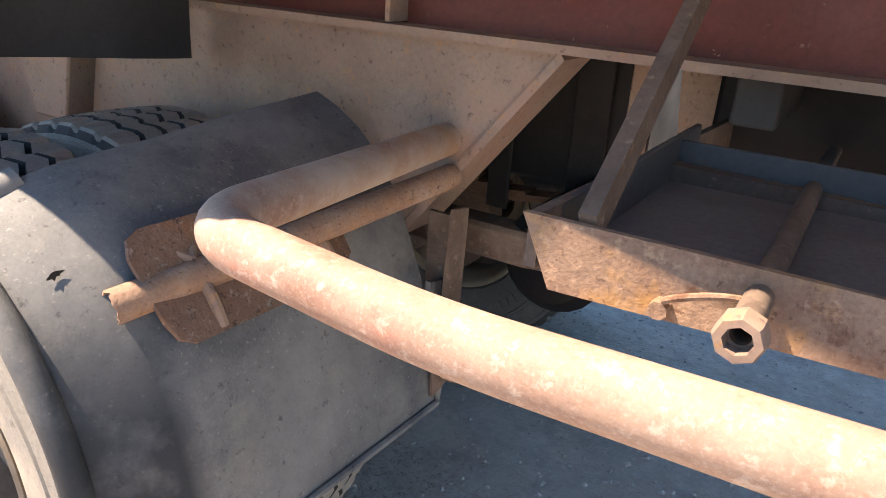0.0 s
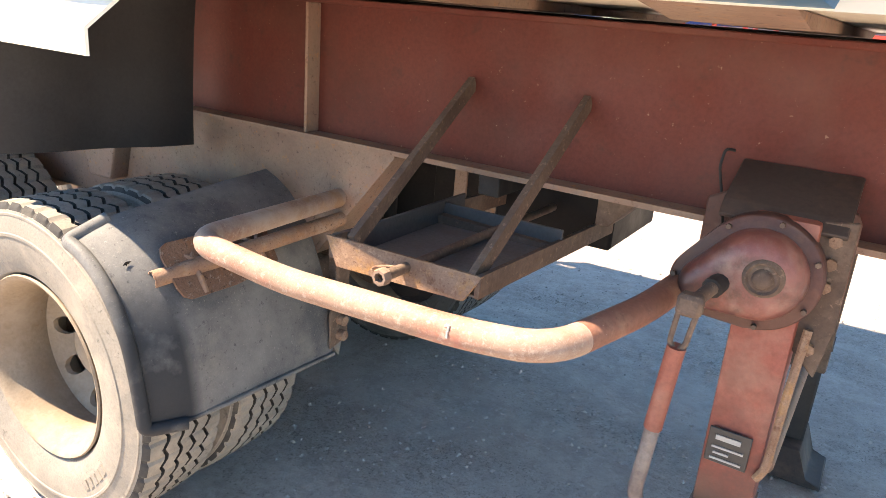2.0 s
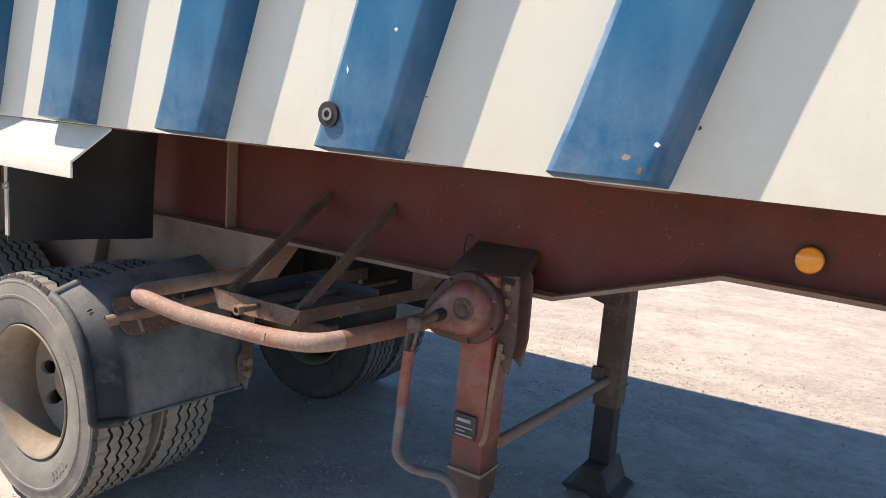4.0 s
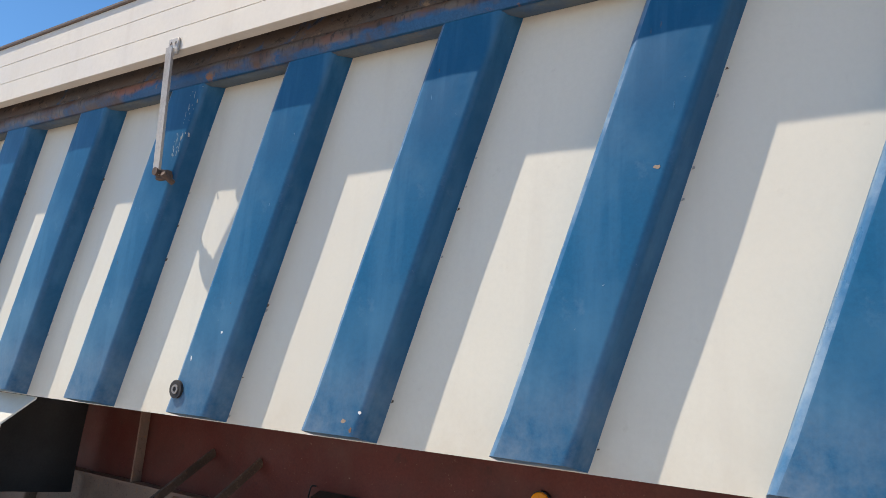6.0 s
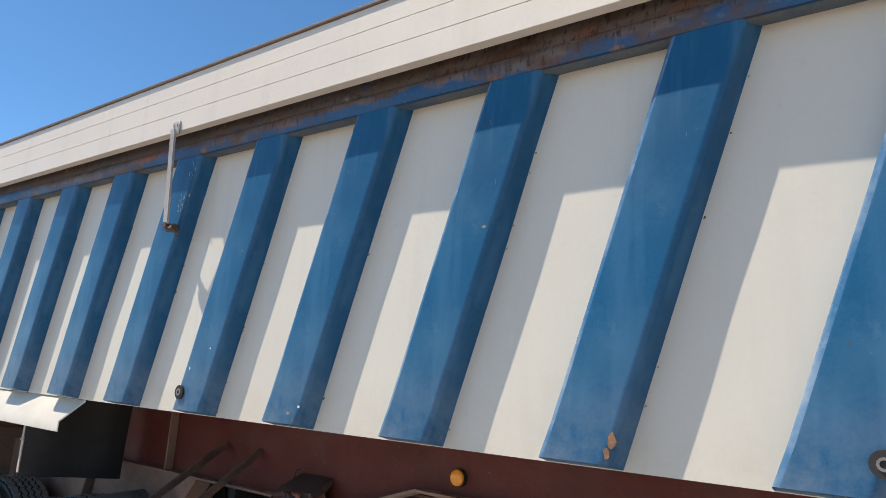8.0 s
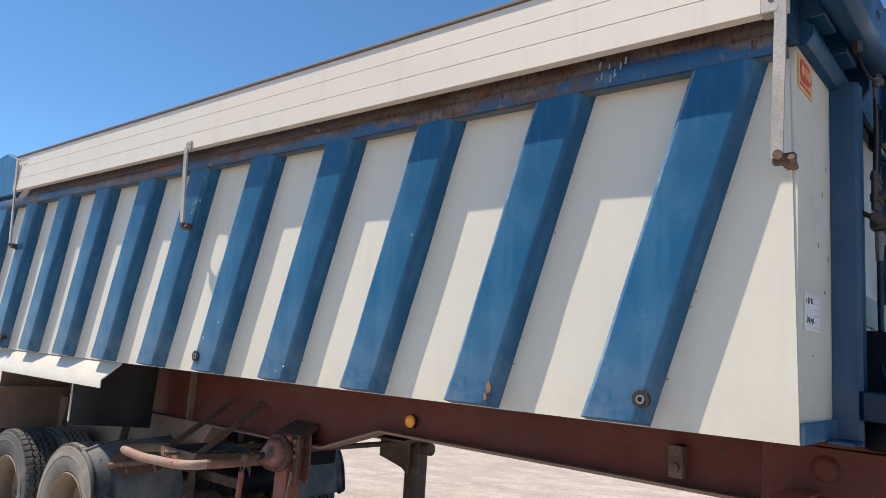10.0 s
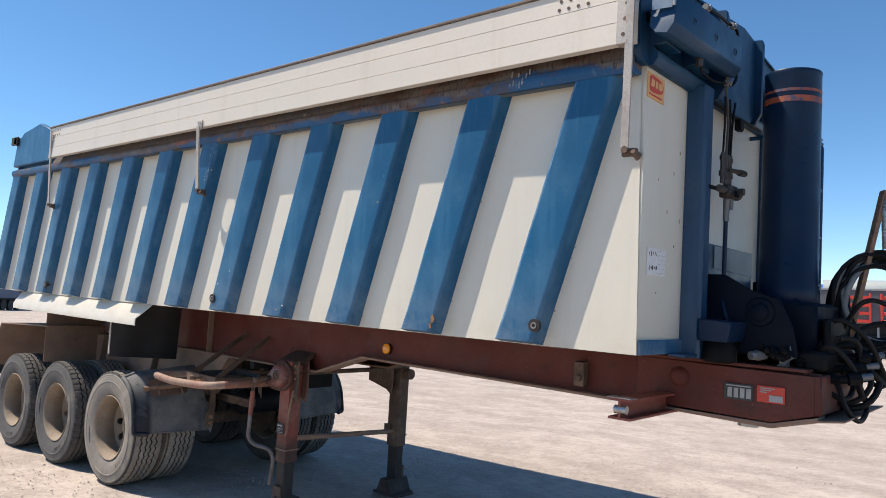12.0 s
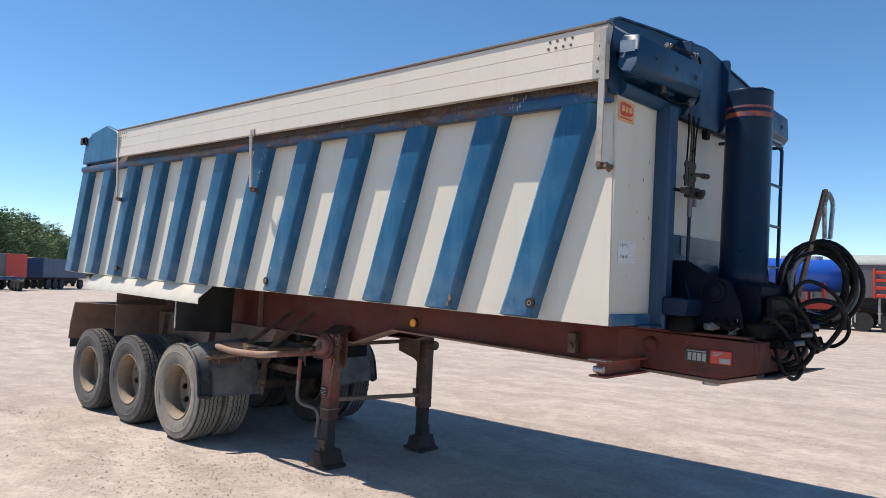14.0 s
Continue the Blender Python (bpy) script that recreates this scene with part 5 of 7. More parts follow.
def disc_mesh():
    """Dished disc with ten round hand holes."""
    bm = bm_new()
    k, steps = 9, 20
    r0, r1, rc, rh = 0.165, 0.262, 0.212, 0.034
    for i in range(k):
        a0 = 2 * math.pi * (i + 0.5) / k
        outer, inner = [], []
        half = math.pi / k
        per = [(r0, -half + 2 * half * t / 5) for t in range(5)] + [(r0 + (r1 - r0) * t / 5, half) for t in range(5)]
        per += [(r1, half - 2 * half * t / 5) for t in range(5)] + [(r1 - (r1 - r0) * t / 5, -half) for t in range(5)]
        cx, cz = rc * math.cos(a0), rc * math.sin(a0)
        for r, a in per:
            y = 0.045 + 0.075 * (r1 - r) / (r1 - r0)
            p = Vector((r * math.cos(a0 + a), y, r * math.sin(a0 + a)))
            outer.append(bm.verts.new(p))
            d = Vector((p.x - cx, 0, p.z - cz)).normalized() * rh
            yh = 0.045 + 0.075 * (r1 - math.hypot(cx + d.x, cz + d.z)) / (r1 - r0)
            inner.append((bm.verts.new((cx + d.x, yh, cz + d.z)), bm.verts.new((cx + d.x, yh + 0.018, cz + d.z))))
        for t in range(steps):
            u = (t + 1) % steps
            bm.faces.new((outer[t], outer[u], inner[u][0], inner[t][0]))
            bm.faces.new((inner[t][0], inner[u][0], inner[u][1], inner[t][1]))
    lathe(bm, [(0.165, 0.120), (0.158, 0.125), (0.145, 0.127), (0.118, 0.127)], 40)
    bmesh.ops.remove_doubles(bm, verts=bm.verts, dist=0.0004)
    return mesh_of("disc", bm, rim_mat, 40)


def hub_mesh():
    bm = bm_new()
    lathe(bm, [(0.125, 0.131), (0.122, 0.096), (0.105, 0.081), (0.10, 0.046), (0.085, 0.036), (0.0005, 0.034)], 28)
    for i in range(10):
        a = 2 * math.pi * i / 10
        c, s = math.cos(a) * 0.140, math.sin(a) * 0.140
        cyl(bm, (c, 0.129, s), (c, 0.103, s), 0.017, 6)
        cyl(bm, (c, 0.105, s), (c, 0.088, s), 0.010, 8)
    return mesh_of("hub", bm, rim_mat, 40)


def build_wheels():
    (dusty, grey), rim, disc, hub = tyre_mesh(), rim_mesh(), disc_mesh(), hub_mesh()
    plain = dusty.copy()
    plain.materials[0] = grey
    back = Matrix.Rotation(math.pi, 4, "Z")
    first = True
    for i, x in enumerate(AXLES):
        z = axle_z(x)
        for s in (-1, 1):
            for y, outer in ((1.05, True), (0.715, False)):
                turn = Matrix.Rotation(0.37 * i + 0.66 * s, 4, "Y")
                m = Matrix.Translation((x, s * y, z)) @ (Matrix() if s < 0 else back) @ turn
                wheel = shared("wheel", disc, trailer, m if outer else m @ back, "dusty dual truck wheel with rust-stained rim" if first else "")
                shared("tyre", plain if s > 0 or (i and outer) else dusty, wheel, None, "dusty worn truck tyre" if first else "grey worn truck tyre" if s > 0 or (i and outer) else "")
                shared("rim", rim, wheel)
                if outer:
                    shared("hub", hub, wheel)
                first = False
        bm = bm_new()
        cyl(bm, (x, -0.95, z), (x, 0.95, z), 0.065, 14)
        for s in (-1, 1):
            cyl(bm, (x, s * 0.50, z), (x, s * 0.58, z), 0.20, 20)
        part("axle", bm, rusty_dark, trailer, "dirt-caked axle beam with brake drums")
        for s in (-1, 1):
            bm = bm_new()
            for k in range(5):
                w = 0.52 - 0.09 * k
                prism(bm, [(x - w, z + 0.10 + 0.018 * k + 0.07 * (w / 0.52) ** 2), (x, z + 0.10 + 0.018 * k), (x + w, z + 0.10 + 0.018 * k + 0.07 * (w / 0.52) ** 2),
                           (x + w, z + 0.113 + 0.018 * k + 0.07 * (w / 0.52) ** 2), (x, z + 0.113 + 0.018 * k), (x - w, z + 0.113 + 0.018 * k + 0.07 * (w / 0.52) ** 2)], "y", *sorted((s * 0.44, s * 0.52)))
            part("leaf_spring", bm, rusty_dark, trailer, "rusty leaf spring pack")
    # spring hangers
    for x, tall in ((-0.61, 0.93), (-1.82, 0.90), (-3.0, 0.90)):
        for s in (-1, 1):
            bm = bm_new()
            prism(bm, [(x - 0.16, 1.27), (x + 0.16, 1.27), (x + 0.07, tall), (x - 0.07, tall)], "y", *sorted((s * 0.40, s * 0.54)), bev=0.006)
            part("spring_hanger", bm, tan_steel, trailer, "dusty steel spring hanger")


build_wheels()


def build_mudguards():
    """Quarter guards ahead of the first axle and plain guards behind the last."""
    z0 = axle_z(0.0)
    sec = [(0.325, 0.548), (0.375, 0.538), (0.425, 0.516), (0.475, 0.478), (0.520, 0.428), (0.558, 0.365), (0.588, 0.29), (0.610, 0.20), (0.624, 0.13), (0.632, 0.085), (0.637, 0.045)]
    for s in (-1, 1):
        bm = bm_new()
        ys = [0.54, 0.62, 0.70, 0.78, 0.86, 0.94, 1.02, 1.08, 1.11, 1.135, 1.16, 1.185, 1.21, 1.228]

        def skin(i, y):
            """A place on the guard's outer skin; its outer strip falls back towards the tyre."""
            x, z = sec[i]
            fall = 0.052 * max(0.0, (y - 1.09) / 0.138) ** 1.3
            lift = 0.055 * max(0.0, 1 - i / 5.0) * (1.228 - y) / 0.69
            drop = 0.025 * max(0.0, 1 - (y - 0.54) / 0.6) * (i / (len(sec) - 1)) ** 3
            k = 1 - fall / 0.63
            w = 0.007 * noise.noise(Vector((x * 5, y * 4, z * 5))) + 0.003 * noise.noise(Vector((x * 14, y * 12, z * 14)))
            return Vector((x * k + w, s * y, z0 + z * k + lift - drop + w))

        grid = [[bm.verts.new(skin(i, y)) for y in ys] for i in range(len(sec))]
        for a, b in zip(grid, grid[1:]):
            for j in range(len(ys) - 1):
                bm.faces.new((a[j], b[j], b[j + 1], a[j + 1]))
        bmesh.ops.recalc_face_normals(bm, faces=bm.faces)
        bmesh.ops.solidify(bm, geom=list(bm.faces), thickness=0.008)
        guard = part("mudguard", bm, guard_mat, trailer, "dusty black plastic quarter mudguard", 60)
        last = len(sec) - 1
        bm = bm_new()
        line = [skin(0, 1.12) + Vector((-0.004, 0, -0.004))] + [skin(i, 1.230) for i in range(last + 1)] + [skin(last, 1.13) + Vector((0.004, 0, -0.006))]
        tube(bm, rounded(line, 0.055, 6), 0.0195, 16)
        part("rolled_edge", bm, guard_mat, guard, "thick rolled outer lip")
        bm = bm_new()
        tube(bm, [skin(last, y) + Vector((0.004, 0, 0)) for y in (1.14, 1.0, 0.86, 0.70, 0.54)], 0.0075, 8)
        part("lower_lip", bm, guard_mat, guard)
        bm = bm_new()
        p = skin(3, 1.165) + Vector((0.002, s * 0.002, 0.003))
        nrm = (skin(3, 1.19) - skin(3, 1.14)).cross(skin(4, 1.165) - skin(2, 1.165)).normalized()
        nrm = nrm if nrm.z > 0 else -nrm
        across = nrm.cross(Vector((0, 1, 0))).normalized()
        along = nrm.cross(across)
        torn = []
        for k in range(13):
            a = 2 * math.pi * k / 13
            r = 0.0062 * (1 + 0.9 * noise.noise(Vector((3.1 * math.cos(a), 3.1 * math.sin(a), 0.7))))
            torn.append(bm.verts.new(p + across * r * math.cos(a) * 0.75 + along * r * math.sin(a) * 1.5))
        bm.faces.new(torn)
        bmesh.ops.solidify(bm, geom=list(bm.faces), thickness=0.001)
        part("worn_hole", bm, grease, guard)
        # bracket that bolts the inner edge of the guard to the chassis
        bm = bm_new()
        prism(bm, [(s * 0.555, z0 + 0.04), (s * 0.475, z0 + 0.06), (s * 0.465, z0 + 0.42), (s * 0.52, z0 + 0.43), (s * 0.535, z0 + 0.20), (s * 0.56, z0 + 0.17)], "x", 0.632, 0.642, bev=0.002)
        box(bm, 0.560, 0.640, *sorted((s * 0.470, s * 0.480)), z0 + 0.08, z0 + 0.40)
        bracket = part("guard_bracket", bm, rusty_dark, guard, "rusty bracket bolted to the mudguard")
        for dz in (0.085, 0.14):
            bm = bm_new()
            cyl(bm, (0.640, s * 0.515, z0 + dz), (0.668, s * 0.515, z0 + dz), 0.018, 10)
            part("bolt", bm, rusty, bracket)
        # torn dirt flap hanging at the inner lower edge
        bm = bm_new()
        prism(bm, [(s * 0.54, z0 + 0.02), (s * 0.46, z0 + 0.04), (s * 0.44, z0 + 0.26), (s * 0.54, z0 + 0.28)], "x", 0.600, 0.612)
        prism(bm, [(s * 0.53, z0 + 0.06), (s * 0.46, z0 + 0.06), (s * 0.475, z0 - 0.02)], "x", 0.606, 0.612)
        part("torn_flap", bm, guard_mat, guard)
    # splash plates across, over the second axle
    for s in (-1, 1):
        boxed("splash_plate", (-1.834, -1.822, *sorted((s * 0.47, s * 1.12)), 0.96, 1.52), tan_steel, trailer, 0.003, "dusty tan splash plate above the tyres")
    # rear guards
    xr = AXLES[2]
    for s in (-1, 1):
        bm = bm_new()
        prism(bm, [(xr - 0.86, 0.78), (xr - 0.82, 1.02), (xr - 0.70, 1.31), (xr + 0.75, 1.37), (xr + 0.75, 1.36), (xr - 0.69, 1.30), (xr - 0.80, 1.01), (xr - 0.84, 0.78)], "y", *sorted((s * 0.50, s * 1.15)))
        guard = part("rear_guard", bm, tan_steel, trailer, "rusty brown rear wheel guard")
        boxed("mud_flap", (xr - 0.872, xr - 0.860, *sorted((s * 0.54, s * 1.12)), 0.66, 0.90), rubber_flap, guard, 0.003, "black rubber mud flap")


build_mudguards()

# ---------------------------------------------------------------- guard rail loop, rack and landing legs


def bar(bm, a, b, w, h):
    """A flat bar from a to b, w and h its half sizes."""
    a, b = Vector(a), Vector(b)
    d = (b - a).normalized()
    u = d.cross(Vector((0, 0, 1))).normalized()
    v = u.cross(d)
    ends = [[bm.verts.new(p + u * w * i + v * h * j) for i, j in ((-1, -1), (1, -1), (1, 1), (-1, 1))] for p in (a, b)]
    for j in range(4):
        bm.faces.new((ends[0][j], ends[0][(j + 1) % 4], ends[1][(j + 1) % 4], ends[1][j]))
    bm.faces.new(ends[0][::-1])
    bm.faces.new(ends[1])


def build_front_frame():
    # hanger plate with a sloping front edge, ahead of the first axle
    for s in (-1, 1):
        bm = bm_new()
        prism(bm, [(-3.05, 1.255), (0.79, 1.255), (0.77, 1.215), (0.47, 0.865), (0.41, 0.865), (0.30, 0.90), (-0.10, 0.83), (-3.05, 0.80)], "y", *sorted((s * 0.455, s * 0.465)))
        hanger = part("hanger_plate", bm, tan_steel, trailer, "dust-covered rusty hanger plate")
        bm = bm_new()
        prism(bm, [(0.79, 1.255), (0.80, 1.243), (0.49, 0.855), (0.475, 0.865)], "y", *sorted((s * 0.34, s * 0.47)))
        part("edge_flange", bm, tan_steel, hanger, "pale flange along the sloping edge")
        bm = bm_new()
        prism(bm, [(0.88, 1.255), (0.97, 1.255), (0.96, 0.95), (0.91, 0.95)], "y", *sorted((s * 0.02, s * 0.04)))
        part("inner_post", bm, tan_steel, hanger, "tan dusty inner post")
    # bent guard rail
    loop = rounded([(0.58, -0.46, 1.072), (0.695, -1.140, 1.108), (1.00, -1.152, 1.090), (1.45, -1.15, 1.105), (1.640, -1.138, 1.124), (1.72, -0.84, 1.134), (1.74, -0.60, 1.135)], 0.085, 10)
    cut = next(i for i, p in enumerate(loop) if p.x > 1.60 and p.y > -0.99)
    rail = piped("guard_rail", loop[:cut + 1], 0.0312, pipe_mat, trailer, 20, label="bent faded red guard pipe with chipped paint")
    piped("pipe_end", loop[cut - 1:], 0.0318, pipe_red, rail, 20, label="darker red welded end of the pipe")
    bm = bm_new()
    box(bm, 1.445, 1.449, -1.1822, -1.176, 1.103, 1.117)
    box(bm, 1.4452, 1.4492, -1.1795, -1.172, 1.117, 1.125)
    box(bm, 1.438, 1.4488, -1.1772, -1.170, 1.123, 1.127)
    part("paint_mark", bm, label_grey, trailer, "small white paint mark on the pipe")
    # lower tube that carries the mudguard
    bm = bm_new()
    tube(bm, [(0.511, -1.135, 0.952), (0.53, -1.0, 0.962), (0.60, -0.47, 1.005)], 0.024, 18, hollow=0.004)
    for v in bm.verts:
        if v.co.y < -1.12:
            v.co.y += 0.020 * max(0.0, noise.noise(v.co * 42)) + 0.008 * noise.noise(v.co * 110)
    carrier = part("guard_tube", bm, tube_rust, trailer, "rusted open-ended mudguard tube")
    bm = bm_new()
    outline = [(-0.72, 1.030), (-1.068, 1.034), (-1.088, 1.026), (-1.097, 1.006), (-1.090, 0.928), (-1.080, 0.906), (-1.058, 0.895), (-0.90, 0.893), (-0.75, 0.905), (-0.725, 0.918)]
    front = [bm.verts.new((0.472 + (1.055 - z) * 0.68, y, z)) for y, z in outline]
    rear = [bm.verts.new((v.co.x - 0.006, v.co.y, v.co.z - 0.004)) for v in front]
    bm.faces.new(front)
    bm.faces.new(rear[::-1])
    for k in range(len(front)):
        m = (k + 1) % len(front)
        bm.faces.new((front[k], rear[k], rear[m], front[m]))
    clamp = part("clamp_plate", bm, rusty_pitted, carrier, "rounded rusted clamp plate on the mudguard")
    for y, xt in ((-1.015, 0.528), (-0.80, 0.556)):
        bm = bm_new()
        tube(bm, rounded([(xt + 0.008, y, 0.962), (xt + 0.026, y + 0.002, 0.945), (xt + 0.040, y + 0.004, 0.915), (xt + 0.046, y + 0.005, 0.898)], 0.012), 0.0085, 8)
        tube(bm, [(xt - 0.040, y - 0.028, 1.002), (xt - 0.004, y, 0.985)], 0.0065, 8)
        tube(bm, [(xt - 0.042, y + 0.030, 1.004), (xt - 0.004, y, 0.985)], 0.0065, 8)
        part("clip", bm, tan_steel, clamp)
    # rack hung from the beam
    outline = [(1.006, -1.019, 1.169), (1.396, -0.963, 1.150), (1.365, -0.985, 1.093), (1.040, -1.019, 1.098)]
    bm = bm_new()
    lo = [bm.verts.new(p) for p in outline]
    hi = [bm.verts.new((p[0] + 0.001, p[1] + 0.008, p[2])) for p in outline]
    bm.faces.new(lo)
    bm.faces.new(hi[::-1])
    for i in range(4):
        bm.faces.new((lo[i], hi[i], hi[(i + 1) % 4], lo[(i + 1) % 4]))
    rack = part("rack_plate", bm, rusty, trailer, "rust-speckled outer plate of a carrier rack")
    for a, b, w, h in (((1.388, -0.965, 1.125), (1.392, 0.07, 1.080), 0.006, 0.026), ((1.015, -1.01, 1.140), (1.015, 0.07, 1.10), 0.006, 0.028),
                       ((1.02, -0.53, 1.115), (1.39, -0.52, 1.105), 0.02, 0.012), ((1.02, -0.02, 1.095), (1.39, -0.02, 1.085), 0.02, 0.020)):
        bm = bm_new()
        bar(bm, a, b, w, h)
        part("rack_rail", bm, rusty_dark, rack)
    for a, b, mt in (((1.06, -0.985, 1.155), (1.03, -0.432, 1.495), rusty_dark), ((1.365, -0.945, 1.130), (1.380, -0.432, 1.488), rusty_dark)):
        bm = bm_new()
        bar(bm, a, b, 0.009, 0.020)
        part("brace", bm, mt, trailer, "rusty flat steel brace")
    boxed("rack_pan", (1.02, 1.385, -0.96, -0.52, 1.097, 1.102), rack_dust, rack, label="dust-covered pan of the rack")
    boxed("inner_wall", (1.015, 1.392, -0.52, -0.512, 1.09, 1.158), rack_wall, rack, 0.002, "dark rusted inner wall of the rack")
    boxed("end_wall", (1.012, 1.022, -0.96, -0.40, 1.09, 1.165), rack_wall, rack, 0.002)
    # what hangs between the main beams behind the rack, and fillers for its shade
    # added box, near-black like the channel: deep shade put into the colour
    boxed("shade_filler_box", (0.98, 1.40, -0.12, 0.34, 1.00, 1.33), grease, trailer, 0.01, "near-black box filling the dark between the beams")
    boxed("cross_channel", (1.06, 1.13, -0.40, 0.40, 1.17, 1.262), grime, trailer, 0.004, "near-black cross channel")
    bm = bm_new()
    prism(bm, [(1.40, 1.255), (1.56, 1.255), (1.53, 1.235), (1.44, 1.13), (1.40, 1.13)], "y", -0.30, -0.16, bev=0.003)
    part("rack_gusset", bm, rusty_dark, trailer, "dark rusted steel gusset under the beam")
    # last two uprights are near-black, shade put into their colour
    for i, (xp, yp, w, mt) in enumerate(((0.80, -0.10, 0.05, tan_steel), (0.62, 0.06, 0.09, grime), (0.44, -0.02, 0.06, grime))):
        boxed("inner_upright", (xp, xp + w, yp, yp + 0.012, 0.80, 1.27), mt, trailer, 0.003, "dusty inner suspension upright" if i == 0 else "")
    # added tank, near-black to fill the deep shade under the chassis
    bm = bm_new()
    prof = [(0.0005, -0.30), (0.09, -0.285), (0.12, -0.25), (0.12, 0.36), (0.09, 0.395), (0.0005, 0.41)]
    lathe(bm, prof, 22)
    bmesh.ops.translate(bm, verts=bm.verts, vec=(0.74, 0, 0.80))
    part("shade_tank", bm, grease, trailer, "added near-black tank filling the dark under the chassis")
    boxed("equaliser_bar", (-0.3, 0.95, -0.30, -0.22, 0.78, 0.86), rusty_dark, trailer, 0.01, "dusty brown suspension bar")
    # added box, near-black for the same shade as the tank
    boxed("shade_bracket_box", (0.20, 0.80, 0.10, 0.40, 0.86, 1.24), grime, trailer, 0.01, "added near-black box filling the dark")
    bm = bm_new()
    tube(bm, [(1.222, -1.085, 1.140), (1.218, -0.95, 1.133), (1.21, -0.52, 1.122), (1.205, -0.15, 1.112)], 0.0125, 14, hollow=0.004)
    bolt = part("rack_tube", bm, rusty_dark, rack, "hollow steel tube through the plate")
    bm = bm_new()
    lathe(bm, [(0.0115, -0.012), (0.018, -0.012), (0.020, -0.008), (0.020, 0.010), (0.0115, 0.010)], 8, closed=True)
    bmesh.ops.translate(bm, verts=bm.verts, vec=(1.2222, -1.087, 1.140))
    part("nut", bm, tan_steel, bolt, "dusty hexagon nut")
    bm = bm_new()
    tube(bm, rounded([(1.145, -1.008, 1.113), (1.155, -1.035, 1.130), (1.19, -1.025, 1.140), (1.222, -1.005, 1.136)], 0.03), 0.0035, 8)
    part("wire_clip", bm, rusty, rack)
    bm = bm_new()
    cyl(bm, (1.145, -1.0, 1.110), (1.145, -1.022, 1.110), 0.009, 8)
    part("rivet", bm, rusty, rack)


def build_legs():
    for s in (-1, 1):
        x, y = (1.925, -0.58) if s < 0 else (2.0, 0.66)
        zf = 0.052
        w = 0.065
        bm = bm_new()
        box(bm, x - w, x + w, y - w, y + w, 0.50, 1.335, 0.012, 2)
        # the far leg, its plate and band take the darker brown
        leg = part("landing_leg", bm, red_leg if s < 0 else rusty_dark, trailer, "sun-bleached red landing leg" if s < 0 else "dark brown landing leg")
        bm = bm_new()
        box(bm, x - w + 0.012, x + w - 0.012, y - w + 0.012, y + w - 0.012, zf + 0.07, 0.51, 0.008)
        part("inner_leg", bm, grime, leg, "dark greasy inner leg")
        bm = bm_new()
        prism(bm, [(x - 0.15, zf), (x + 0.15, zf), (x + 0.15, zf + 0.022), (x + 0.09, zf + 0.03), (x + 0.055, zf + 0.15), (x - 0.055, zf + 0.15), (x - 0.09, zf + 0.03), (x - 0.15, zf + 0.022)], "y", y - 0.13, y + 0.13, bev=0.006)
        part("foot", bm, cover_dark, leg, "dirt-caked steel foot plate")
        boxed("foot_lug", (x - 0.05, x + 0.05, *sorted((y + s * 0.056, y + s * 0.082)), zf + 0.10, zf + 0.26), rusty_dark, leg, 0.006)
        bm = bm_new()
        cyl(bm, (x, y + s * 0.08, zf + 0.16), (x, y + s * 0.10, zf + 0.16), 0.02, 10)
        part("foot_pin", bm, rusty_dark, leg)
        if s > 0:
            bm = bm_new()
            cyl(bm, (x - 0.17, y, 1.18), (x + 0.15, y, 1.19), 0.05, 14)
            part("far_gear", bm, rusty_dark, leg, "dark rusted drive housing")
        # mounting plate to the beam, folded over the flange at its top
        bm = bm_new()
        prism(bm, [(1.78, 1.345), (2.045, 1.345), (2.058, 1.32), (2.060, 1.10), (2.042, 0.995), (1.985, 1.045), (1.83, 1.08), (1.735, 1.10), (1.735, 1.32)], "y", *sorted((s * 0.50, s * 0.515)), bev=0.004)
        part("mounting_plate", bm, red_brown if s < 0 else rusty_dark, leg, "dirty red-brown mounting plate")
        bm = bm_new()
        prism(bm, [(s * 0.50, 1.325), (s * 0.62, 1.305), (s * 0.63, 1.315), (s * 0.60, 1.345), (s * 0.445, 1.41), (s * 0.432, 1.41), (s * 0.432, 1.39)], "x", 1.785, 2.04, bev=0.003)
        part("cover_plate", bm, cover_dark, leg, "dark rusted bent plate over the leg")
        bm = bm_new()
        prism(bm, [(1.985, 1.335), (2.055, 1.345), (2.060, 1.11), (2.043, 0.99), (1.98, 1.05)], "y", *sorted((s * 0.60, s * 0.612)), bev=0.003)
        part("leg_gusset", bm, rusty_dark, leg)
        for z in (1.30, 1.25, 1.20, 1.056):
            bm = bm_new()
            cyl(bm, (2.020, s * 0.61, z), (2.020, s * 0.626, z), 0.014, 6)
            part("bolt", bm, rusty, leg)
        bm = bm_new()
        tube(bm, rounded([(2.012, s * 0.62, 1.10), (2.005, s * 0.64, 0.95), (2.0, s * 0.652, 0.76), (1.985, s * 0.655, 0.73)], 0.03), 0.010, 8)
        part("leg_rod", bm, rusty, leg)
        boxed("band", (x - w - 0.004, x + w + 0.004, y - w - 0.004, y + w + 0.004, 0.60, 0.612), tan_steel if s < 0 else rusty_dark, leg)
    # gearbox on the near leg: pear-shaped flange and a domed cast cover
    gx, gz, gy = 1.895, 1.212, -0.655
    px, pz = 1.79, 1.165

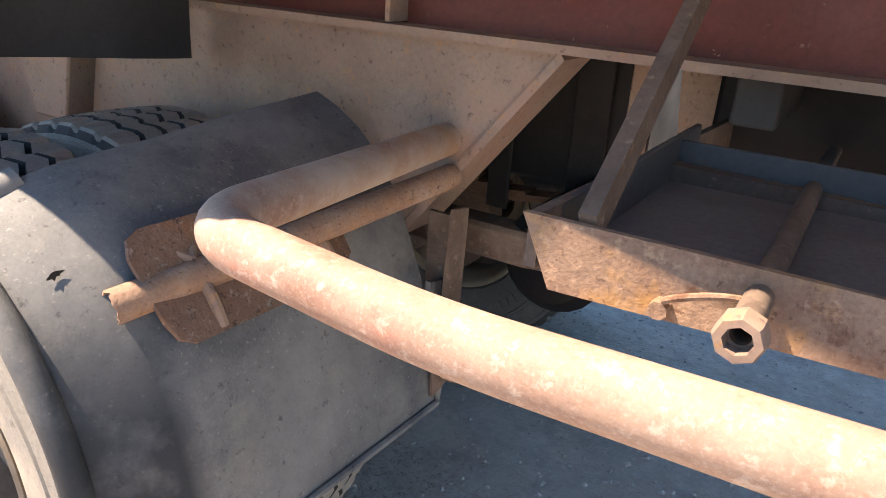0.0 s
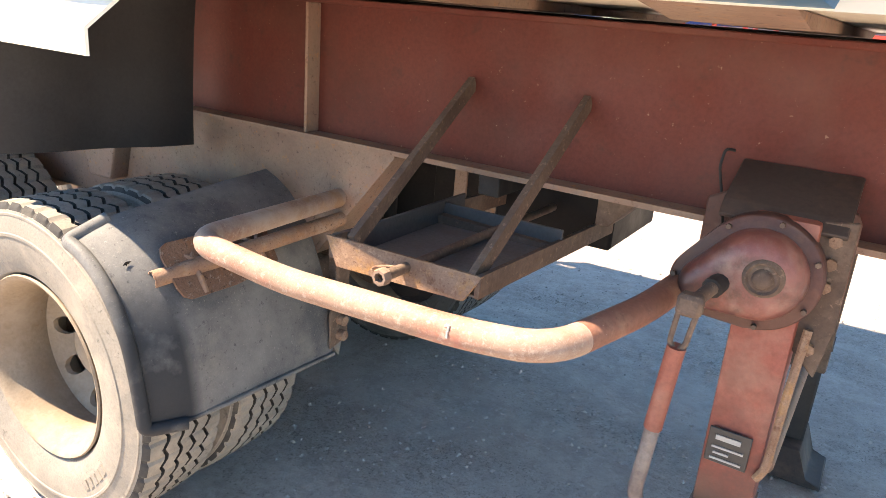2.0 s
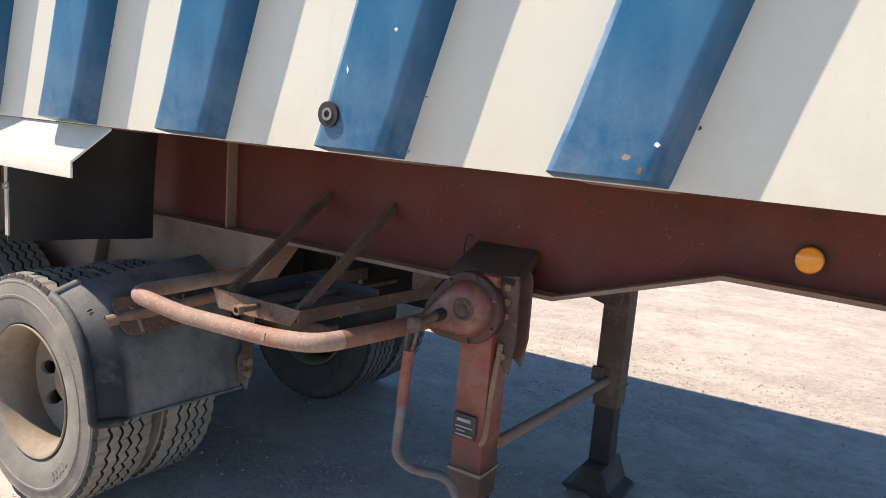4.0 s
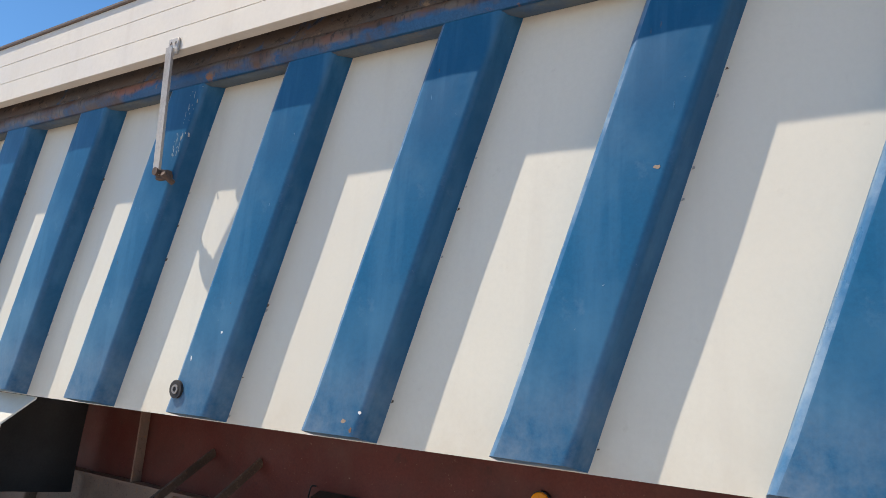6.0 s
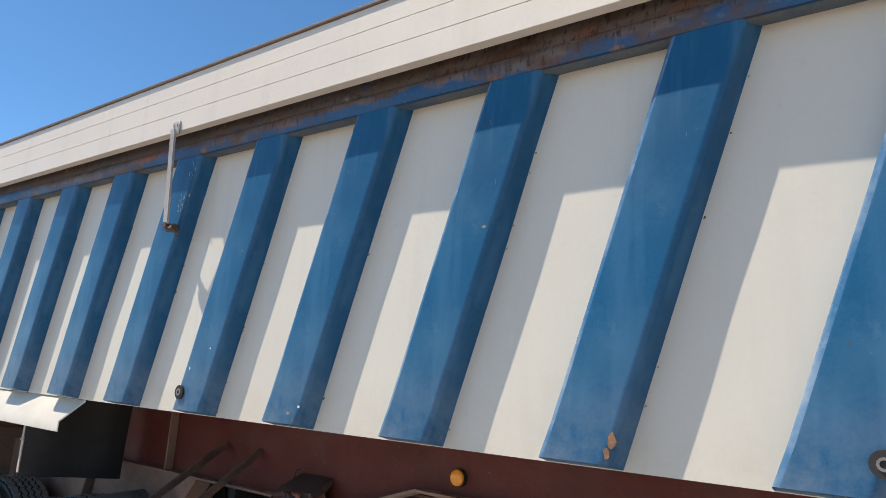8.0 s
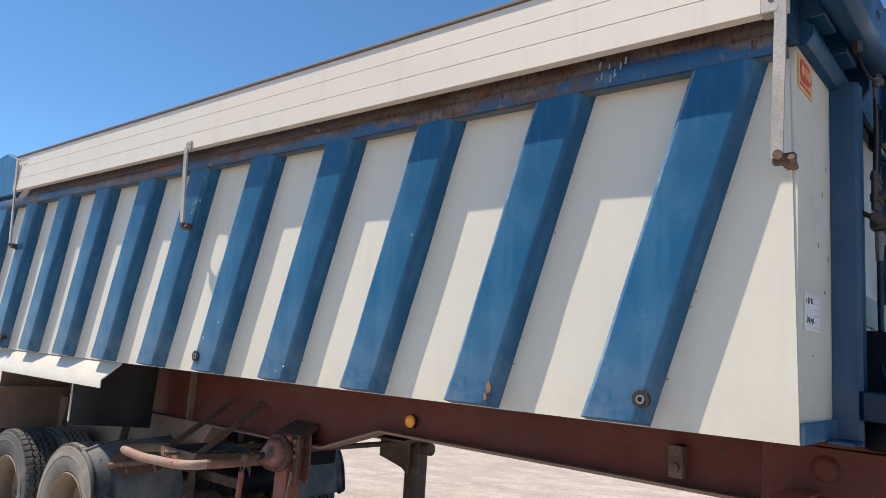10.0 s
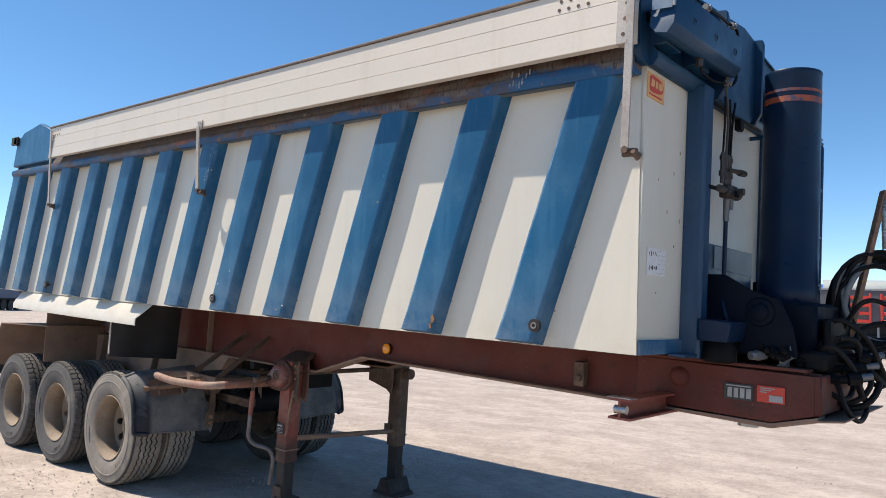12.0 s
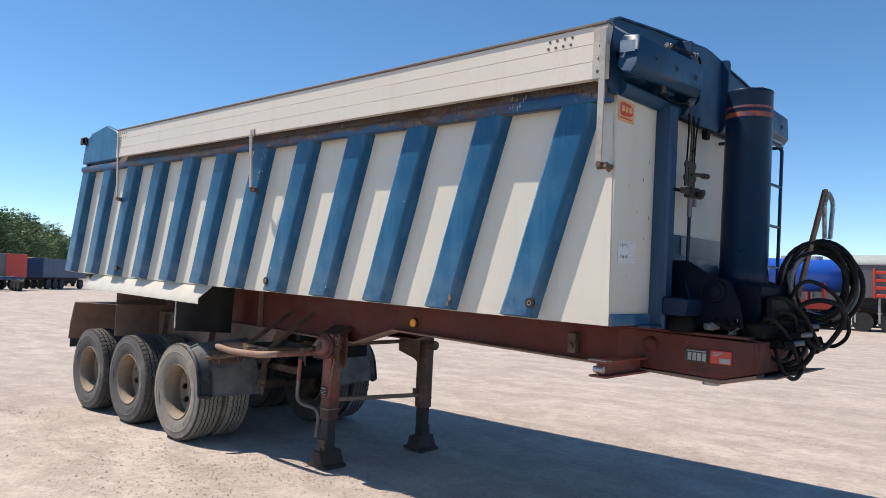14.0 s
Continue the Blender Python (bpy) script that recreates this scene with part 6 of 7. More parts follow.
    def pear(r_big, r_small, n=22):
        """Outline round two circles joined by their tangents."""
        d = Vector((px - gx, pz - gz))
        turn = math.atan2(d.y, d.x)
        open_by = math.acos((r_big - r_small) / d.length)
        big = [turn + open_by + (2 * math.pi - 2 * open_by) * i / n for i in range(n + 1)]
        small = [turn - open_by + 2 * open_by * i / (n // 2) for i in range(n // 2 + 1)]
        return [(gx + r_big * math.cos(a), gz + r_big * math.sin(a)) for a in big] + [(px + r_small * math.cos(a), pz + r_small * math.sin(a)) for a in small]

    bm = bm_new()
    prism(bm, pear(0.127, 0.075), "y", gy - 0.016, gy + 0.03, bev=0.004)
    gear = part("gearbox", bm, gear_flange, trailer, "dusty dark red cast landing gear gearbox", 45)
    bm = bm_new()
    stack = [[bm.verts.new((a, y, b)) for a, b in pear(rb, rs)] for rb, rs, y in ((0.100, 0.052, gy - 0.012), (0.098, 0.050, gy - 0.034), (0.091, 0.046, gy - 0.054), (0.078, 0.037, gy - 0.068), (0.055, 0.022, gy - 0.076))]
    for a, b in zip(stack, stack[1:]):
        for k in range(len(a)):
            bm.faces.new((a[k], a[(k + 1) % len(a)], b[(k + 1) % len(b)], b[k]))
    bm.faces.new(stack[-1])
    part("cast_cover", bm, gear_mat, gear, "worn red cast cover", 60)
    bm = bm_new()
    hx, hz = 1.913, 1.222
    lathe(bm, [(0.0005, gy - 0.092), (0.014, gy - 0.092), (0.019, gy - 0.088), (0.022, gy - 0.080), (0.028, gy - 0.079), (0.033, gy - 0.084), (0.039, gy - 0.080), (0.044, gy - 0.070)], 28)
    bmesh.ops.translate(bm, verts=bm.verts, vec=(hx, 0, hz))
    part("gear_cap", bm, rusty_dark, gear, "greasy round bearing cap", 50)
    rim_line = pear(0.117, 0.065)
    for k in range(1, len(rim_line), 5):
        bm = bm_new()
        a, b = rim_line[k]
        cyl(bm, (a, gy - 0.014, b), (a, gy - 0.027, b), 0.006, 6)
        part("gear_bolt", bm, rusty_dark, gear)
    bm = bm_new()
    cyl(bm, (1.845, -0.665, 1.20), (1.825, -0.76, 1.185), 0.022, 12)
    part("crank_shaft", bm, grime, gear, "greasy black crank shaft")
    bm = bm_new()
    cyl(bm, (1.828, -0.745, 1.188), (1.805, -0.845, 1.17), 0.015, 12)
    part("shaft_end", bm, rusty_dark, gear)
    bm = bm_new()
    box(bm, 1.782, 1.832, -0.872, -0.832, 1.150, 1.196, 0.008)
    tube(bm, rounded([(1.790, -0.862, 1.165), (1.784, -0.868, 1.09), (1.80, -0.872, 1.075), (1.815, -0.868, 1.09), (1.825, -0.862, 1.165)], 0.012), 0.006, 8)
    part("crank_joint", bm, rusty_dark, gear, "rusted crank joint")
    bm = bm_new()
    tube(bm, [(1.80, -0.868, 1.085), (1.784, -0.866, 0.89)], 0.0195, 14)
    crank = part("crank_handle", bm, red_leg, trailer, "red crank handle with a bare steel lower end")
    bm = bm_new()
    tube(bm, rounded([(1.784, -0.866, 0.89), (1.770, -0.864, 0.705), (1.81, -0.83, 0.65), (1.92, -0.75, 0.625), (1.96, -0.735, 0.55), (1.93, -0.735, 0.34)], 0.06), 0.0165, 12)
    part("crank_rod", bm, rod_dark, crank, "dark worn lower end of the crank")
    bm = bm_new()
    tube(bm, rounded([(1.762, -0.44, 1.425), (1.742, -0.452, 1.428), (1.738, -0.46, 1.385), (1.772, -0.50, 1.29), (1.79, -0.56, 1.26)], 0.012), 0.0035, 8)
    part("hook_wire", bm, grime, trailer, "bent black wire hook")
    bm = bm_new()
    tube(bm, rounded([(1.775, -0.675, 1.20), (1.80, -0.72, 1.235), (1.86, -0.72, 1.245), (1.90, -0.71, 1.24)], 0.03), 0.004, 6)
    part("retaining_wire", bm, grime, gear)
    mp = boxed("maker_plate", (1.868, 1.962, -0.656, -0.651, 0.735, 0.825), black_paint, trailer, 0.002, "black maker's plate with pale bars")
    for z, a, b in ((0.797, 1.885, 1.94), (0.775, 1.88, 1.95), (0.760, 1.885, 1.92), (0.745, 1.88, 1.95)):
        boxed("pale_bar", (a, b, -0.659, -0.656, z, z + (0.012 if z > 0.79 else 0.005)), label_grey, mp)
    piped("cross_shaft", [(1.97, -0.64, 1.235), (2.0, 0.60, 1.235)], 0.02, rusty_dark, trailer, 10, label="rusty cross shaft between the legs")
    piped("cross_tie", [(1.99, -0.53, 0.70), (2.0, 0.60, 0.64)], 0.022, tan_steel, trailer, 10, label="dusty tube tying the legs together")
    boxed("tie_lug", (1.93, 1.99, 0.555, 0.58, 0.64, 0.71), rusty_dark, trailer, 0.003)


rod_dark = surface("worn dark red and bare steel rod", (0.08, 0.06, 0.06), (0.15, 0.145, 0.15), 0.55, big=8, dirt=(0.20, 0.17, 0.15), dirt_amount=(0.52, 0.7), dirt_scale=12)
rack_wall = surface("dark blue-grey grimy steel", (0.050, 0.050, 0.053), (0.075, 0.072, 0.072), 0.85, big=6, dirt=(0.10, 0.085, 0.075), dirt_scale=8)
red_brown = surface("rusty red-brown flat bar", (0.13, 0.06, 0.045), (0.10, 0.05, 0.04), 0.8, big=8, dirt=(0.24, 0.15, 0.11), dirt_scale=14, specks=(((0.06, 0.035, 0.03), (0.56, 0.66), 40.0, 0.7),))
cover_dark = surface("dark brown grimy plate", (0.032, 0.022, 0.019), (0.05, 0.032, 0.026), 0.75, big=6, dirt=(0.13, 0.07, 0.05), dirt_scale=7)
pipe_red = surface("worn dark red pipe", (0.20, 0.085, 0.06), (0.25, 0.12, 0.085), 0.65, big=6, dirt=(0.30, 0.19, 0.13), dirt_scale=9, specks=(((0.10, 0.05, 0.04), (0.58, 0.68), 60.0, 0.6), ((0.45, 0.37, 0.30), (0.64, 0.70), 90.0, 0.5)), bump=((40, 0.35, 0.003), (220, 0.3, 0.001)))
gear_flange = surface("greasy dark red casting", (0.085, 0.032, 0.026), (0.05, 0.026, 0.022), 0.6, big=8, dirt=(0.15, 0.07, 0.05), dirt_scale=12, bump=((40, 0.4, 0.003), (180, 0.3, 0.001)))
gear_mat = surface("worn dusty red casting", (0.16, 0.045, 0.036), (0.22, 0.085, 0.07), 0.45, big=6, dirt=(0.055, 0.03, 0.025), dirt_amount=(0.46, 0.62), dirt_scale=9, specks=(((0.36, 0.22, 0.18), (0.50, 0.72), 11.0, 0.6),), bump=((40, 0.4, 0.003), (180, 0.3, 0.001)))
build_front_frame()
build_legs()

# ---------------------------------------------------------------- hoses at the nose


def build_nose_gear():
    first = set(trailer.children)
    bm = bm_new()
    a, b = Vector((5.94, 0.20, 1.64)), Vector((6.125, 0.31, 2.70))
    prism(bm, [(-0.032, -0.012), (0.032, -0.012), (0.032, 0.012), (-0.032, 0.012)], "z", 0, (b - a).length, bev=0.002)
    bmesh.ops.transform(bm, verts=bm.verts, matrix=Matrix.Translation(a) @ (b - a).to_track_quat("Z", "Y").to_matrix().to_4x4())
    part("hose_post", bm, rusty, trailer, "leaning rusted flat steel hose post")
    rnd = random.Random(11)
    c = Vector((6.10, 0.30, 2.06))
    for i in range(12):
        r = 0.215 + 0.02 * rnd.random() + 0.0045 * i
        yaw = rnd.uniform(-0.2, 0.2) + 0.5
        off = Vector((rnd.uniform(-0.03, 0.03), rnd.uniform(-0.06, 0.06), rnd.uniform(-0.05, 0.03)))
        pts = []
        for k in range(33):
            t = 2 * math.pi * k / 32 * (0.93 if i % 3 == 0 else 1.0)
            p = Vector((math.cos(t) * r * (0.80 + 0.14 * (i % 2)), 0.02 * math.sin(3 * t + i), math.sin(t) * r))
            pts.append(c + off + Matrix.Rotation(yaw, 3, "Z") @ p)
        piped("hose", pts, 0.0125 + 0.004 * (i % 2), hose_grey if i in (3, 7, 9, 12) else hose_mat, trailer, 9, label="coiled black rubber air hose" if i == 0 else "coiled worn grey hose" if i in (3, 7, 9, 12) else "")
    for i, pts in enumerate(([(5.92, -0.3, 1.72), (6.00, -0.36, 1.84), (6.10, -0.28, 1.72), (6.12, -0.10, 1.52), (6.06, 0.10, 1.56), (5.98, 0.18, 1.75)],
                             [(5.88, -0.05, 1.75), (6.00, -0.22, 1.98), (6.14, -0.12, 1.86), (6.20, 0.06, 1.62), (6.12, 0.20, 1.58), (6.02, 0.25, 1.70)],
                             [(5.92, 0.10, 1.80), (6.10, -0.02, 2.10), (6.28, 0.14, 1.98), (6.32, 0.30, 1.72), (6.18, 0.36, 1.60), (6.02, 0.30, 1.72)],
                             [(5.95, -0.20, 1.70), (6.03, -0.30, 1.64), (6.08, -0.34, 1.50), (6.12, -0.20, 1.42), (6.13, -0.02, 1.50), (6.04, 0.05, 1.66)])):
        piped("hose", rounded(pts, 0.16, 8), 0.013, hose_mat, trailer, 9)
    # slack loops that hang in front of the couplings
    for i, (x, y, z, r, yaw, sq) in enumerate(((5.99, -0.14, 1.68, 0.17, 0.5, 1.0), (6.03, -0.05, 1.65, 0.15, 0.2, 1.1), (6.02, -0.20, 1.70, 0.13, 0.8, 1.2),
                                               (6.18, 0.10, 1.78, 0.16, 0.9, 1.0))):
        pts = [Vector((x, y, z)) + Matrix.Rotation(yaw, 3, "Z") @ Vector((r * math.cos(t), 0.05 * math.sin(2 * t + i), r * sq * math.sin(t))) for t in (2 * math.pi * k / 28 * 0.96 + i for k in range(29))]
        piped("hose", pts, 0.014 + 0.003 * (i % 2), hose_mat, trailer, 9)
    for i in range(7):
        y = -0.30 + 0.10 * i
        bm = bm_new()
        z = 1.64 + 0.05 * (i % 3)
        cyl(bm, (5.98, y, z), (6.10, y + 0.02, z + 0.01), 0.022, 10)
        cyl(bm, (6.08, y, z + 0.01), (6.13, y + 0.03, z + 0.02), 0.032, 8)
        cyl(bm, (6.03, y, z), (6.045, y, z), 0.030, 6)
        part("coupling", bm, grease, trailer, "black air coupling head" if i == 0 else "")
    boxed("coupling_bracket", (5.86, 6.00, -0.40, 0.42, 1.68, 1.78), grease, trailer, 0.015, "greasy black coupling bracket")
    boxed("coupling_panel", (5.95, 5.99, -0.28, 0.32, 1.66, 1.95), grease, trailer, 0.015)
    for i in range(3):
        y = -0.22 + 0.15 * i
        bm = bm_new()
        cyl(bm, (6.11, y, 1.66 + 0.05 * i), (6.17, y + 0.03, 1.67 + 0.05 * i), 0.018, 10)
        part("fitting", bm, steel_dull, trailer, "worn steel fitting" if i == 0 else "")
    rnd = random.Random(4)
    for i in range(9):
        bm = bm_new()
        px, py, pz = rnd.uniform(5.62, 5.95), rnd.uniform(-0.50, -0.36), rnd.uniform(1.70, 1.80)
        d = Vector((rnd.uniform(-1, 1), rnd.uniform(-1, 0.3), rnd.uniform(-0.4, 0.4))).normalized() * 0.045
        cyl(bm, Vector((px, py, pz)) - d, Vector((px, py, pz)) + d, rnd.uniform(0.012, 0.024), 8)
        cyl(bm, Vector((px, py, pz)) - d * 0.2, Vector((px, py, pz)) + d * 0.3, 0.028, 6)
        part("fitting", bm, steel_dull if i % 3 == 0 else grease, trailer)
    # tightly wound spring hose hung in a narrow loop from the post
    path = rounded([(6.14, 0.28, 2.36), (6.13, 0.28, 2.60), (6.15, 0.30, 2.685), (6.175, 0.32, 2.60), (6.165, 0.31, 2.36)], 0.03, 10)
    dense = []
    for a, b in zip(path, path[1:]):
        m = max(1, int((b - a).length / 0.0009))
        dense += [a + (b - a) * k / m for k in range(m)]
    coil = []
    for k, p in enumerate(dense):
        d = (dense[min(k + 1, len(dense) - 1)] - dense[max(k - 1, 0)]).normalized()
        u = d.cross(Vector((0.3, 1, 0))).normalized()
        coil.append(p + (u * math.cos(k * 0.75) + d.cross(u) * math.sin(k * 0.75)) * 0.013)
    piped("spring", coil, 0.0036, steel, trailer, 5, label="steel spring sleeve of an air hose")
    for ob in set(trailer.children) - first:
        ob.location.x -= 0.06


build_nose_gear()

# ---------------------------------------------------------------- the far yard


YARD_TURN = pose(7.4, -4.9, 0, 0, 0, 1.45) @ pose(-7.4, 4.9, 0)


def far_trailer(m, length, body_mat, end_mat, label, z0=1.15, z1=3.9, chassis_mat=None):
    """A parked box trailer, seen small across the yard."""
    t = thing("parked_trailer", m, label, "trailer", "parked vehicles across the yard")
    boxed("body", (0, length, -1.25, 1.25, z0, z1), body_mat, t, 0.04)
    boxed("end_door", (length, length + 0.05, -1.24, 1.24, z0 + 0.02, z1 - 0.02), end_mat, t, 0.02)
    for k in range(int(length / 1.2)):
        boxed("panel_rib", (0.6 + 1.2 * k, 0.68 + 1.2 * k, -1.28, -1.25, z0 + 0.1, z1 - 0.1), body_mat, t, 0.008)
    boxed("chassis", (0.2, length - 0.3, -0.5, 0.5, 0.85, z0 - 0.01), chassis_mat or grime, t, 0.01)
    for s in (-1, 1):
        for x in (length - 1.2, length - 2.5, length - 3.8, 1.0):
            bm = bm_new()
            cyl(bm, (x, s * 1.2, 0.5), (x, s * 0.9, 0.5), 0.5, 20)
            part("wheel", bm, grime, t)
    return t


def far_chassis(m, length, material, label):
    t = thing("parked_chassis", m, label, "trailer", "parked vehicles across the yard")
    for s in (-1, 1):
        boxed("side_beam", (0, length, *sorted((s * 0.4, s * 0.55)), 0.95, 1.25), material, t, 0.01)
    for x in (0.2, 2.0, 4.0, 6.0, length - 0.3):
        boxed("cross_beam", (x - 0.1, x + 0.1, -1.2, 1.2, 1.05, 1.22), material, t, 0.01)
    for s in (-1, 1):
        for x in (length - 1.2, length - 2.5, length - 3.8):
            bm = bm_new()
            cyl(bm, (x, s * 1.2, 0.5), (x, s * 0.9, 0.5), 0.5, 20)
            part("wheel", bm, grime, t)
        boxed("leg", (2.4, 2.55, *sorted((s * 0.55, s * 0.7)), 0, 1.0), material, t)
    return t


def far_tanker(m, length, material, frame_mat, label):
    t = thing("parked_tanker", m, label, "tanker", "parked vehicles across the yard")
    bm = bm_new()
    n = 28
    rings = []
    for x, k in ((0.0, 0.0), (0.02, 0.6), (0.12, 0.88), (0.35, 1.0), (length - 0.35, 1.0), (length - 0.12, 0.88), (length - 0.02, 0.6), (length, 0.0)):
        rings.append([bm.verts.new((x, 1.15 * max(k, 0.001) * math.cos(2 * math.pi * j / n), 2.9 + 0.9 * max(k, 0.001) * math.sin(2 * math.pi * j / n))) for j in range(n)])
    for a, b in zip(rings, rings[1:]):
        for j in range(n):
            bm.faces.new((a[j], a[(j + 1) % n], b[(j + 1) % n], b[j]))
    part("tank", bm, material, t)
    boxed("frame", (0.1, length - 0.1, -0.9, 0.9, 1.05, 1.55), frame_mat, t, 0.02)
    for k in range(int(length / 1.6)):
        bm = bm_new()
        cyl(bm, (1.0 + 1.6 * k, 0, 3.75), (1.0 + 1.6 * k, 0, 3.95), 0.3, 16)
        part("manhole", bm, far_grey, t)
        for s in (-1, 1):
            boxed("upright", (0.9 + 1.6 * k, 1.0 + 1.6 * k, *sorted((s * 0.85, s * 1.17)), 1.5, 2.5), frame_mat, t)
    for s in (-1, 1):
        for x in (length - 1.2, length - 2.5, length - 3.8, 1.2):
            bm = bm_new()
            cyl(bm, (x, s * 1.2, 0.5), (x, s * 0.9, 0.5), 0.5, 20)
            part("wheel", bm, grime, t)
    return t


def far_truck(m, material, label):
    """A parked tractor unit: cab, bumper, windscreen, tank, wheels."""
    t = thing("parked_truck", m, label, "truck", "parked vehicles across the yard")
    bm = bm_new()
    prism(bm, [(0, 0.9), (2.1, 0.9), (2.2, 1.5), (2.1, 2.2), (1.9, 3.0), (0.1, 3.2), (0, 3.0)], "y", -1.2, 1.2, bev=0.06)
    part("cab", bm, material, t)
    bm = bm_new()
    prism(bm, [(2.13, 2.2), (2.15, 2.2), (1.95, 2.95), (1.93, 2.95)], "y", -1.05, 1.05)
    part("windscreen", bm, far_glass, t)
    for s in (-1, 1):
        boxed("side_window", (1.0, 1.8, *sorted((s * 1.2, s * 1.215)), 2.1, 2.75), far_glass, t)
    boxed("bumper", (1.9, 2.3, -1.2, 1.2, 0.35, 0.9), grime, t, 0.04)
    boxed("chassis", (-4.0, 1.0, -0.45, 0.45, 0.75, 1.0), grime, t, 0.01)
    boxed("fuel_tank", (-2.2, -0.9, -1.15, -0.55, 0.45, 1.0), far_grey, t, 0.08)
    for s in (-1, 1):
        for x in (1.3, -2.9):
            bm = bm_new()
            cyl(bm, (x, s * 1.2, 0.5), (x, s * 0.85, 0.5), 0.5, 20)
            part("wheel", bm, grime, t)
    return t


def far_stake_trailer(m, length, label):
    """A parked trailer with dark sides, a rounded tarpaulin on top and red lattice frames along the side."""
    t = thing("parked_trailer", m, label, "trailer", "parked vehicles across the yard")
    boxed("body", (0, length, -1.25, 1.25, 1.75, 3.45), far_dark, t, 0.04)
    boxed("top_rail", (-0.05, length, -1.30, 1.30, 3.45, 3.56), far_grey, t, 0.01)
    bm = bm_new()
    prism(bm, [(1.2 * math.cos(math.pi * k / 12), 3.56 + 0.48 * math.sin(math.pi * k / 12)) for k in range(13)], "x", 0.2, length)
    part("tarpaulin", bm, far_tarp, t)
    boxed("chassis", (0.2, length, -0.6, 0.6, 1.15, 1.74), grime, t, 0.01)
    for k in range(5):
        frame_x = 1.25 + 1.5 * k
        lattice = boxed("stake_frame", (frame_x, frame_x + 0.10, -1.40, -1.30, 1.75, 3.30), far_red, t, 0.01)
        boxed("stake", (frame_x + 1.0, frame_x + 1.10, -1.40, -1.30, 1.75, 3.30), far_red, lattice, 0.01)
        for z in (1.8, 2.2, 2.6, 3.0):
            boxed("rail", (frame_x + 0.1, frame_x + 1.0, -1.38, -1.32, z, z + 0.16), far_red, lattice, 0.01)
    for k in range(4):
        boxed("side_guard", (0.4 + 1.1 * k, 0.5 + 1.1 * k, -1.22, -1.15, 0.45, 1.75), far_grey, t, 0.01)
    boxed("toolbox", (2.2, 3.4, -1.2, -0.6, 0.6, 1.15), grime, t, 0.03)
    for s in (-1, 1):
        for x in (0.8, 2.0, 5.5, 6.8):
            bm = bm_new()
            cyl(bm, (x, s * 1.2, 0.5), (x, s * 0.9, 0.5), 0.5, 20)
            part("wheel", bm, grime, t)
    return t


far_tarp = surface("pale green-grey tarpaulin", (0.40, 0.44, 0.42), (0.32, 0.36, 0.35), 0.6, big=0.6)
far_grey = surface("grey sheet metal", (0.30, 0.31, 0.32), (0.36, 0.37, 0.38), 0.55, big=0.4)
far_blue = surface("bright blue paint", (0.015, 0.10, 0.50), (0.02, 0.13, 0.55), 0.35, big=0.4)
far_navy = surface("navy paint", (0.025, 0.05, 0.12), (0.035, 0.07, 0.15), 0.5, big=0.4)
far_red = surface("red paint", (0.55, 0.035, 0.02), (0.62, 0.05, 0.03), 0.45, big=0.4)
far_white = surface("white paint", (0.72, 0.72, 0.71), (0.66, 0.66, 0.65), 0.45, big=0.4)
far_dark = surface("dark grey curtain", (0.10, 0.105, 0.115), (0.14, 0.145, 0.155), 0.6, big=0.4)
far_glass = surface("dark glass", (0.02, 0.025, 0.03), (0.03, 0.035, 0.04), 0.12)


def build_far_yard():
    def on(x, y, deg):
        return (YARD_TURN if x < -40 else Matrix()) @ pose(x, y, 0, 0, 0, deg)
    far_trailer(on(-76.2, 12.0, 30), 13.0, far_dark, far_red, "dark grey curtain-sided trailer with a red end", z1=3.3)
    far_trailer(on(-76.1, 28.1, -47.6), 9.0, far_navy, far_navy, "navy blue box trailer with plain doors", z1=3.1)
    far_chassis(on(-70.05, 17.5, -6), 10.0, far_navy, "empty blue container chassis on the yard")
    far_truck(on(-90.0, 32.0, -10), far_grey, "grey tractor unit with dark windscreen")
    far_tanker(on(-8.9, 34.6, 38), 7.8, far_blue, far_red, "bright blue tank trailer on a red frame")
    far_tanker(on(-4.6, 45.3, 18), 10.0, far_grey, grime, "dull grey tank trailer with manholes")
    far_stake_trailer(on(-2.95, 38.4, 13), 9.0, "dark stake-sided trailer with a pale tarpaulin and red frames")
    far_trailer(on(-30, 52, 30), 11.0, far_navy, far_grey, "navy blue box trailer with grey doors", z1=3.5)
    far_trailer(on(-50, 42, 20), 12.0, far_grey, far_white, "grey box trailer with white doors")
    far_trailer(on(-9.0, 43.0, 13), 11.0, far_dark, far_grey, "dark grey box trailer with grey doors", z1=4.0)


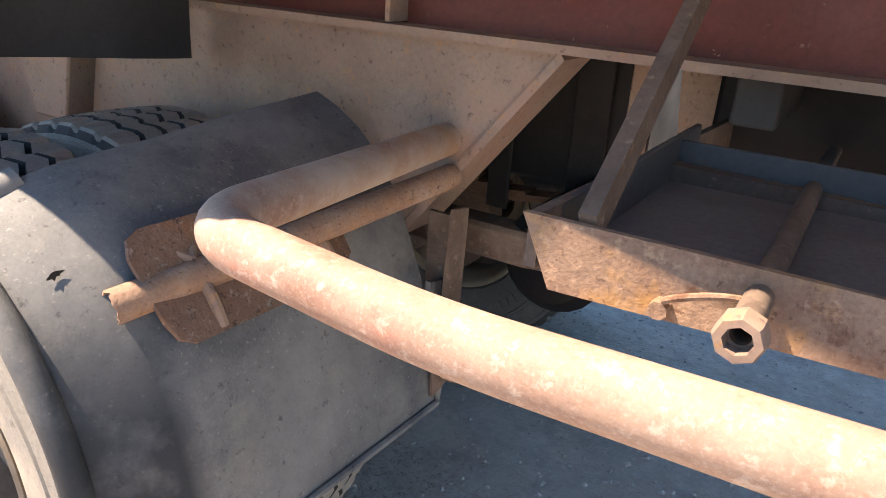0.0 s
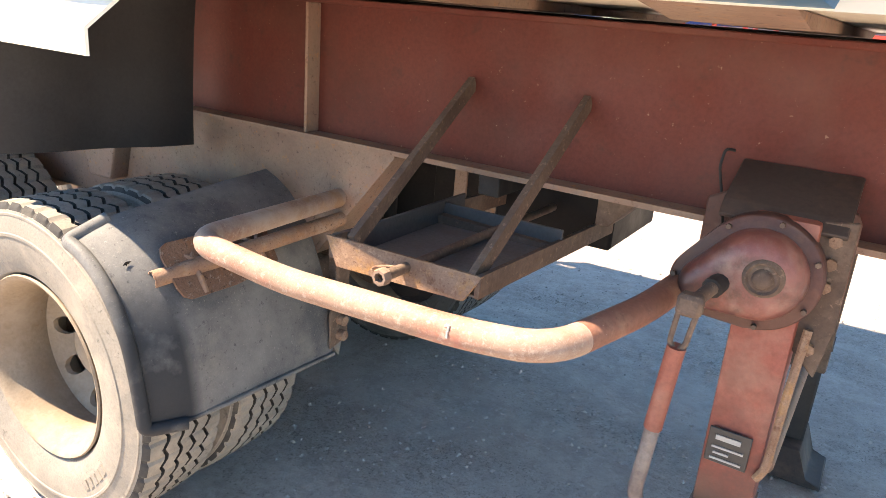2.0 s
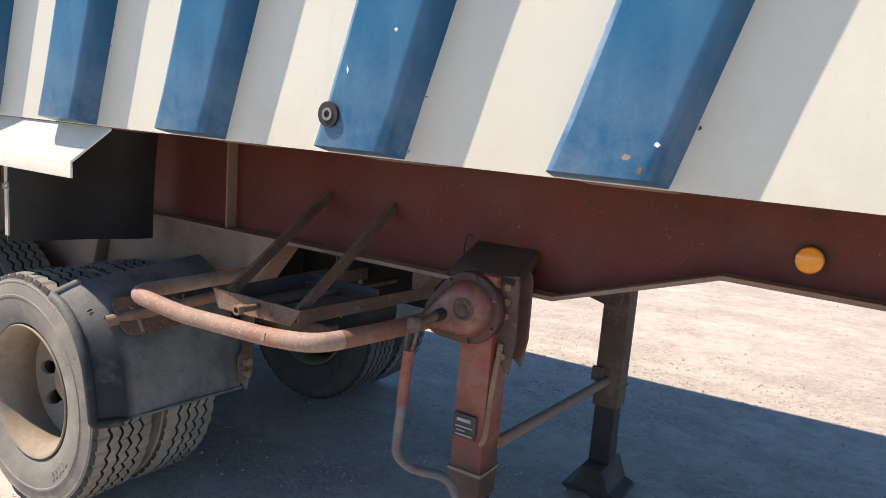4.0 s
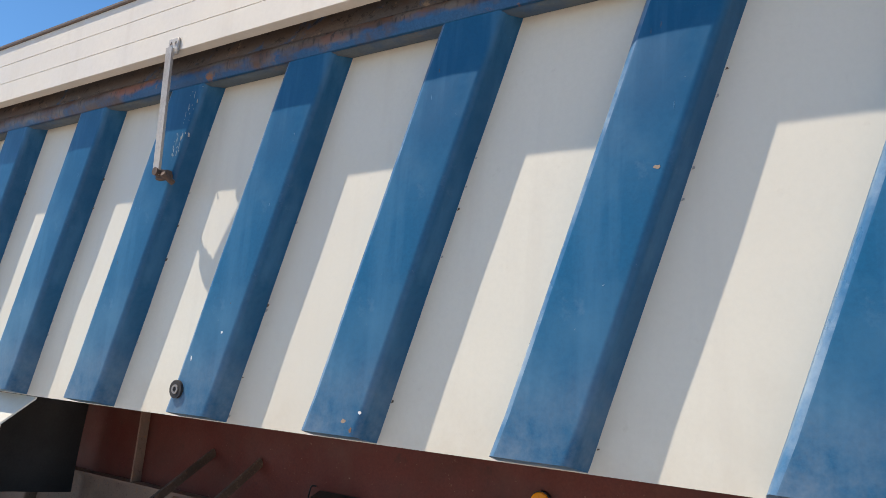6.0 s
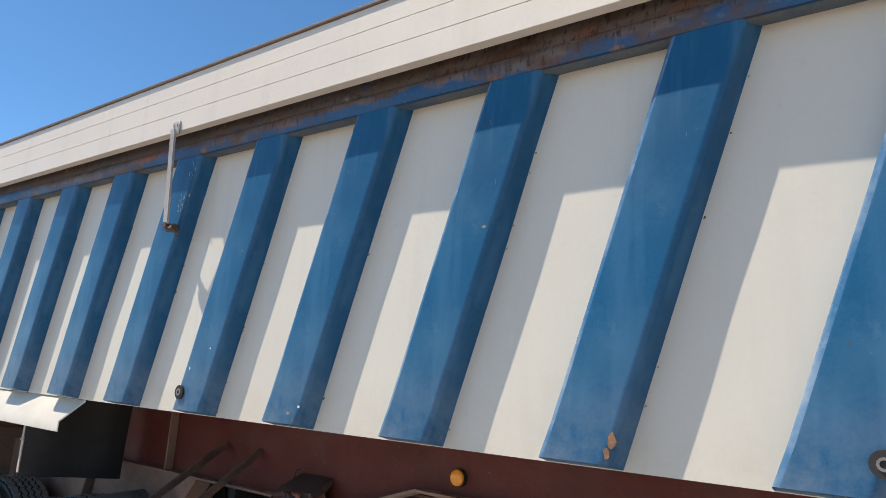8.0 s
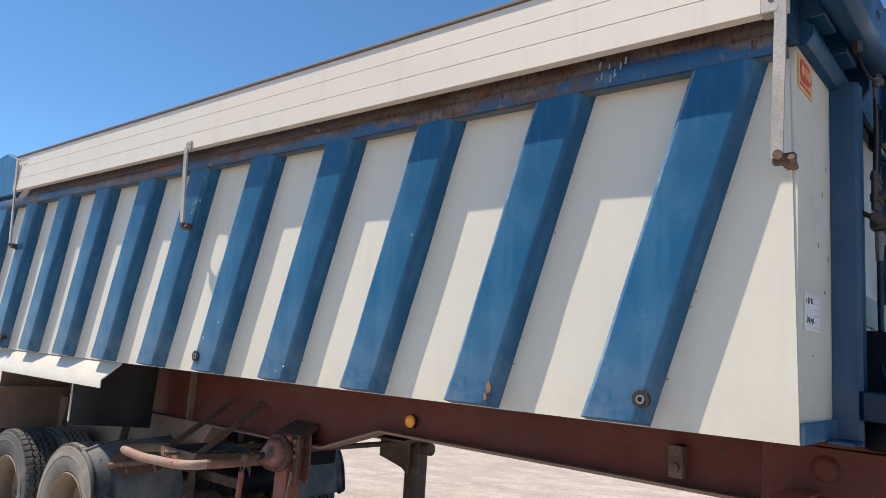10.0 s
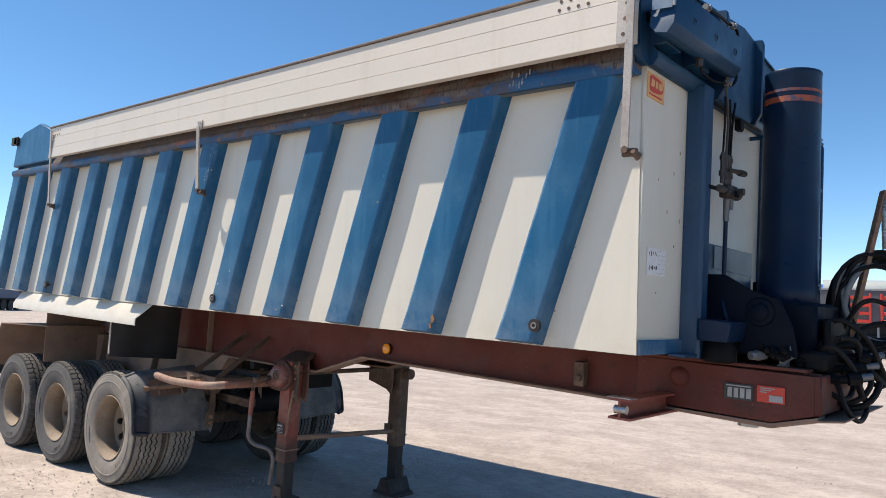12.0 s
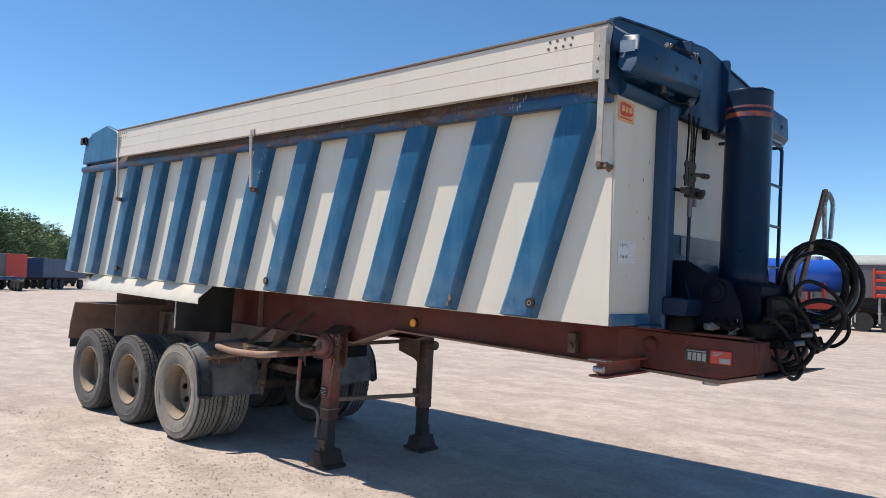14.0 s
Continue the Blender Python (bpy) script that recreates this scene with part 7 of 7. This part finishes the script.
def tree_meshes(seed, height):
    rnd = random.Random(seed)
    bm = bm_new()
    tube(bm, [(0, 0, 0), (0.05, 0.02, height * 0.25), (-0.05, 0.05, height * 0.5), (0.05, 0, height * 0.8)], 0.22, 8)
    for i in range(7):
        a = rnd.uniform(0, 6.28)
        z = height * rnd.uniform(0.3, 0.65)
        tube(bm, [(0, 0, z), (math.cos(a) * 1.2, math.sin(a) * 1.2, z + 0.9), (math.cos(a) * 2.1, math.sin(a) * 2.1, z + 2.2)], 0.07, 6)
    trunk = mesh_of("trunk", bm, bark)
    verts, faces = [], []
    clumps = []
    for i in range(62):
        z = height * (0.10 + 0.86 * rnd.random())
        rad = height * 0.27 * max(0.05, math.sin(math.pi * min(1, max(0, (z / height - 0.05) / 0.97)))) ** 0.6 * rnd.uniform(0.4, 1.0)
        a = rnd.uniform(0, 6.28)
        clumps.append((rad * math.cos(a), rad * math.sin(a), z, height * rnd.uniform(0.07, 0.125)))
    for cx, cy, cz, cr in clumps:
        for k in range(150):
            d = Vector((rnd.gauss(0, 1), rnd.gauss(0, 1), rnd.gauss(0, 0.8)))
            p = Vector((cx, cy, cz)) + d.normalized() * cr * rnd.uniform(0.55, 1.1)
            u = Vector((rnd.gauss(0, 1), rnd.gauss(0, 1), rnd.gauss(0, 1))).normalized()
            v = u.cross(d).normalized()
            s = rnd.uniform(0.10, 0.19)
            b = len(verts)
            verts += [p - u * s, p + v * s * 0.6, p + u * s, p - v * s * 0.6]
            faces.append((b, b + 1, b + 2, b + 3))
    me = bpy.data.meshes.new("crown")
    me.from_pydata(verts, [], faces)
    me.materials.append(leaf_mat)
    return trunk, me


def build_trees():
    kinds = [tree_meshes(3, 10.5), tree_meshes(4, 9.6), tree_meshes(9, 11.2)]
    rnd = random.Random(21)
    for i in range(34):
        row = i % 2
        x = -82 - 5.8 * i + rnd.uniform(-1, 1)
        y = 11.5 + 2.6 * i + rnd.uniform(-1, 1) + 5 * row
        trunk, crown = kinds[i % 3]
        t = thing("tree", pose(x, y, 0, 0, 0, rnd.uniform(0, 360)) @ Matrix.Diagonal((1.45, 1.45, rnd.uniform(0.84, 1.02), 1)), "green leafy tree in a row behind the yard", "tree", "row of trees")
        shared("trunk", trunk, t)
        shared("crown", crown, t)


build_far_yard()
build_trees()
